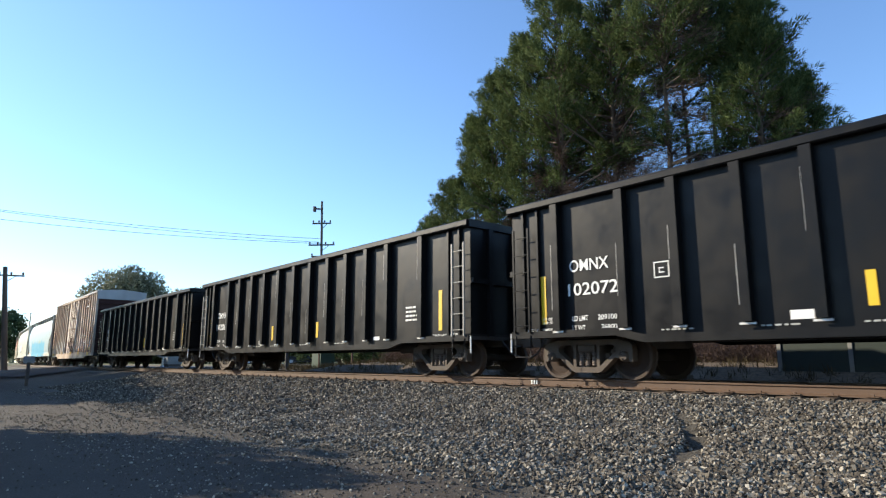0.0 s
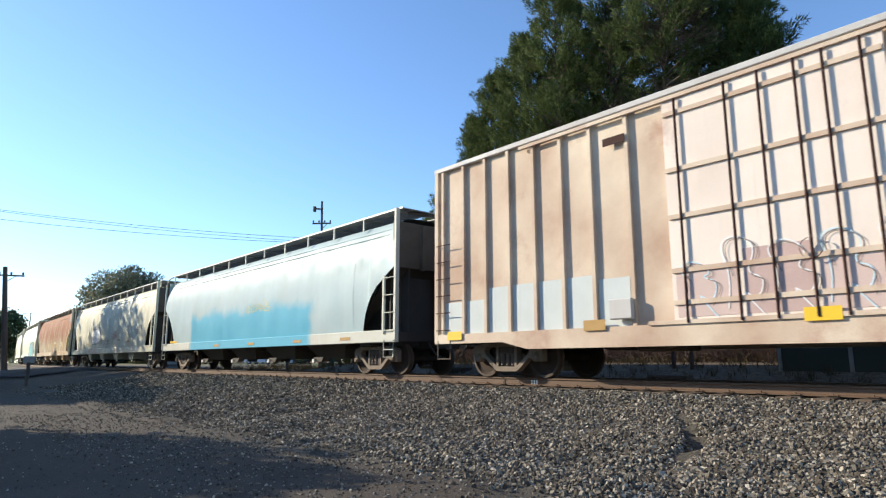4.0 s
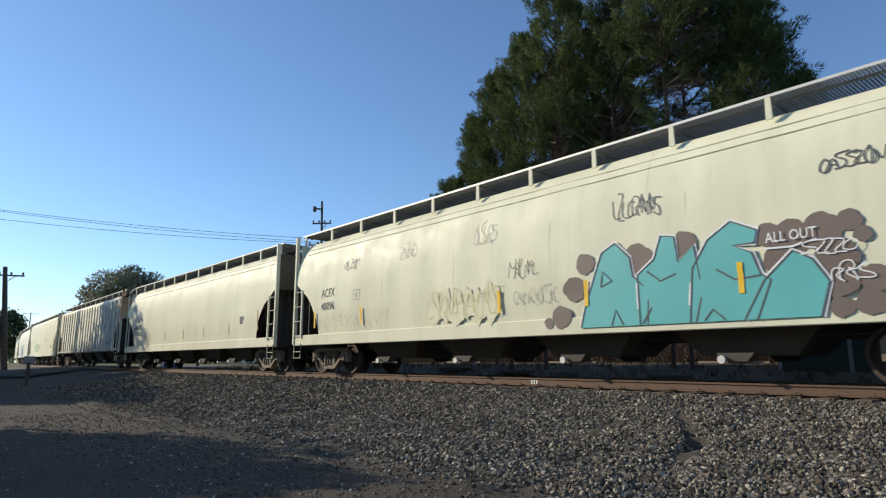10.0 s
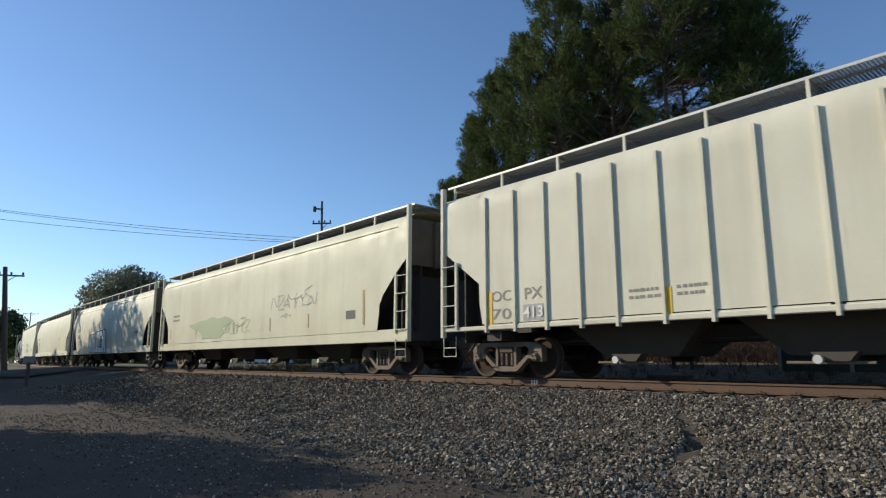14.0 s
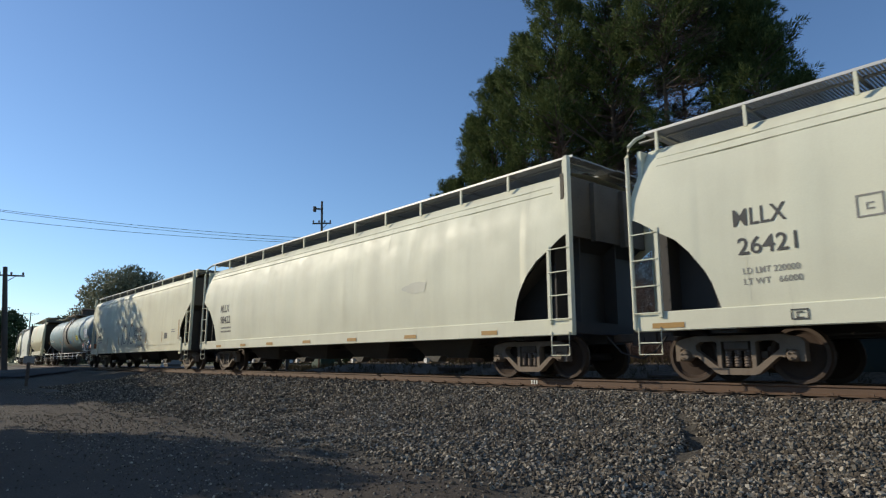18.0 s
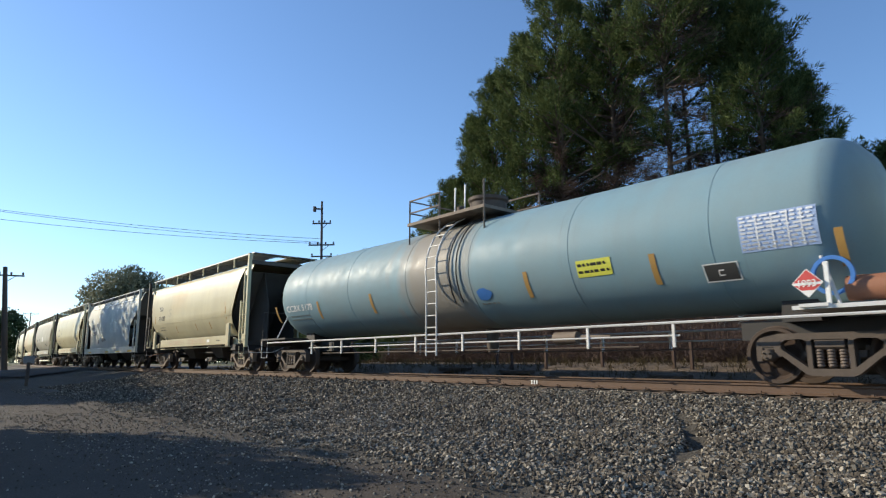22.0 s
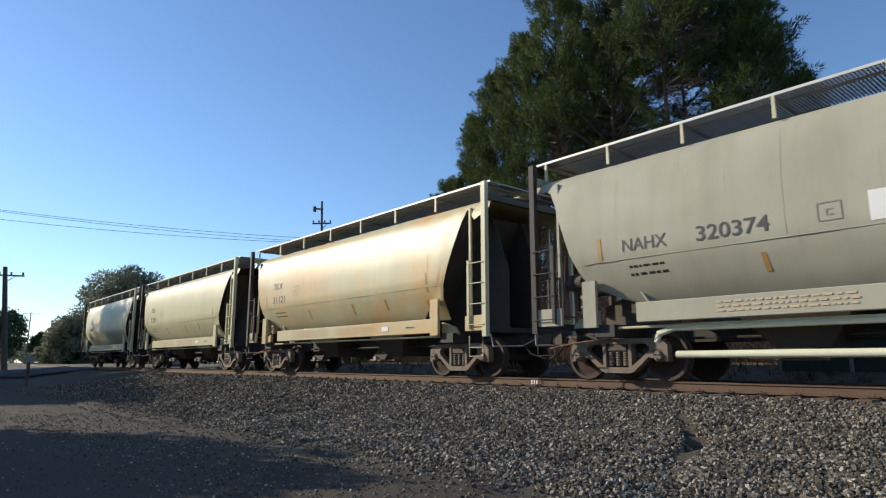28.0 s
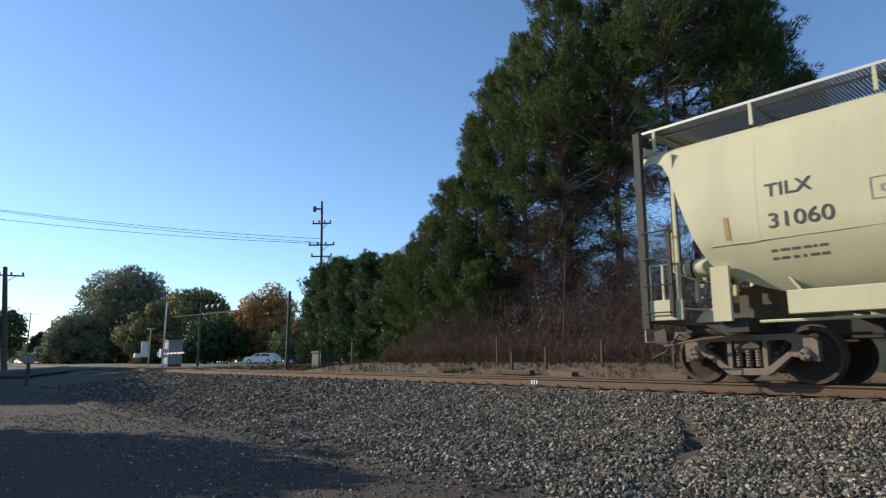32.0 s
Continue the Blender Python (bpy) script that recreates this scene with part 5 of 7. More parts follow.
def scrawl(car, prof, x0, x1, z0, z1, mat, seed, n=6, w=0.035):
    """A loose tag that cannot be read: a row of uneven hand strokes."""
    r = random.Random(seed)
    d = (x1 - x0) / n
    for k in range(n):
        a = x0 + d * k
        lift, tall, slant = r.uniform(-0.08, 0.12), r.uniform(0.75, 1.15), r.uniform(0.0, 0.25)
        pts = [(a + d * (2.3 * u - 0.6 + slant * v + r.uniform(-0.25, 0.25)), z0 + (z1 - z0) * (lift + tall * v + r.uniform(-0.12, 0.12))) for u, v in r.choice(GLYPHS)]
        stroke(car, "tag_line", rounded(pts), w * 0.62, prof, M[mat], proud=0.014 + 0.0005 * k)


# white hopper over-sprayed with blue
car, half, prof = hopper("hopper_car", "pale blue-white covered hopper with a blue sprayed cloud on its side", -66.15, -85.75, "acf", "acf", (M["pale_blue"], M["blue_sill"], M["cool_white"]), 8.1, bulge=0.3, dents=0.018, seed=1, crease=0.02, bent=True)
scrawl(car, prof, 0.2, 2.2, 2.2, 2.5, "spray_yellow", 4, 8)
plate(car, "reflector", -8.72, -7.78, 1.24, 1.34, prof, M["yellow"])
ring(car, "stencil_square", -6.22, -5.92, 1.0, 1.18, side_at(1.585), M["white"])
flat_marks(car, half, [-3.0, 0.4, 4.0, 7.0], 0.98, "amber")

# cream hopper, tagged
car, half, prof = hopper("hopper_car", "cream covered hopper with white bubble tag and red scrawl", -87.19, -107.63, "acf", "acf", (M["cream_dirty"], M["cream_dirty"], M["cream"]), 8.4, bulge=0.25, dents=0.02, seed=2, crease=0.03, bent=True, low_bays=True)
letters(car, "FINX", -8.2, -7.6, 2.35, 2.6, prof, M["ink_faded"])
letters(car, "10000", -8.2, -7.2, 1.95, 2.2, prof, M["ink_faded"])
for k in range(6):
    x = -3.55 + 0.36 * k
    z = 2.02 + 0.09 * k / 5
    blot(car, "bubble_outline", x, z, 0.24, 0.56 - 0.05 * (k % 2), prof, M["spray_dark"], seed=k + 20, wob=0.05, sq=2.8, proud=0.011 + 0.0008 * k)
    blot(car, "bubble_tag", x, z, 0.20, 0.50 - 0.05 * (k % 2), prof, M["spray_white"], seed=k + 20, wob=0.05, sq=2.8, proud=0.018 + 0.0008 * k, label="white bubble tag on the cream side")
    stroke(car, "tag_line", [(x - 0.08, z - 0.25), (x, z + 0.1), (x + 0.08, z - 0.2)], 0.04, prof, M["spray_grey"], proud=0.026)
scrawl(car, prof, 1.6, 2.75, 1.75, 2.15, "spray_red", 31, 7, 0.045)
scrawl(car, side_at(1.585), -4.6, -1.9, 0.95, 1.17, "placard_red", 33, 14, 0.025)
scrawl(car, prof, -1.6, 0.9, 1.45, 1.75, "spray_dark", 34, 9, 0.025)
scrawl(car, prof, -4.3, -3.9, 1.55, 1.8, "spray_dark", 35, 3, 0.025)
for x, z in ((0.25, 1.62), (2.95, 1.62), (4.9, 1.5), (-5.5, 1.5)):
    plate(car, "reflector", x, x + 0.6, z, z + 0.09, prof, M["amber"])
ring(car, "stencil_square", 3.7, 4.1, 1.85, 2.2, prof, M["white"], 0.03)
stencil(car, 7.0, 7.6, 1.88, 2.38, 5, prof, M["ink_faded"], 5)
plate(car, "reflector", 7.85, 8.87, 1.6, 1.71, prof, M["amber"], "long orange reflective strip")
for x in (6.0, 6.9):
    plate(car, "label_plate", x, x + 0.35, 1.0, 1.16, side_at(1.585), M["white"])

# rusted hopper
car, half, prof = hopper("hopper_car", "rust-brown covered hopper with faded grey lower side", -108.95, -128.18, "acf", "acf", (M["rusted"], M["rust_sill"], M["tan"]), 8.0, bulge=0.2, dents=0.022, seed=3, crease=0.05, low_bays=True, bracket=0.036)
letters(car, "GPLX", -7.7, -6.85, 2.36, 2.6, prof, M["ink_faded"])
letters(car, "76005", -7.65, -6.65, 2.0, 2.25, prof, M["ink"])
stencil(car, -7.3, -5.6, 1.72, 1.82, 1, prof, M["ink_faded"], 4)
letters(car, "GAUX", 7.65, 9.3, 3.45, 3.95, prof, M["spray_brown"], fat=0.05)
yellow_marks(car, prof, (-8.05, 8.08), 1.55, 0.85, 0.11)
yellow_marks(car, prof, (-5.5, -2.0, 0.4, 3.0, 6.0), 1.58, 0.4, 0.11)
ring(car, "stencil_square", 5.3, 5.75, 1.65, 1.95, prof, M["white"], 0.035)
for x in (-6.1, -2.05, 1.2):
    blot(car, "white_dot", x, 1.35, 0.07, 0.07, prof, M["white"], wob=0.03)
plate(car, "label_plate", -4.3, -4.0, 1.32, 1.45, prof, M["white"])
plate(car, "bare_patch", 1.6, 2.7, 1.9, 2.02, prof, M["tan_clean"])

# cream hopper with teal lettering shapes
car, half, prof = hopper("hopper_car", "cream covered hopper with a teal and brown sprayed mural", -129.58, -148.84, "acf", "acf", (M["cream"], M["cream"], M["cream"]), 8.1, bulge=0.3, dents=0.015, seed=4, crease=0.015, bracket=0.052)
letters(car, "ACFX", -7.82, -7.0, 2.35, 2.62, prof, M["ink"])
letters(car, "40096", -7.82, -7.0, 1.95, 2.2, prof, M["ink"])
skin = lambda z: max(prof(z), 1.588)
for k, (x, z, q) in enumerate(((2.1, 1.77, 0.26), (1.77, 1.24, 0.24), (1.44, 1.13, 0.12), (2.4, 2.24, 0.22), (3.56, 2.2, 0.3), (4.45, 2.3, 0.28), (5.83, 2.3, 0.2), (6.2, 2.2, 0.3), (6.62, 2.26, 0.28), (6.97, 2.34, 0.17),
                               (7.12, 2.12, 0.12), (6.75, 1.5, 0.26), (7.13, 1.17, 0.2), (6.77, 1.12, 0.16), (6.05, 1.85, 0.3), (7.2, 1.5, 0.2), (6.75, 1.85, 0.3))):
    blot(car, "mural_shadow", x, z, q, q * 0.95, skin, M["spray_brown"], seed=k, wob=0.06, proud=0.008 + 0.0006 * k, label="brown sprayed bubble")
MURAL = [[(2.25, 1.0), (2.4, 1.5), (2.8, 2.4), (3.1, 2.55), (3.4, 2.25), (3.45, 1.9), (3.75, 1.6), (3.7, 1.0)],
         [(3.55, 1.0), (3.55, 1.9), (3.9, 2.15), (4.05, 2.55), (4.3, 2.5), (4.35, 2.05), (4.65, 2.3), (4.75, 1.5), (4.6, 1.0)],
         [(4.5, 1.0), (4.6, 1.9), (4.9, 2.35), (5.3, 2.6), (5.7, 2.4), (5.65, 2.2), (5.3, 2.2), (5.6, 2.05), (5.7, 1.7), (5.85, 1.6), (5.6, 1.0)],
         [(5.4, 1.0), (5.75, 1.6), (6.2, 2.0), (6.45, 1.85), (6.65, 1.5), (6.5, 1.0)]]
for k, pts in enumerate(MURAL):
    stroke(car, "mural_outline", pts, 0.10, skin, M["spray_white"], proud=0.020 + 0.001 * k)
    patch(car, "mural_fill", pts, skin, M["teal"], 0.026 + 0.001 * k, "teal sprayed letter shape")
    stroke(car, "mural_line", pts, 0.028, skin, M["spray_dark"], proud=0.033)
for pts in ([(2.75, 1.75), (2.8, 2.05), (3.0, 1.85), (2.75, 1.75)], [(2.95, 1.02), (3.05, 1.3), (3.2, 1.02)], [(3.75, 1.95), (4.0, 1.75), (4.3, 1.85)], [(3.6, 1.02), (3.8, 1.3)], [(4.75, 1.02), (4.9, 1.2), (5.1, 1.02)], [(5.0, 1.85), (5.3, 1.65), (5.7, 1.68)]):
    stroke(car, "mural_line", pts, 0.03, skin, M["spray_dark"], proud=0.034)
letters(car, "ALL OUT", 5.82, 6.55, 2.16, 2.32, lambda z: skin(z) + 0.03, M["spray_white"])
stroke(car, "tag_line", [(5.78, 2.08), (6.2, 2.06), (6.35, 2.1)], 0.03, skin, M["spray_white"], proud=0.04)
scrawl(car, lambda z: skin(z) + 0.02, 6.4, 7.05, 1.92, 2.12, "spray_white", 61, 5, 0.03)
scrawl(car, lambda z: skin(z) + 0.02, 6.72, 7.2, 1.48, 1.72, "spray_white", 62, 4, 0.03)
scrawl(car, prof, 3.12, 4.07, 2.98, 3.4, "spray_dark", 64, 9, 0.03)
scrawl(car, prof, 6.7, 7.5, 3.1, 3.35, "spray_dark", 65, 7, 0.035)
scrawl(car, prof, -6.45, -5.7, 3.1, 3.4, "spray_dark", 63, 7, 0.03)
scrawl(car, prof, -0.75, -0.05, 3.05, 3.5, "spray_grey", 66, 6, 0.025)
scrawl(car, prof, -3.7, -2.95, 3.1, 3.42, "spray_grey", 67, 5, 0.022)
scrawl(car, prof, 0.42, 1.2, 2.14, 2.54, "spray_dark", 68, 7, 0.02)
scrawl(car, prof, -7.9, -4.1, 1.3, 1.8, "ink_faded", 69, 24, 0.009)
scrawl(car, prof, 0.5, 1.7, 1.55, 1.88, "spray_grey", 70, 12, 0.016)
for k in range(6):
    blot(car, "sprayed_haze", -2.2 + 0.4 * k, 1.62 + 0.08 * (k % 2), 0.26, 0.36 + 0.05 * (k % 3), skin, M["haze_yellow"], seed=k + 9, wob=0.12, proud=0.006 + 0.0006 * k, label="thin yellow-green sprayed letter")
scrawl(car, skin, -2.4, 0.1, 1.35, 2.1, "spray_yellow", 71, 14, 0.02)
yellow_marks(car, lambda z: skin(z) + 0.03, (-8.2, -5.55, 0.0, 2.36, 5.35), 1.42, 0.5, 0.09, "yellow")
ring(car, "stencil_square", -5.95, -5.6, 2.15, 2.45, prof, M["ink_faded"], 0.014)

# plain cream hopper
car, half, prof = hopper("hopper_car", "clean cream covered hopper with small black lettering", -150.23, -169.41, "acf", "acf", (M["cream"], M["cream"], M["cream"]), 8.0, bulge=0.3, dents=0.015, seed=5, crease=0.018, bent=True, bracket=0.052)
letters(car, "WLPX", -7.8, -6.9, 2.5, 2.75, prof, M["ink_faded"])
letters(car, "44580", -7.8, -6.9, 2.1, 2.35, prof, M["ink"])
stencil(car, -7.7, -6.8, 1.75, 1.95, 2, prof, M["ink_faded"], 6)
yellow_marks(car, prof, (-8.0, 8.1), 1.5, 0.75, 0.08, "amber")
yellow_marks(car, prof, (-5.05, -2.6, 0.05, 2.65, 5.4), 1.42, 0.42, 0.08, "amber")
plate(car, "data_panel", 6.5, 6.95, 1.8, 2.1, prof, M["spray_dark"])
stencil(car, -6.9, -6.6, 0.98, 1.12, 1, side_at(1.585), M["ink"], 2)


# ribbed hopper
car, half, prof = hopper("hopper_car", "white ribbed covered hopper with rust stains at one corner", -170.87, -191.2, "ribbed", "ribbed", (M["ribbed_white"], M["ribbed_white"], M["ribbed_white"]), 8.5, dents=0.004, seed=6, board=4.72, sill=(1.06, 1.16))
for x in (-8.62, -7.73, -6.85, -5.98, -5.15, -4.19, -3.32, -2.44, -1.5, -0.66, 0.29, 1.08, 1.87, 2.73, 3.59, 4.4, 5.26, 6.12, 6.89, 7.72, 8.64):
    for s in (-1, 1):
        part("rib", B().slab([(x - 0.03, 1.0), (x + 0.03, 1.0), (x + 0.03, 4.15), (x - 0.03, 4.15)], *sorted((s * 1.5, s * 1.612))), M["ribbed_white"], car)
for x0, x1 in ((-8.56, -1.6), (-1.4, 8.58)):
    part("lower_edge", B().box(x0, x1, -1.57, -1.55, 1.08, 1.18), M["ribbed_white"], car)
letters(car, "OC", -8.45, -7.85, 1.68, 1.92, prof, M["ink_faded"])
letters(car, "PX", -7.45, -6.95, 1.68, 1.92, prof, M["ink_faded"])
letters(car, "70", -8.45, -7.85, 1.28, 1.52, prof, M["ink_faded"])
plate(car, "patch", -7.5, -6.93, 1.22, 1.56, prof, M["spray_grey"])
letters(car, "413", -7.48, -6.95, 1.28, 1.52, side_at(1.57), M["white"])
yellow_marks(car, side_at(1.56), (-8.56, 8.42), 1.12, 0.8, 0.13)
yellow_marks(car, side_at(1.56), (-4.15, 0.15, 3.35), 1.15, 0.5, 0.1)
stencil(car, -4.9, -4.25, 1.45, 1.7, 2, prof, M["ink_faded"], 7)
stencil(car, -3.95, -3.4, 1.45, 1.7, 2, prof, M["ink_faded"], 8)
plate(car, "data_panel", 7.1, 7.55, 1.45, 1.68, prof, M["spray_dark"])
scrawl(car, prof, 1.2, 1.9, 1.4, 1.75, "spray_yellow", 71, 4, 0.05)
stencil(car, 7.85, 8.3, 1.3, 1.8, 4, prof, M["ink_faded"], 9)
ring(car, "placard_frame", 8.75, 9.2, 2.45, 2.75, prof, M["spray_green"], 0.02)

# cream hopper with green haze
car, half, prof = hopper("hopper_car", "cream flat-sided covered hopper with faint green and grey tags", -192.54, -213.2, "flat", "flat", (M["cream"], M["cream"], M["cream"]), 8.5, dents=0.014, seed=7)
blot(car, "sprayed_haze", -3.4, 1.8, 2.0, 0.45, prof, M["spray_green"], seed=2, wob=0.2, label="faint green sprayed patch")
scrawl(car, prof, -2.0, 0.6, 1.5, 2.0, "spray_green", 75, 7, 0.05)
scrawl(car, prof, 2.6, 5.6, 2.15, 2.65, "spray_grey", 76, 8, 0.04)
scrawl(car, prof, 3.2, 3.8, 1.85, 2.0, "spray_grey", 77, 3, 0.025)
stencil(car, -8.3, -7.4, 2.2, 2.6, 2, prof, M["ink_faded"], 3)
yellow_marks(car, prof, (8.2,), 1.4, 1.0, 0.1, "amber")
yellow_marks(car, prof, (-8.6, -5.2, -1.0, 2.2, 5.0), 1.45, 0.45, 0.07, "amber")
plate(car, "data_panel", 7.3, 7.8, 1.6, 1.85, prof, M["spray_dark"])

# hopper with pale blue tag
car, half, prof = hopper("hopper_car", "off-white covered hopper with a pale blue bubble-letter tag", -214.55, -234.9, "acf", "acf", (M["grey_white"], M["grey_white"], M["grey_white"]), 8.6, bulge=0.3, dents=0.014, seed=8, crease=0.018, bent=True)
letters(car, "MLLX", -8.24, -7.42, 2.50, 2.78, prof, M["ink"])
letters(car, "26421", -8.2, -7.3, 2.03, 2.31, prof, M["ink"])
letters(car, "LD LMT 220000", -8.15, -7.3, 1.72, 1.82, prof, M["ink_faded"])
letters(car, "LT WT   66000", -8.15, -7.28, 1.55, 1.65, prof, M["ink_faded"])
ring(car, "stencil_square", -6.5, -6.15, 2.35, 2.68, prof, M["ink_faded"])
ring(car, "stencil_square", -7.5, -7.25, 0.97, 1.13, side_at(1.585), M["ink"], 0.02)
skin = lambda z: max(prof(z), 1.59)
for k, (ch, x0, x1, z0, z1) in enumerate((("S", -4.5, -3.68, 0.98, 2.17), ("K", -3.78, -2.8, 0.96, 2.2), ("A", -2.95, -2.1, 0.95, 2.26), ("Z", -2.25, -1.22, 0.97, 2.33), ("E", -1.25, -0.5, 0.94, 2.36), ("R", -0.4, 0.82, 0.93, 2.42))):
    letters(car, ch, x0 - 0.05, x1 + 0.05, z0 - 0.03, z1 + 0.05, skin, M["spray_dark"], "dark sprayed letter outline", 0.14, 0.012 + 0.005 * k, "tag_outline")
    letters(car, ch, x0 + 0.03, x1 - 0.03, z0 + 0.03, z1 - 0.03, skin, M["spray_pale"], "pale blue bubble letter", 0.045 if ch == "E" else 0.085, 0.0155 + 0.005 * k, "tag_fill")
scrawl(car, skin, -4.45, -3.4, 0.93, 1.15, "spray_dark", 92, 6, 0.022)
scrawl(car, prof, 0.55, 0.8, 1.75, 1.9, "spray_dark", 91, 2, 0.03)
flat_marks(car, half, [-9.8, 4.1, 6.9, 0.0, -3.3], 0.93, "amber", 0.6)
stencil(car, 6.9, 7.6, 1.9, 2.1, 1, prof, M["ink_faded"], 5)

# plain off-white hopper
car, half, prof = hopper("hopper_car", "clean off-white covered hopper with amber side markers", -236.26, -256.45, "acf", "acf", (M["grey_white"], M["grey_white"], M["grey_white"]), 8.45, bulge=0.3, dents=0.014, seed=9, crease=0.018, bent=True)
letters(car, "MLLX", -8.0, -7.15, 2.36, 2.66, prof, M["ink"])
letters(car, "98422", -7.95, -7.0, 1.9, 2.2, prof, M["ink"])
stencil(car, -7.9, -6.95, 1.5, 1.8, 2, prof, M["ink_faded"], 3)
flat_marks(car, half, [-8.3, -5.9, -3.6, -0.9, 1.8, 4.6, 7.5], 0.95, "amber", 0.5)
blot(car, "grey_patch", 5.05, 2.25, 0.5, 0.15, prof, M["smudge"], seed=6, wob=0.1, label="faint grey rubbed patch")

# cream hopper with two sprayed round faces (plain ovals)
car, half, prof = hopper("hopper_car", "cream flat-sided covered hopper with black sprayed ovals and scrawl", -257.9, -277.03, "flat", "flat", (M["cream"], M["cream"], M["cream"]), 8.0, dents=0.012, seed=10)
letters(car, "WLPX", -7.77, -6.92, 2.29, 2.54, prof, M["ink"])
letters(car, "74453", -7.75, -6.74, 1.83, 2.08, prof, M["ink"])
stencil(car, -7.65, -6.6, 1.5, 1.8, 2, prof, M["ink_faded"], 3)
ring(car, "stencil_square", -6.5, -6.2, 2.2, 2.5, prof, M["ink_faded"])
for x, w, h in ((-1.28, 0.45, 0.5), (0.15, 0.48, 0.52)):
    ov = [(x + w * math.cos(t * 0.3142), 1.9 + h * math.sin(t * 0.3142)) for t in range(21)]
    stroke(car, "sprayed_oval", ov, 0.055, prof, M["spray_dark"], label="black sprayed oval outline")
    stroke(car, "sprayed_oval", [(x - w * 1.3, 1.3), (x - w * 1.1, 1.9), (x - w * 0.5, 2.45), (x, 2.5)], 0.07, prof, M["spray_dark"])
    stroke(car, "tag_line", [(x + w * 0.5, 2.4), (x + w * 1.1, 1.9), (x + w * 1.4, 1.35)], 0.07, prof, M["spray_dark"])
letters(car, "HOMEY", 0.75, 2.25, 1.95, 2.25, prof, M["spray_dark"])
letters(car, "TVBG", 0.85, 2.1, 1.5, 1.82, prof, M["spray_dark"], fat=0.04)
scrawl(car, lambda z: max(prof(z), 1.59), 1.0, 2.45, 1.12, 1.34, "spray_dark", 103, 6, 0.025)
for x in (8.45, -7.75):
    part("jacking_plate", B().slab([(x - 0.13, 0.74), (x + 0.13, 0.74), (x + 0.13, 1.28), (x + 0.08, 1.5), (x - 0.08, 1.5), (x - 0.13, 1.28)], -1.64, -1.59), M["cream"], car, "cream jacking plate with round holes")
    for z in (0.84, 1.38):
        blot(car, "jacking_hole", x, z, 0.05, 0.05, side_at(1.638), M["ink"], wob=0.02)
yellow_marks(car, prof, (-8.1, 8.0), 1.4, 0.95, 0.11, "amber")
yellow_marks(car, prof, (-5.2, -2.65, 2.85, 5.57), 1.36, 0.5, 0.09, "amber")
plate(car, "data_panel", 5.95, 6.4, 1.5, 1.78, prof, M["spray_dark"])
stencil(car, 7.0, 7.6, 1.75, 1.95, 2, prof, M["ink_faded"], 5)


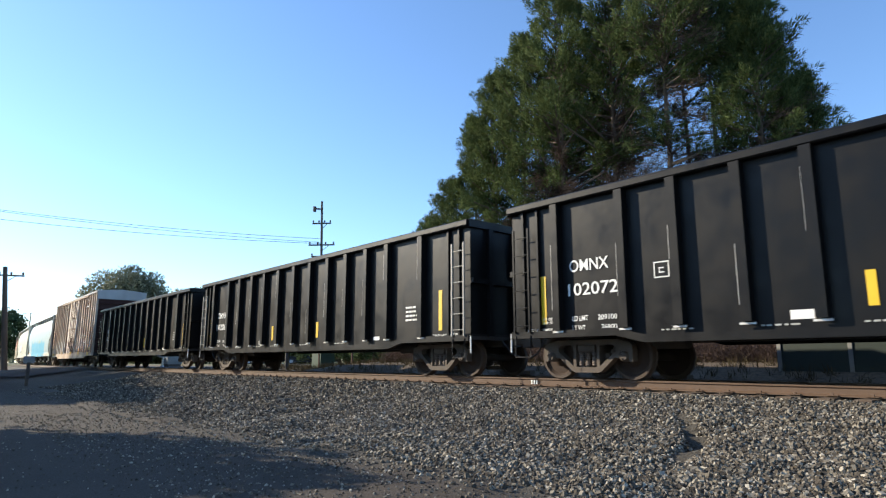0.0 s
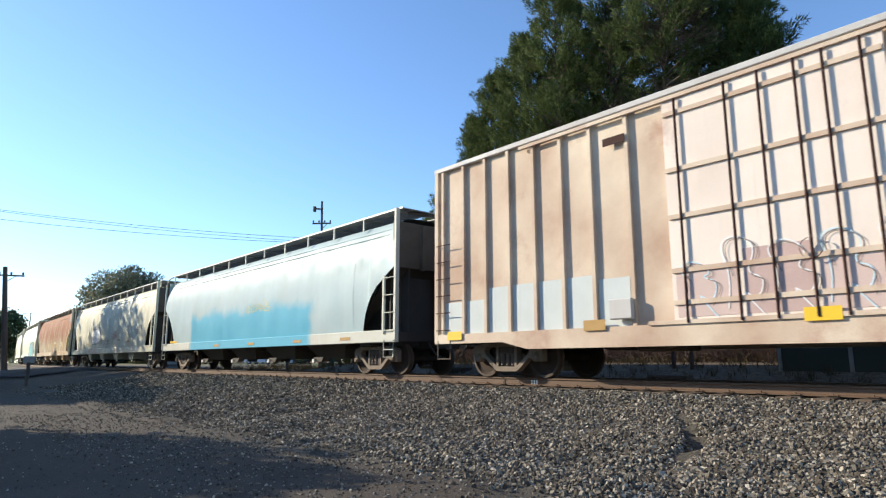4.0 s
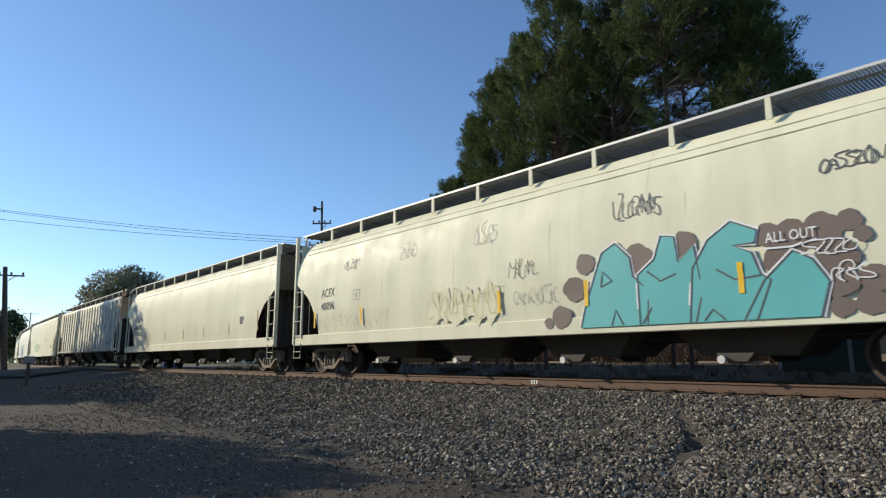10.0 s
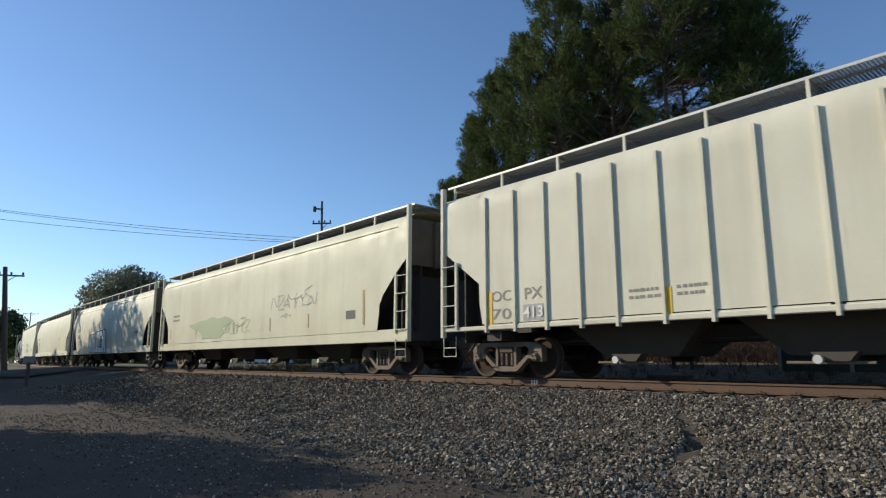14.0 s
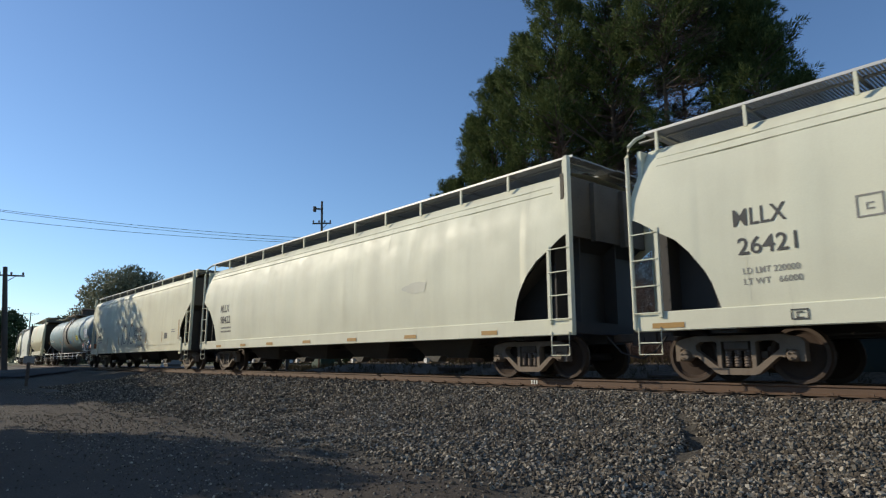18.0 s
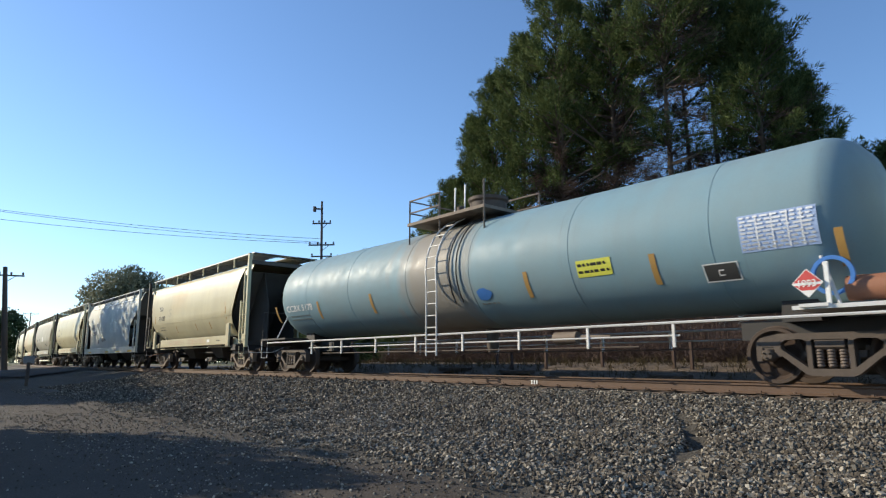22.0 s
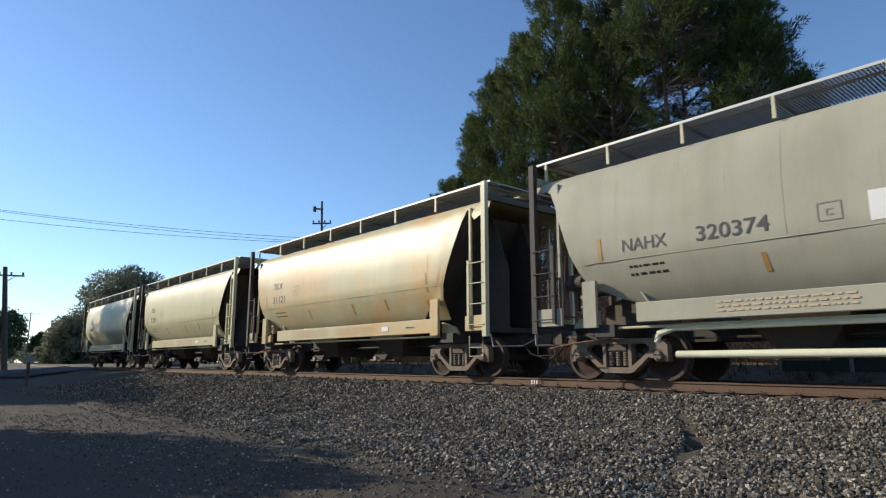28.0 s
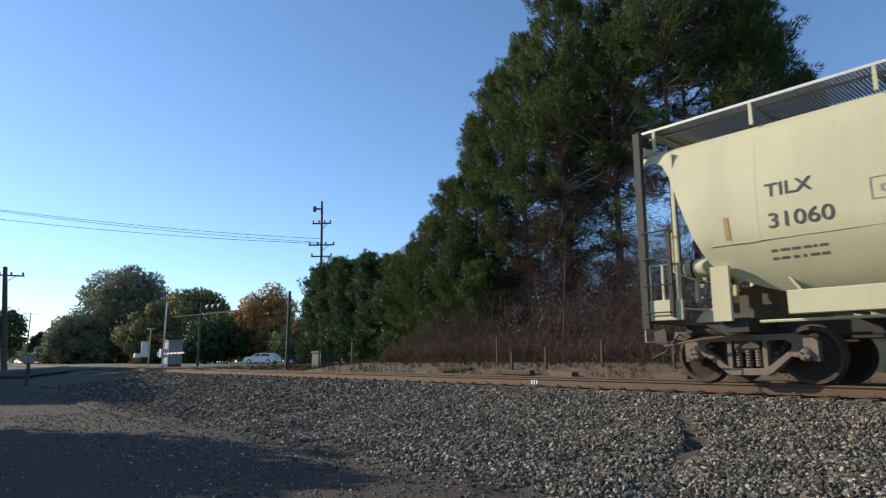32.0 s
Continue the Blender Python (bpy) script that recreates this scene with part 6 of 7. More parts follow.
# --- tank car ---
def tankcar(lead, tail):
    car, half = freight_car("tank_car", "weathered blue-grey tank car with a top platform and side ladder", "tank car", lead, tail, 8.55)
    zc, r, tl = 2.63, 1.43, half - 0.78
    prof = [(-tl, 0.001), (-tl + 0.02, 0.35), (-tl + 0.08, 0.7), (-tl + 0.2, 1.02), (-tl + 0.4, 1.27), (-tl + 0.62, 1.40), (-tl + 0.8, r)]
    prof += [(x, r) for x in np.linspace(-tl + 1.6, tl - 1.6, 9)] + [(-p, q) for p, q in prof[::-1]]
    part("tank", B().lathe(prof, "x", 48, (0, 0, zc)), M["tank_blue"], car)
    cyl = lambda z: math.sqrt(max(0.01, r * r - (z - zc) ** 2))
    for x in (-7.0, -4.4, -1.5, 1.0, 4.0, 7.0):
        part("weld_seam", B().lathe([(-0.012, r), (-0.008, r + 0.006), (0.008, r + 0.006), (0.012, r)], "x", 48, (x, 0, zc)), M["tank_blue"], car)
    for x in (-half + 2.1, half - 2.1):
        part("saddle", B().slab([(x - 0.3, 1.0), (x + 0.3, 1.0), (x + 0.26, 1.5), (x - 0.26, 1.5)], -0.62, 0.62), M["steel_dark"], car)
    for s in (-1, 1):
        xe = s * half
        part("stub_sill", B().box(*sorted((xe, s * (half - 3.2))), -0.33, 0.33, 0.72, 1.05), M["steel_dark"], car)
        part("end_deck", B().box(*sorted((xe, s * (half - 1.9))), -1.5, 1.5, 1.12, 1.18), M["edge"] if s > 0 else M["steel_dark"], car)
        part("end_sill", B().box(*sorted((xe, s * (half - 0.15))), -1.5, 1.5, 0.92, 1.14, 0.02), M["truck_dark"], car)
        part("end_rail", B().path([(xe - s * 0.05, -1.45, 1.15), (xe - s * 0.05, -1.45, 2.15), (xe - s * 0.05, 1.45, 2.15), (xe - s * 0.05, 1.45, 1.15)], 0.035, 6), M["steel_dark"], car)
        part("step", B().path([(xe - s * 0.1, -1.5, 1.1), (xe - s * 0.1, -1.5, 0.5), (xe - s * 0.55, -1.5, 0.5), (xe - s * 0.55, -1.5, 1.1)], 0.03, 6), M["edge"], car)
        part("brace", B().bar((s * (half - 1.25), -1.48, 1.15), (s * (half - 1.55), -1.2, 2.0), 0.05, n=6), M["edge"], car)
    for s in (-1, 1):
        part("side_rail", B().path([(-half + 0.6, s * 1.53, 1.02), (half - 0.6, s * 1.53, 1.02)], 0.05, 6), M["edge"], car)
        part("low_rail", B().path([(-5.6, s * 1.5, 0.62), (5.6, s * 1.5, 0.62)], 0.03, 6), M["truck_dark"], car)
        part("mid_rail", B().path([(-6.5, s * 1.5, 0.80), (6.4, s * 1.5, 0.80)], 0.035, 6), M["edge"], car)
        for x in np.linspace(-6.3, 6.3, 8):
            part("rail_post", B().box(x - 0.025, x + 0.025, *sorted((s * 1.50, s * 1.54)), 0.6, 1.02), M["edge"], car)
    # ladder over the barrel and platform
    for x in (-0.42, -0.02):
        pts = [(x, -1.56, 0.5), (x, -1.56, 2.2)] + [(x, -(r + 0.16) * math.cos(a), zc + (r + 0.16) * math.sin(a)) for a in np.linspace(0.0, 1.2, 7)] + [(x, -0.55, 5.05)]
        part("ladder_rail", B().path(pts, 0.045, 6), M["edge"], car)
    for k in range(12):
        z = 0.6 + 0.3 * k
        yy = -1.56 if z < 2.6 else -(r + 0.16) * math.sqrt(max(0.05, 1 - ((z - zc) / (r + 0.16)) ** 2))
        part("rung", B().bar((-0.42, yy, z), (-0.02, yy, z), 0.028, n=6), M["edge"], car)
    for x in (0.35, 0.62):
        pts = [(x, -(r + 0.05) * math.cos(a), zc + (r + 0.05) * math.sin(a)) for a in np.linspace(-0.6, 1.3, 12)]
        part("hoop", B().path(pts, 0.04, 6), M["steel_dark"], car)
    plat = part("platform", B().box(-1.85, 1.25, -1.1, 1.1, 4.12, 4.2), M["truck"], car, "steel platform round the manway")
    for x, y in ((-1.8, -1.05), (-0.5, -1.05), (1.2, -1.05), (-1.8, 1.05), (1.2, 1.05)):
        part("platform_post", B().bar((x, y, 3.6), (x, y, 4.85), 0.05, n=6), M["truck"], plat)
    for z in (4.5, 4.85):
        part("platform_rail", B().path([(-0.5, -1.05, z), (-1.8, -1.05, z), (-1.8, 1.05, z), (1.2, 1.05, z)], 0.045, 6), M["truck"], plat)
    part("manway", B().lathe([(4.0, 0.5), (4.55, 0.5), (4.6, 0.55), (4.68, 0.55), (4.75, 0.3), (4.76, 0.001)], "z", 20, (0.3, 0, 0)), M["truck_dark"], car)
    part("valve", B().lathe([(4.0, 0.12), (4.7, 0.12), (4.75, 0.001)], "z", 10, (-0.9, 0.1, 0)), M["truck_dark"], car)
    part("brake_reservoir", B().lathe([(8.85, 0.001), (8.9, 0.19), (half - 0.1, 0.19), (half - 0.05, 0.001)], "x", 16, (0, -1.1, 1.42)), M["rust_bottle"], car, "rusty brake air reservoir")
    part("brake_wheel", B().lathe([(-0.03, 0.24), (-0.03, 0.3), (0.03, 0.3), (0.03, 0.24)], "y", 18, (8.75, -1.25, 1.62)), M["logo_blue"], car, "blue brake wheel")
    part("placard_post", B().box(8.72, 8.78, -1.52, -1.47, 1.12, 1.8), M["white"], car)
    d = 0.215
    cx, cz = 8.5, 1.5
    part("placard", B().slab([(cx - d, cz), (cx, cz - d), (cx + d, cz), (cx, cz + d)], -1.56, -1.545), M["white"], car, "red and white diamond warning placard")
    part("placard_upper", B().slab([(cx - d * 0.9, cz + 0.01), (cx + d * 0.9, cz + 0.01), (cx, cz + d * 0.92)], -1.563, -1.558), M["placard_red"], car)
    part("placard_lower", B().slab([(cx - d * 0.85, cz - 0.03), (cx - d * 0.4, cz - d * 0.5), (cx + d * 0.4, cz - d * 0.5), (cx + d * 0.85, cz - 0.03)], -1.563, -1.558), M["placard_red"], car)
    letters(car, "1993", cx - 0.12, cx + 0.12, cz - 0.06, cz + 0.05, side_at(1.56), M["white"])
    part("placard_foot", B().box(8.35, 8.75, -1.55, -1.5, 1.15, 1.2), M["edge"], car)
    letters(car, "CCBX 5178", -8.45, -6.67, 2.06, 2.27, cyl, M["white"], "white stencilled car mark")
    stencil(car, -8.3, -6.9, 1.72, 1.96, 2, cyl, M["spray_grey"], 4)
    for x in (-9.3, -6.35, -3.3, 2.72, 5.82, 8.87):
        plate(car, "reflector", x, x + 0.12, 1.75, 2.3, cyl, M["amber"], "weathered reflective strip")
    plate(car, "safety_panel", 7.5, 8.68, 2.1, 2.7, cyl, M["decal_blue"], "faded blue and white instruction panel", proud=0.008)
    for k in range(9):
        stencil(car, 7.53, 8.64, 2.115 + 0.063 * k, 2.185 + 0.063 * k, 1, lambda z: cyl(z) + 0.008, M["spray_white"], 200 + k)
    for x in (7.78, 8.02, 8.25, 8.45):
        plate(car, "panel_rule", x, x + 0.02, 2.12, 2.68, lambda z: cyl(z) + 0.012, M["spray_white"], proud=0.008)
    plate(car, "emergency_panel", 4.18, 5.0, 2.03, 2.36, cyl, M["decal_yellow"], "yellow notice panel")
    stencil(car, 4.22, 4.95, 2.05, 2.33, 2, lambda z: cyl(z) + 0.008, M["ink"], 9)
    plate(car, "data_panel", 6.8, 7.35, 1.72, 1.98, cyl, M["ink"])
    ring(car, "panel_frame", 6.77, 7.38, 1.70, 2.0, lambda z: cyl(z) + 0.002, M["white"], 0.02)
    blot(car, "logo_mark", 1.38, 1.93, 0.24, 0.14, cyl, M["logo_blue"], seed=4, wob=0.08, label="blue painted emblem")
    stencil(car, 1.2, 1.75, 1.66, 1.76, 1, cyl, M["spray_grey"], 5)
    truck(car, 8.55, "truck_dark")
    truck(car, -8.55, "truck_dark")
    couplers(car, half)
    part("brake_cylinder", B().lathe([(3.2, 0.001), (3.2, 0.13), (3.8, 0.13), (3.8, 0.06), (4.6, 0.03), (4.6, 0.001)], "x", 12, (0, -0.9, 0.85)), M["truck"], car)
    part("bottom_outlet", B().lathe([(0.6, 0.12), (0.75, 0.16), (1.3, 0.16)], "z", 12, (0.4, 0, 0)), M["truck_dark"], car)


tankcar(-278.4, -298.67)


# --- short hoppers ---
def short_hopper(lead, tail, label, paintname, mark, digits, seed, shift=0.0):
    car, half, prof = hopper("hopper_car", label, lead, tail, "round", "round", (M[paintname], M[paintname], M["tan_clean"]), 4.95, n_bays=2, board=4.62, open_end=True, dents=0.016, seed=seed, post_mat=M["steel_dark"])
    if mark:
        letters(car, mark, -4.38 + shift, -3.70 + shift, 2.89, 3.10, prof, M["ink"])
        if digits:
            letters(car, digits, -4.36 + shift, -3.44 + shift, 2.39, 2.63, prof, M["ink"])
        else:
            stencil(car, -4.36, -3.44, 2.39, 2.6, 1, prof, M["ink_faded"], seed + 3)
        stencil(car, -4.25, -3.4, 1.86, 2.1, 2, prof, M["ink_faded"], seed)
        ring(car, "stencil_square", -2.83, -2.48, 2.58, 2.9, prof, M["ink_faded"], 0.014)
    for x, z, h in ((-4.9, 2.2, 0.48), (4.3, 2.1, 0.5), (-1.9, 1.75, 0.3), (0.7, 1.75, 0.3), (4.2, 1.62, 0.3), (2.4, 1.75, 0.3)):
        plate(car, "reflector", x, x + 0.08, z, z + h, prof, M["amber"], "weathered reflective strip", lean=-0.03)
    for x0, x1 in ((-2.7, -0.6), (-0.2, 1.9)):
        stencil(car, x0, x1, 1.14, 1.36, 3, side_at(1.53), M["faded_red"], seed + 120)
    plate(car, "label_plate", 2.3, 2.6, 1.18, 1.3, side_at(1.53), M["white"])
    stencil(car, 3.4, 3.75, 1.2, 1.28, 1, side_at(1.53), M["ink"], seed)
    part("side_pipe", B().path([(-half + 1.9, -1.35, 0.98), (half - 1.9, -1.35, 0.98)], 0.05, 6), M["tan_clean"], car)
    return car, half, prof


short_hopper(-299.85, -312.7, "sandy tan two-bay covered hopper with open sloped ends", "tan", "TILX", "31108", 11)
car, half, prof = hopper("hopper_car", "grey-white two-bay covered hopper with notched ends", -314.45, -327.15, "acf", "notch", (M["cool_white"], M["cool_white"], M["cool_white"]), 4.88, n_bays=2, board=4.45, dents=0.008, seed=12)
letters(car, "WFRX", -4.6, -3.66, 2.55, 2.82, prof, M["ink_faded"])
letters(car, "390356", -4.58, -3.27, 2.08, 2.36, prof, M["ink_faded"])
blot(car, "grey_patch", -1.2, 1.75, 0.55, 0.12, prof, M["ink_faded"], seed=3, wob=0.2)
blot(car, "grey_patch", -2.5, 1.65, 0.2, 0.12, prof, M["ink_faded"], seed=5, wob=0.2)
flat_marks(car, half, [-5.1, -0.5, 2.1, 4.71], 0.93, "yellow", 0.9)
plate(car, "label_plate", 1.9, 2.1, 1.02, 1.1, side_at(1.585), M["ink"])
short_hopper(-328.4, -340.9, "sandy tan two-bay covered hopper with bright curved side", "tan_clean", "TILX", "", 13)
car, half, prof = short_hopper(-342.4, -355.59, "dull olive-grey covered hopper with pipes beneath", "olive_grey", "", "", 14)
letters(car, "NAHX", -4.37, -3.47, 2.37, 2.6, prof, M["ink"])
letters(car, "320374", -2.92, -1.73, 2.36, 2.62, prof, M["ink"])
stencil(car, -4.28, -3.5, 1.86, 2.14, 2, prof, M["ink"], 4)
plate(car, "label_plate", -0.38, 0.35, 2.29, 2.72, prof, M["white"])
ring(car, "stencil_square", -1.05, -0.72, 2.38, 2.66, prof, M["ink_faded"], 0.016)
letters(car, "MM", 1.75, 2.35, 1.84, 2.1, prof, M["spray_dark"])
for z, y in ((0.95, -1.3), (0.48, -1.25)):
    part("discharge_pipe", B().path([(-3.6, y, z), (3.6, y, z)], 0.13, 10), M["cream"], car, "long pale discharge pipe")
part("pipe_bend", B().path([(-3.6, -1.3, 0.95), (-3.9, -1.3, 0.85), (-3.95, -1.3, 0.7)], 0.12, 8), M["cream"], car)
short_hopper(-357.02, -369.95, "sandy tan two-bay covered hopper with a rusty orange stain", "tan_stained", "TILX", "31121", 15)
short_hopper(-371.45, -384.33, "pale beige two-bay covered hopper with small black lettering", "tan_clean", "TILX", "31281", 16)
short_hopper(-385.63, -398.59, "beige two-bay covered hopper at the tail of the train", "tan_clean", "TILX", "31060", 17, 0.14)


# ---- trees ----
def blades(centres, ways, length, width, n, spread, r, scatter=0.18):
    """Tufts of thin triangles round centres, leaning along ways."""
    m = len(centres)
    c = np.repeat(centres, n, 0)
    w = np.repeat(ways, n, 0) + r.normal(size=(m * n, 3)) * spread
    w /= np.linalg.norm(w, axis=1)[:, None] + 1e-9
    side = np.cross(w, r.normal(size=(m * n, 3)))
    side /= np.linalg.norm(side, axis=1)[:, None] + 1e-9
    ln = length * r.uniform(0.6, 1.25, (m * n, 1))
    wd = width * r.uniform(0.6, 1.3, (m * n, 1))
    base = c + r.normal(size=(m * n, 3)) * length * scatter
    v = np.stack([base - side * wd * 0.5, base + side * wd * 0.5, base + w * ln], 1)
    return v.reshape(-1, 3)


def leaf_mesh(name, v, mat, outward=None):
    """Loose triangles; with outward, one direction each, they are shaded as the skin of their clumps."""
    if outward is None:
        return tri_mesh(name, v, np.arange(len(v)).reshape(-1, 3), mat)
    q = v.reshape(-1, 3, 3).copy()
    g = np.cross(q[:, 1] - q[:, 0], q[:, 2] - q[:, 0])
    g /= np.linalg.norm(g, axis=1)[:, None] + 1e-12
    flip = (g * outward).sum(1) < 0
    q[flip] = q[flip][:, [1, 0, 2]]
    g[flip] *= -1
    n = 0.72 * outward + 0.4 * g
    n /= np.linalg.norm(n, axis=1)[:, None] + 1e-12
    me = tri_mesh(name, q.reshape(-1, 3), np.arange(len(v)).reshape(-1, 3), mat)
    me.polygons.foreach_set("use_smooth", [True] * len(me.polygons))
    me.normals_split_custom_set_from_vertices(np.repeat(n, 3, 0).tolist())
    return me


def limbs(b, trunk_h, r0, lean, branches):
    pts = [(lean[0] * k / 6, lean[1] * k / 6, trunk_h * k / 6) for k in range(7)]
    for k in range(6):
        b.bar(pts[k], pts[k + 1], 2 * r0 * (1 - k / 6.6), n=8, taper=(1 - (k + 1) / 6.6) / (1 - k / 6.6))
    for p, q, w in branches:
        b.bar(p, q, w, n=4, taper=0.35)
    return b


def plumes(centres, ways, lengths, radii, n, length, width, r):
    """Upswept sprays of fine needles: each is widest near its foot and runs out to a soft point."""
    m = len(centres)
    w = np.repeat(ways, n, 0)
    u = r.uniform(0, 1, (m * n, 1)) ** 0.85
    d = r.normal(size=(m * n, 3))
    d -= w * (d * w).sum(1)[:, None]
    d /= np.linalg.norm(d, axis=1)[:, None] + 1e-9
    rad = np.repeat(radii, n)[:, None] * (0.25 + 0.75 * np.sin(np.pi * np.clip(0.22 + 0.78 * u, 0, 1))) * r.uniform(0.3, 1.0, (m * n, 1)) ** 0.5
    base = np.repeat(centres, n, 0) + w * u * np.repeat(lengths, n)[:, None] + d * rad
    t = w * 0.9 + d * 0.6 + r.normal(size=(m * n, 3)) * 0.3
    t /= np.linalg.norm(t, axis=1)[:, None]
    side = np.cross(t, d + r.normal(size=(m * n, 3)) * 0.4)
    side /= np.linalg.norm(side, axis=1)[:, None] + 1e-9
    ln = length * r.uniform(0.6, 1.3, (m * n, 1))
    wd = width * r.uniform(0.6, 1.3, (m * n, 1))
    away = base * np.array([1, 1, 0])
    away /= np.linalg.norm(away, axis=1)[:, None] + 1e-9
    out = d * 0.75 + w * 0.25 + away * 0.35
    out /= np.linalg.norm(out, axis=1)[:, None] + 1e-9
    return np.stack([base - side * wd * 0.5, base + side * wd * 0.5, base + t * ln], 1).reshape(-1, 3), out


def conifer(at, height, radius, crown_base, seed, label, mat="needles", sprays=6, per=84, power=0.75, dead=0, needle=(0.2, 0.04), strata=0, n_br=None, group="pines beside the track"):
    """A rugged evergreen: tapered trunk, upswept limbs with plumes of needles and gaps between them; strata are thin
    tiers of foliage below the crown, dead the count of dead lower limbs."""
    r = np.random.RandomState(seed)
    tree = thing("conifer_tree", label, "tree", group, at)
    n_br = n_br or int(20 + (height - crown_base) * 7.2)
    centres, ways, lengths, radii, branches = [], [], [], [], []

    def limb(z, ln, a, up, count, size):
        d = np.array([math.cos(a), math.sin(a), up])
        p0 = np.array([0, 0, z - ln * 0.15])
        branches.append((tuple(p0), tuple(p0 + d * ln), 0.05 + 0.02 * ln))
        # one tight bough of plumes towards the tip, one thin plume further in
        t = np.append(r.uniform(0.72, 1.0, count - 1), r.uniform(0.4, 0.65))
        pos = p0 + d * (ln * t)[:, None] + r.normal(size=(count, 3)) * (0.16 + 0.03 * ln) * np.array([1, 1, 0.5])
        way = np.tile([d[0] * 0.75, d[1] * 0.75, 0.55 + 0.5 * up], (count, 1)) + r.normal(size=(count, 3)) * 0.28
        centres.append(pos)
        ways.append(way / np.linalg.norm(way, axis=1)[:, None])
        k = size * (0.30 + 0.085 * ln) * r.uniform(0.75, 1.3, count)
        lengths.append(k * r.uniform(1.5, 2.3, count))
        radii.append(k * 0.6)

    swell = r.uniform(0, 6.28, 4)
    for i in range(n_br):
        k = (i + r.rand()) / n_br
        z = crown_base + (height - crown_base) * (k ** 0.92) * 0.97
        a = 2.399 * i + r.uniform(-0.5, 0.5)
        # uneven outline: some sides and heights carry longer limbs
        lump = 1 + 0.2 * math.sin(2 * a + swell[0] + 0.9 * z) + 0.14 * math.sin(3 * a + swell[1] - 1.7 * z)
        ln = radius * max(0.07, (1 - k) ** power) * r.uniform(0.6, 1.1) * lump
        if k < 0.12:
            ln *= 0.75 + 2 * k
        limb(z, ln, a, r.uniform(0.1, 0.45) + 0.5 * k, sprays, 1.0)
    for i in range(strata):
        z = crown_base * r.uniform(0.55, 1.02)
        limb(z, radius * r.uniform(0.35, 0.85), r.uniform(0, 6.28), r.uniform(-0.1, 0.3), 3, 0.72)
    # pointed leader
    centres.append(np.array([[0, 0, height - 1.5], [0, 0, height - 0.8]]))
    ways.append(np.tile([0, 0, 1.0], (2, 1)))
    lengths.append(np.array([1.0, 0.8]))
    radii.append(np.array([0.35, 0.2]))
    twigs, twig_ways = [], []
    for i in range(dead):
        z = r.uniform(0.6, crown_base + 2.5)
        a = r.uniform(0, 6.28)
        ln = r.uniform(0.8, 2.8)
        d = np.array([math.cos(a), math.sin(a), r.uniform(-0.3, 0.35)])
        branches.append(((0, 0, z), tuple(np.array([0, 0, z]) + d * ln), 0.03))
        for q in r.uniform(0.15, 1.0, 12):
            twigs.append(np.array([0, 0, z]) + d * ln * q)
            twig_ways.append(d)
    part("trunk", limbs(B(), height * 0.93, 0.07 + height * 0.0068, (r.uniform(-0.3, 0.3), r.uniform(-0.3, 0.3)), branches), M["bark"], tree)
    v, out = plumes(np.concatenate(centres), np.concatenate(ways), np.concatenate(lengths), np.concatenate(radii), per, needle[0], needle[1], r)
    part("crown", leaf_mesh("crown", v, M[mat], out), None, tree)
    if dead:
        v = blades(np.array(twigs), np.array(twig_ways), 0.5, 0.022, 9, 0.8, r, 0.35)
        part("dead_growth", leaf_mesh("dead_growth", v, M["dead"]), None, tree, "brown dead lower twigs")["kind"] = "stuff"
    return tree


def broadleaf(at, height, radius, seed, label, mat, leaf=0.5, n=5200, squash=0.8, base=0.25, lobes=16, group="", solidity=0.55):
    """A rounded tree of many leaf clumps on limbs."""
    r = np.random.RandomState(seed)
    tree = thing("broadleaf_tree", label, "tree", group, at)
    cz = height * (1 + base) / 2
    rz = height * (1 - base) / 2
    cs, rr, branches = [], [], []
    for i in range(lobes):
        a = 2.399 * i + r.uniform(-0.4, 0.4)
        k = 1 - 2 * (i + 0.5) / lobes
        s = math.sqrt(max(0, 1 - k * k))
        q = r.uniform(0.5, 0.78)
        c = np.array([math.cos(a) * s * radius * q, math.sin(a) * s * radius * q, cz + k * rz * q])
        cs.append(c)
        rr.append(radius * r.uniform(0.30, 0.48))
        branches.append(((0, 0, height * max(base, 0.05) * r.uniform(0.7, 1.2)), tuple(np.maximum(c, [-99, -99, 0.4])), 0.02 * height))
    cs, rr = np.array(cs), np.array(rr)
    pick = r.randint(0, lobes, n)
    d = r.normal(size=(n, 3))
    d /= np.linalg.norm(d, axis=1)[:, None]
    rad = rr[pick] * r.uniform(0, 1, n) ** (1 - solidity)
    pos = cs[pick] + d * rad[:, None] * np.array([1, 1, squash])
    pos[:, 2] = np.maximum(pos[:, 2], 0.3)
    v = blades(pos, d * 0.5, leaf, leaf * 0.8, 2, 0.9, r)
    out = d + 0.35 * (pos - [0, 0, cz]) / radius
    out = np.repeat(out / np.linalg.norm(out, axis=1)[:, None], 2, 0)
    part("trunk", limbs(B(), height * 0.72, 0.018 * height, (0.2, 0.1), branches), M["bark"], tree)
    part("crown", leaf_mesh("crown", v, M[mat], out), None, tree)
    return tree


GREEN = "tall dark green conifer in a dense row behind the track"
BARE = "tall conifer with a dark crown over bare brown lower trunk"
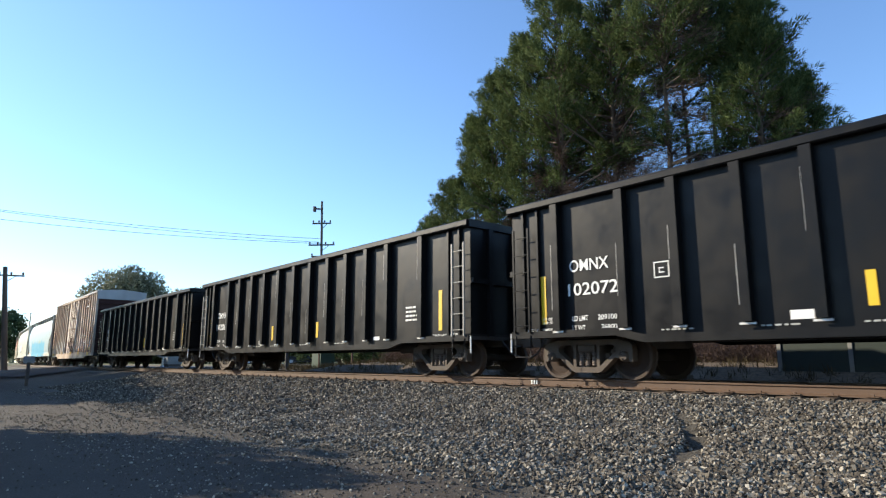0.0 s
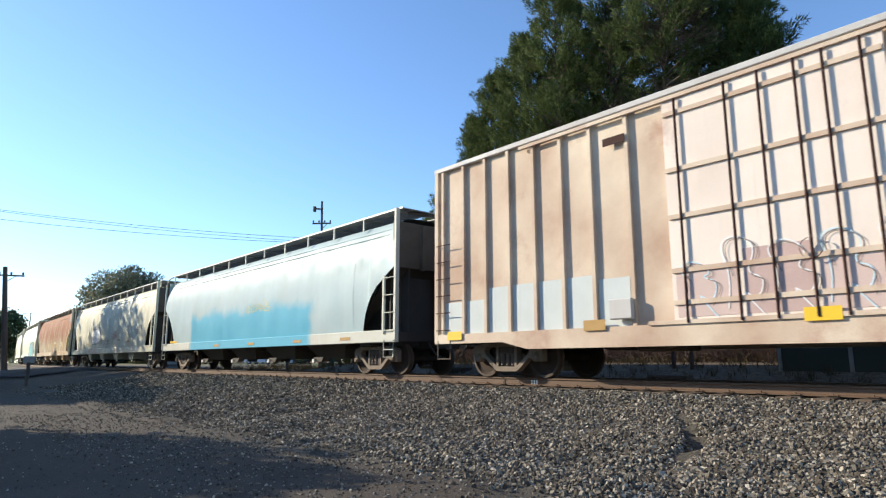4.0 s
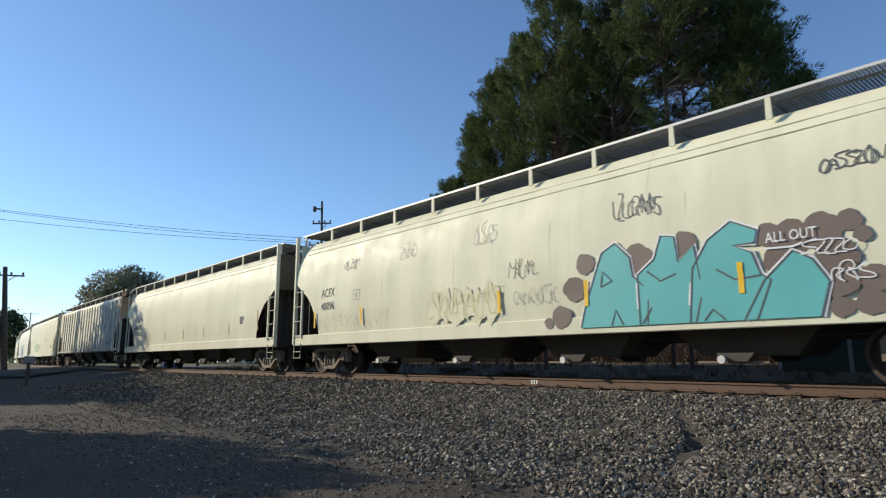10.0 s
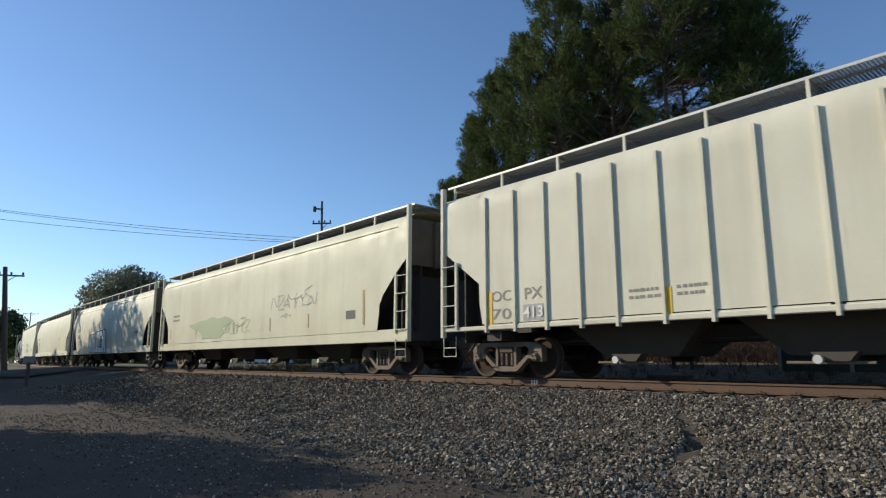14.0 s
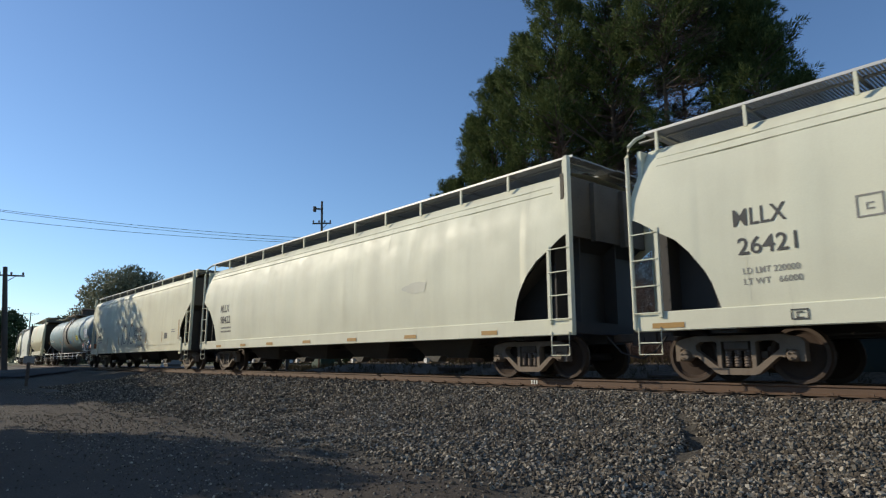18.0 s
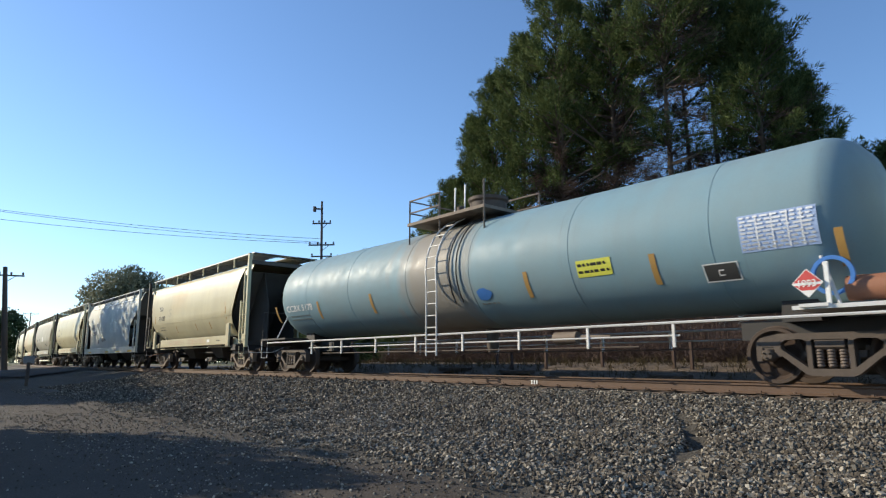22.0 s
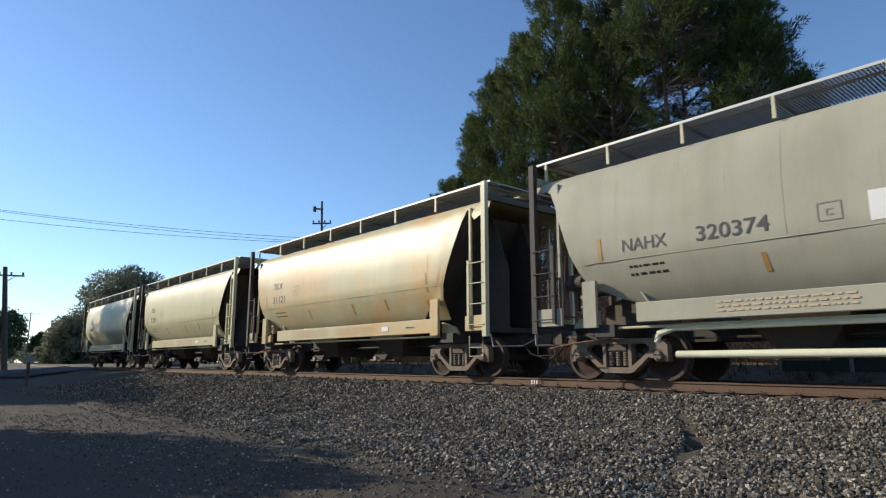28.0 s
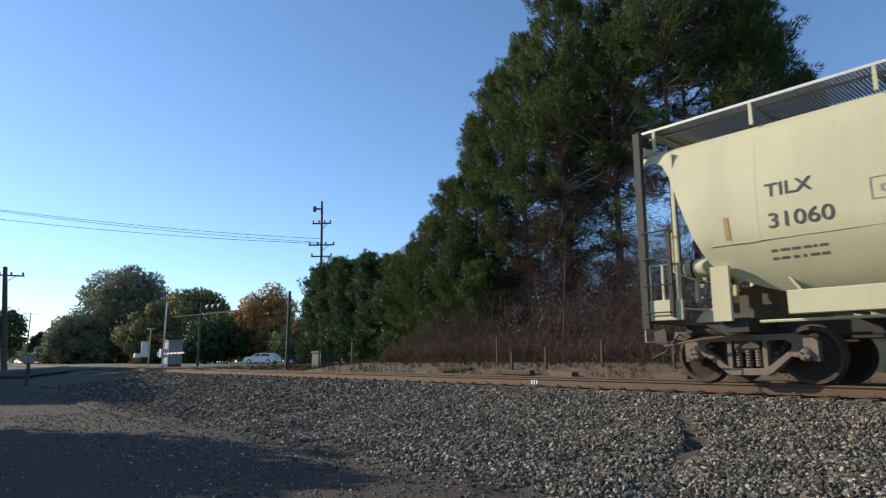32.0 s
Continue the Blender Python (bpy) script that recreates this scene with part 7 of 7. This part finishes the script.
# (x, y, height, radius, crown base, dead limbs, thin tiers below the crown)
for k, (x, y, h, rad, cb, dead, tiers) in enumerate((
        (-17.2, 14.5, 22.0, 3.5, 9.5, 110, 10), (-13.9, 14.0, 20.4, 2.9, 13.2, 80, 22), (-10.6, 15.8, 16.2, 1.9, 8.6, 60, 14), (-19.9, 13.6, 20.8, 3.5, 7.8, 130, 6), (-22.7, 14.0, 18.7, 3.2, 5.0, 120, 4),
        (-25.2, 14.2, 17.4, 3.2, 1.0, 0, 0), (-27.0, 14.4, 15.0, 2.9, 0.6, 0, 0), (-15.2, 18.5, 21.0, 3.0, 14.5, 70, 16), (-9.6, 17.6, 12.4, 2.0, 6.5, 30, 8), (-6.6, 18.5, 8.6, 2.0, 3.0, 10, 0),
        (-12.2, 19.5, 17.4, 2.0, 12.0, 60, 18), (-18.8, 17.0, 19.0, 2.4, 11.0, 100, 8), (-21.6, 16.6, 18.0, 2.6, 8.5, 110, 4), (-13.0, 16.8, 19.2, 2.0, 14.5, 60, 14))):
    conifer((x, y, lie(x, y) - 0.1), h, rad, cb, 40 + k, BARE if dead >= 30 else GREEN, dead=dead, strata=tiers)
for k, (x, y, h, rad) in enumerate(((-28.0, 13.2, 10.9, 2.3), (-29.6, 13.0, 8.9, 2.1), (-31.2, 13.0, 7.6, 2.0), (-26.2, 12.4, 7.0, 2.0), (-24.2, 12.0, 5.0, 1.7))):
    conifer((x, y, lie(x, y) - 0.1), h, rad, 0.3, 70 + k, "dark green conifer, branched to the ground", power=0.6, per=56)
for k, (x, y, h) in enumerate(((-33.0, 13.2, 7.0), (-34.6, 13.6, 7.4), (-36.2, 13.2, 7.3), (-37.8, 13.6, 7.9), (-39.4, 13.2, 7.5), (-41.0, 13.5, 8.0), (-42.8, 13.4, 7.7), (-44.6, 13.6, 7.6))):
    conifer((x, y, lie(x, y) - 0.1), h, 1.6, 0.2, 90 + k, "dark green evergreen in a tall clipped screen", mat="needles_hedge", sprays=5, per=44, power=0.5, needle=(0.24, 0.08), group="evergreen screen")

# brown undergrowth below the trees
r = np.random.RandomState(5)
n = 5000
pts = np.stack([r.uniform(-27, -5, n), 7.6 + 12.4 * r.uniform(0, 1, n) ** 1.4, np.zeros(n)], 1)
pts[:, 2] = [lie(a, b) + h for a, b, h in zip(pts[:, 0], pts[:, 1], r.uniform(0, 1, n) ** 1.5 * np.interp(pts[:, 1], [7.6, 9.0, 11, 13, 20], [0.3, 1.0, 3.0, 5.5, 5.5]))]
back = np.stack([r.uniform(-24, -6, 2200), r.uniform(15, 22, 2200), r.uniform(0.3, 5.5, 2200)], 1)
pts = np.concatenate([pts, back])
v = blades(pts, np.tile([0, -0.1, 0.8], (len(pts), 1)), 0.55, 0.02, 22, 0.8, r, 0.35)
tagged(new("undergrowth", leaf_mesh("undergrowth", v, M["dead"])), "tangled leafless brown brush under the conifers", "brush", kind="stuff")
pts = np.stack([r.uniform(-46, 4, 2600), r.uniform(4.0, 12.0, 2600), np.zeros(2600)], 1)
pts[:, 2] = [lie(a, b) for a, b in pts[:, :2]]
v = blades(pts, np.tile([0, 0, 1.0], (2600, 1)), 0.28, 0.02, 9, 0.5, r)
tagged(new("dry_grass", leaf_mesh("dry_grass", v, M["dry_grass"])), "dry grass tufts on the far verge", "grass", kind="stuff")
for k, (x, y, h) in enumerate(((-16.5, 9.0, 6.5), (-10.2, 9.5, 5.0), (-7.4, 8.6, 5.5))):
    b = limbs(B(), h, 0.05, (0.3 - 0.5 * (k % 2), 0.2), [((0, 0, h * q), (math.cos(7 * q) * 0.8, math.sin(7 * q) * 0.8, h * q + 0.7), 0.03) for q in (0.35, 0.45, 0.55, 0.65, 0.75, 0.85)])
    solid("sapling", b, M["dead"], "thin pale leafless sapling in the brush", "sapling", at=(x, y, lie(x, y)))

# distance: broadleaf trees past the crossing
broadleaf((-158, 27.5, 0), 24.0, 12.0, 1, "large round green-grey tree past the crossing", "leaf_green", 0.5, 24000, base=-0.15, lobes=30, group="trees past the crossing")
broadleaf((-128, 33.0, 0), 18.0, 7.6, 2, "round olive tree past the crossing", "leaf_olive", 0.45, 15000, base=-0.15, lobes=24, group="trees past the crossing")
broadleaf((-108, 19.5, 0), 11.0, 5.0, 3, "yellow-green tree by the crossing", "leaf_olive", 0.38, 10000, base=-0.25, group="trees past the crossing")
broadleaf((-150, 16.5, 0), 11.5, 6.0, 4, "low green tree past the crossing", "leaf_green", 0.45, 12000, base=-0.2, lobes=22, group="trees past the crossing")
broadleaf((-200, 24.0, 0), 11.0, 7.5, 5, "distant low green tree past the bend", "leaf_green", 0.8, 3000, base=-0.25, group="trees past the crossing")
broadleaf((-278, 16.8, 0), 21.0, 8.6, 6, "grey-green tree beyond the bend", "needles_hedge", 0.9, 4200, base=0.03, group="trees past the crossing")
broadleaf((-276, 29.0, 0), 12.0, 4.4, 7, "grey-green tree beyond the bend", "needles_hedge", 0.7, 3000, base=0.03, group="trees past the crossing")
broadleaf((-275, 33.5, 0), 8.0, 4.0, 16, "grey-green tree beyond the bend", "needles_hedge", 0.7, 2600, base=0.03, group="trees past the crossing")
broadleaf((-96, 33.0, 0), 12.6, 5.4, 8, "orange autumn tree beyond the parked cars", "leaf_orange", 0.36, 9000, base=0.12)
broadleaf((-72, 30.0, 0), 8.2, 3.6, 9, "rust-red autumn tree beside the evergreen screen", "leaf_rust", 0.32, 6500, base=0.08)
broadleaf((-110, 38.0, 0), 9.0, 6.0, 12, "rust-brown autumn tree behind the shrubs", "leaf_rust", 0.55, 3600, base=0.05)
broadleaf((-82, 33.0, 0), 6.0, 5.0, 13, "dark shrubs behind the parked cars", "needles_hedge", 0.45, 4200, base=0.02)
broadleaf((-98, 26.0, 0), 7.5, 5.5, 14, "dark shrubs behind the crossing", "needles_hedge", 0.5, 4200, base=0.02)
# distant woods
r = np.random.RandomState(9)
n = 9000
a = r.uniform(-0.08, 1.9, n)
d = r.uniform(300, 420, n)
pts = np.stack([-d * np.cos(a), -11.67 + d * np.sin(a), np.abs(r.normal(0, 1, n)) * 3.2 + r.uniform(0, 4, n)], 1)
v = blades(pts, np.tile([0, 0, 0.4], (n, 1)), 3.0, 2.2, 2, 0.9, r)
tagged(new("far_woods", leaf_mesh("far_woods", v, M["leaf_green"])), "low line of distant woods", "woods", kind="stuff")

# trees behind the camera and beside the road: their shade falls on the lot and on the passing cars
for k, (x, y, h, rad) in enumerate(((-59.0, -12.3, 14.0, 4.6), (-67.5, -12.8, 13.5, 4.2), (-34.5, -13.0, 7.2, 2.8), (-39.5, -12.2, 7.2, 2.8), (-44.0, -11.0, 7.0, 2.6), (-49.5, -10.4, 7.2, 2.8), (-25.0, -16.4, 5.6, 2.8), (-20.5, -16.0, 7.1, 3.1), (-16.0, -16.4, 6.6, 2.9), (-12.2, -16.2, 5.4, 2.7), (-14.5, -13.4, 4.5, 1.9), (-17.6, -13.7, 5.0, 2.0))):
    broadleaf((x, y, lie(x, y) - 0.05), h, rad, 20 + k, "shade tree beside the dirt lot", "leaf_olive", 0.34, 5200 if k < 6 else 900 if k < 7 else 1000, base=0.12, group="shade trees")
broadleaf((-70.0, -4.9, lie(-70, -4.9) - 0.05), 5.6, 1.3, 31, "dark shrub beside the utility pole", "needles_hedge", 0.3, 3000, base=0.02)


# ---- poles and wires ----
def utility_pole(at, height, arms, label, lean=(0, 0), spin=0.0, r0=0.16):
    p = thing("utility_pole", label, "utility pole", "", at)
    top = (lean[0], lean[1], height)
    part("pole", B().bar((0, 0, -0.6), top, r0 * 2, n=10, taper=0.62), M["wood_pole"], p)
    for z, w, pins in arms:
        x, y = lean[0] * z / height, lean[1] * z / height
        dx, dy = math.cos(spin), math.sin(spin)
        arm = part("crossarm", B().bar((x - dx * w, y - dy * w, z), (x + dx * w, y + dy * w, z), 0.12), M["wood_pole"], p)
        for q in np.linspace(-0.92, 0.92, pins):
            part("insulator", B().lathe([(z + 0.06, 0.02), (z + 0.12, 0.08), (z + 0.26, 0.08), (z + 0.30, 0.03), (z + 0.31, 0.001)], "z", 8, (x + dx * w * q, y + dy * w * q, 0)), M["wood_pole"], arm)
        part("brace", B().bar((x, y, z - 0.6), (x + dx * w * 0.55, y + dy * w * 0.55, z - 0.05), 0.04), M["wood_pole"], p)
    return p


p = utility_pole((-50.85, 17.5, 0), 15.5, [(13.3, 0.9, 4), (11.2, 1.25, 4), (10.1, 1.0, 3)], "tall leaning utility pole with crossarms and wires", (-0.9, 0.1), 0.75)
part("top_fixture", B().bar((-0.9, 0.1, 14.7), (-1.4, -0.3, 14.8), 0.14).lathe([(14.5, 0.16), (15.0, 0.16)], "z", 8, (-1.45, -0.35, 0)), M["wood_pole"], p)
utility_pole((-42.3, 22.0, 0), 11.4, [(11.0, 0.7, 2)], "utility pole behind the evergreen screen", (0.1, 0), 0.4)
utility_pole((-61.7, -4.85, -0.75), 8.75, [(8.05, 1.35, 4)], "dark utility pole with one crossarm beside the line", (0, -0.85), 1.2, 0.26)
utility_pole((-218, 17.0, 0), 14.7, [(14.2, 2.0, 3)], "distant utility pole beside the bend", (0, 0), 1.3, 0.2)
utility_pole((-170, 30.0, 0), 24.0, [], "distant thin mast above the trees", (0, 0), 0, 0.12)


def wire(a, b, sag, label):
    a, b = Vector(a), Vector(b)
    pts = [tuple(a.lerp(b, k / 14) - Vector((0, 0, sag * 4 * (k / 14) * (1 - k / 14)))) for k in range(15)]
    solid("overhead_wire", B().path(pts, 0.035, 4), M["wire"], label, "wire", group="overhead wires")


for k, (z, ze) in enumerate(((11.45, 15.2), (11.2, 14.0), (11.5, 14.9))):
    wire((-51.45 + 0.6 * k, 17.7 - 0.5 * k, z), (-72.0 + 0.8 * k, -22.0 - 0.5 * k, ze), 0.8, "thin overhead wire across the track")

# ---- crossing ----
road = B().grid([[(x, y, lie(x, y) + 0.02) for y in np.arange(-40, 60, 1.0)] for x in (-59.4, -57, -54.5, -52, -49.6)])
solid("road", road, M["asphalt"], "asphalt road over the grade crossing", kind="structure")


def crossing_signal(at, arm, label):
    s = thing("crossing_signal", label, "crossing signal", "crossing signals", at)
    part("mast", B().lathe([(0, 0.16), (0.15, 0.16), (0.2, 0.07), (5.3, 0.06), (5.35, 0.001)], "z", 12), M["signal_box"], s)
    for y in (-0.4, 0.4):
        part("flasher", B().lathe([(-0.12, 0.3), (-0.1, 0.3), (-0.08, 0.1), (0.2, 0.12), (0.2, 0.001)], "x", 14, (0, y, 2.55)), M["ink"], s)
        part("lens", B().lathe([(0.21, 0.001), (0.21, 0.1)], "x", 12, (0, y, 2.55)), M["placard_red"], s)
    part("mechanism", B().box(-0.25, 0.25, -0.25, 0.25, 0.8, 1.5, 0.03), M["signal_box"], s)
    if arm:
        a = part("gate_arm", B().bar((0.2, 0, 1.1), (5.6, -0.2, 1.15), 0.1, 0.12), M["white"], s, "lowered striped gate arm")
        for k in range(5):
            part("stripe", B().bar((0.8 + k, -0.03 - 0.035 * k, 1.1), (1.2 + k, -0.04 - 0.035 * k, 1.1), 0.108, 0.13), M["placard_red"], a)
        part("counterweight", B().box(-1.2, -0.8, -0.12, 0.12, 0.9, 1.3), M["signal_box"], a)
    return s


crossing_signal((-54.6, 5.0, -0.1), True, "crossing signal mast with a lowered gate")
c = thing("signal_cantilever", "cantilever arm with signal lamps over the road", "signal bridge", "", (-52.2, 7.0, 0))
part("mast", B().lathe([(0, 0.11), (5.2, 0.08), (5.25, 0.001)], "z", 12), M["wood_pole"], c)
part("arm", B().bar((0, 0, 4.2), (6.0, 1.5, 4.3), 0.12).bar((-4.0, -1.0, 4.15), (0, 0, 4.2), 0.08), M["wood_pole"], c)
for k in range(3):
    part("lamp_head", B().lathe([(-0.2, 0.25), (0.25, 0.25), (0.3, 0.001)], "x", 10, (0.9 + 0.75 * k, 0.3 + 0.18 * k, 4.75)), M["ink"], c)
cab = thing("signal_cabinet", "dull grey signal cabinet beside the crossing", "cabinet", "", (-58.4, 7.0, -0.05))
part("body", B().box(-0.6, 0.6, -0.6, 0.6, 0.2, 2.2, 0.03), M["cabinet"], cab)
part("roof", B().box(-0.68, 0.68, -0.68, 0.68, 2.2, 2.3, 0.02), M["cabinet"], cab)
part("plinth", B().box(-0.56, 0.56, -0.56, 0.56, -0.2, 0.2), M["wood_pole"], cab)
part("door", B().box(-0.45, 0.45, -0.63, -0.605, 0.35, 2.05), M["cabinet"], cab)
s2 = thing("crossing_sign", "white crossing sign on a post", "sign", "", (-56.7, 4.5, -0.15))
part("post", B().lathe([(0, 0.05), (3.3, 0.05), (3.3, 0.001)], "z", 8), M["tan_clean"], s2)
part("panel", B().box(-0.03, 0.03, -0.65, -0.1, 0.9, 2.2), M["white"], s2)
part("cap", B().box(-0.06, 0.06, -0.3, 0.3, 3.2, 3.3), M["tan_clean"], s2)
part("counterweight", B().box(-0.2, 0.2, -1.15, -0.7, 0.85, 1.2, 0.03), M["white"], s2)
s3 = thing("marker_post", "short dark post with a small pale sign", "sign", "", (-38.2, -6.5, lie(-38.2, -6.5)))
part("post", B().box(-0.07, 0.07, -0.07, 0.07, -0.3, 1.2, 0.01), M["wood_pole"], s3)
part("panel", B().box(-0.02, 0.04, -0.24, 0.24, 1.15, 1.5, 0.02), M["cabinet"], s3)

# far verge
solid("post", B().lathe([(-0.4, 0.12), (4.9, 0.09), (4.92, 0.001)], "z", 10), M["ink"], "black round post beside the verge", "post", at=(-36.7, 7.0, -0.1))
bx = thing("utility_box", "green enamel utility box on the verge", "utility box", "", (-35.7, 9.0, -0.05))
part("body", B().box(-0.55, 0.55, -0.5, 0.5, 0, 0.95, 0.05), M["green_box"], bx)
part("lid", B().box(-0.6, 0.6, -0.55, 0.55, 0.95, 1.07, 0.04), M["green_box"], bx)
sh = thing("equipment_shed", "low dark green metal equipment shed past the track", "shed", "", (-6.67, 5.2, -0.15))
part("wall", B().box(0, 9.0, 0, 3.0, 0, 1.46), M["grey_shed"], sh)
part("roof", B().box(-0.1, 9.1, -0.15, 3.1, 1.46, 1.58, 0.02), M["grey_shed"], sh)
for x in (0.02, 1.6, 3.2, 4.8):
    part("corner_trim", B().box(x, x + 0.09, -0.03, 0.0, 0, 1.46), M["board"], sh)
part("rail_strip", B().box(0.1, 9.0, -0.02, 0.0, 1.0, 1.06), M["ink"], sh)
for k, (x, y, h) in enumerate(((-14.2, 5.2, 0.9), (-12.2, 5.6, 1.0), (-17.3, 6.0, 1.3), (-9.6, 5.4, 1.1), (-9.0, 5.3, 1.0), (-15.6, 5.0, 0.8), (-28.4, 6.5, 1.6), (-33.6, 7.5, 1.4))):
    solid("stake", B().box(-0.04, 0.04, -0.04, 0.04, -0.2, h * 0.8, 0.008), M["dead"], "weathered stake in the far verge", "stake", group="stakes on the far verge", at=(x, y, lie(x, y)))
for k, (x, y) in enumerate(((-15.0, 4.6), (-12.9, 4.5), (-9.2, 4.4), (-18.4, 4.8), (-6.5, 4.2))):
    b = B().box(-0.7, 0.7, -0.12, 0.12, 0, 0.16, 0.02)
    ob = solid("old_tie", b, M["tie"], "discarded wooden tie lying on the verge", "railway tie", group="discarded ties", at=(x, y, lie(x, y)))
    ob.rotation_euler = (0, 0, 0.4 * math.sin(5 * k))


# ---- parked cars ----
def parked(at, spin, paint_mat, label, tall):
    c = thing("parked_car", label, "car", "parked cars", at)
    c.rotation_euler = (0, 0, spin)
    h = 1.62 if tall else 1.45
    side = [(-2.25, 0.35), (-2.2, 0.75), (-1.95, 0.92), (-1.0, 1.0), (-0.35, h - 0.06), (0.3, h), (1.4, h - 0.03), (2.05, 1.05), (2.25, 0.9), (2.28, 0.4), (2.1, 0.28), (-2.1, 0.28)]
    part("body", B().slab(side, -0.86, 0.86), paint_mat, c)
    for s in (-1, 1):
        part("side_window", B().slab([(-0.8, 1.02), (-0.3, h - 0.12), (0.25, h - 0.07), (0.25, 1.02)], *sorted((s * 0.862, s * 0.87))), M["glass_dark"], c)
        part("side_window", B().slab([(0.33, 1.02), (0.33, h - 0.07), (1.35, h - 0.1), (1.85, 1.04)], *sorted((s * 0.862, s * 0.87))), M["glass_dark"], c)
        for x in (-1.4, 1.4):
            w = part("wheel", B().lathe([(s * 0.70, 0.33), (s * 0.88, 0.33), (s * 0.89, 0.29), (s * 0.89, 0.2)], "y", 18, (x, 0, 0.33)), M["ink"], c)
            part("hub", B().lathe([(s * 0.885, 0.21), (s * 0.895, 0.1), (s * 0.895, 0.001)], "y", 14, (x, 0, 0.33)), M["signal_box"], w)
        part("headlight", B().box(-2.23, -2.12, *sorted((s * 0.8, s * 0.5)), 0.66, 0.8), M["signal_box"], c)
        part("mirror", B().box(-0.75, -0.6, *sorted((s * 0.86, s * 1.0)), 1.0, 1.13, 0.02), paint_mat, c)
    part("windscreen", B().put([(-0.97, -0.74, 1.03), (-0.97, 0.74, 1.03), (-0.42, 0.66, h - 0.08), (-0.42, -0.66, h - 0.08)], [(0, 1, 2, 3)]), M["glass_dark"], c)
    part("bumper", B().box(-2.3, -2.2, -0.8, 0.8, 0.32, 0.5, 0.02), M["ink"], c)
    return c


M["car_white"] = plain("white_car_paint", (0.75, 0.76, 0.78), 0.2, 0, 0.05)
M["car_black"] = plain("black_car_paint", (0.02, 0.022, 0.025), 0.2, 0, 0.05)
parked((-78.0, 24.5, 0.06), 0.55, M["car_white"], "white hatchback parked beyond the crossing", False)
parked((-70.5, 26.5, 0.08), 0.9, M["car_black"], "black sport utility vehicle parked beyond the crossing", True)
lot = B().grid([[(x, y, lie(x, y) + 0.03) for y in (21.5, 24, 27, 30)] for x in np.arange(-95, -58, 4)])
solid("parking_lot", lot, M["asphalt"], "worn asphalt parking strip", kind="structure")


# ---- movement ----
def rolled(t):
    """How far the slowing train has rolled."""
    return 13.24861 * t - 0.0308064 * t * t


def motions():
    for car, start, centres in CARS:
        rows = []
        for k in range(33):
            c = start + rolled(k)
            a, b = c + centres, c - centres
            ya, yb = track_y(a), track_y(b)
            rows.append((k, pose(c, (ya + yb) / 2, 0, 0, 0, math.degrees(math.atan2(ya - yb, a - b)))))
        walk(car, rows)
    # every wheel has rolled the same way, so all share the first one's keys
    turns = [(k / FPS, pose(0, 0, 0, 0, math.degrees(rolled(k / FPS) / WHEEL_R), 0)) for k in range(32 * FPS + 1)]
    walk(WHEELS[0], turns)
    keys = WHEELS[0].animation_data
    for w in WHEELS[1:]:
        w.rotation_mode = "QUATERNION"
        w.animation_data_create()
        w.animation_data.action = keys.action
        w.animation_data.action_slot = keys.action_slot


motions()
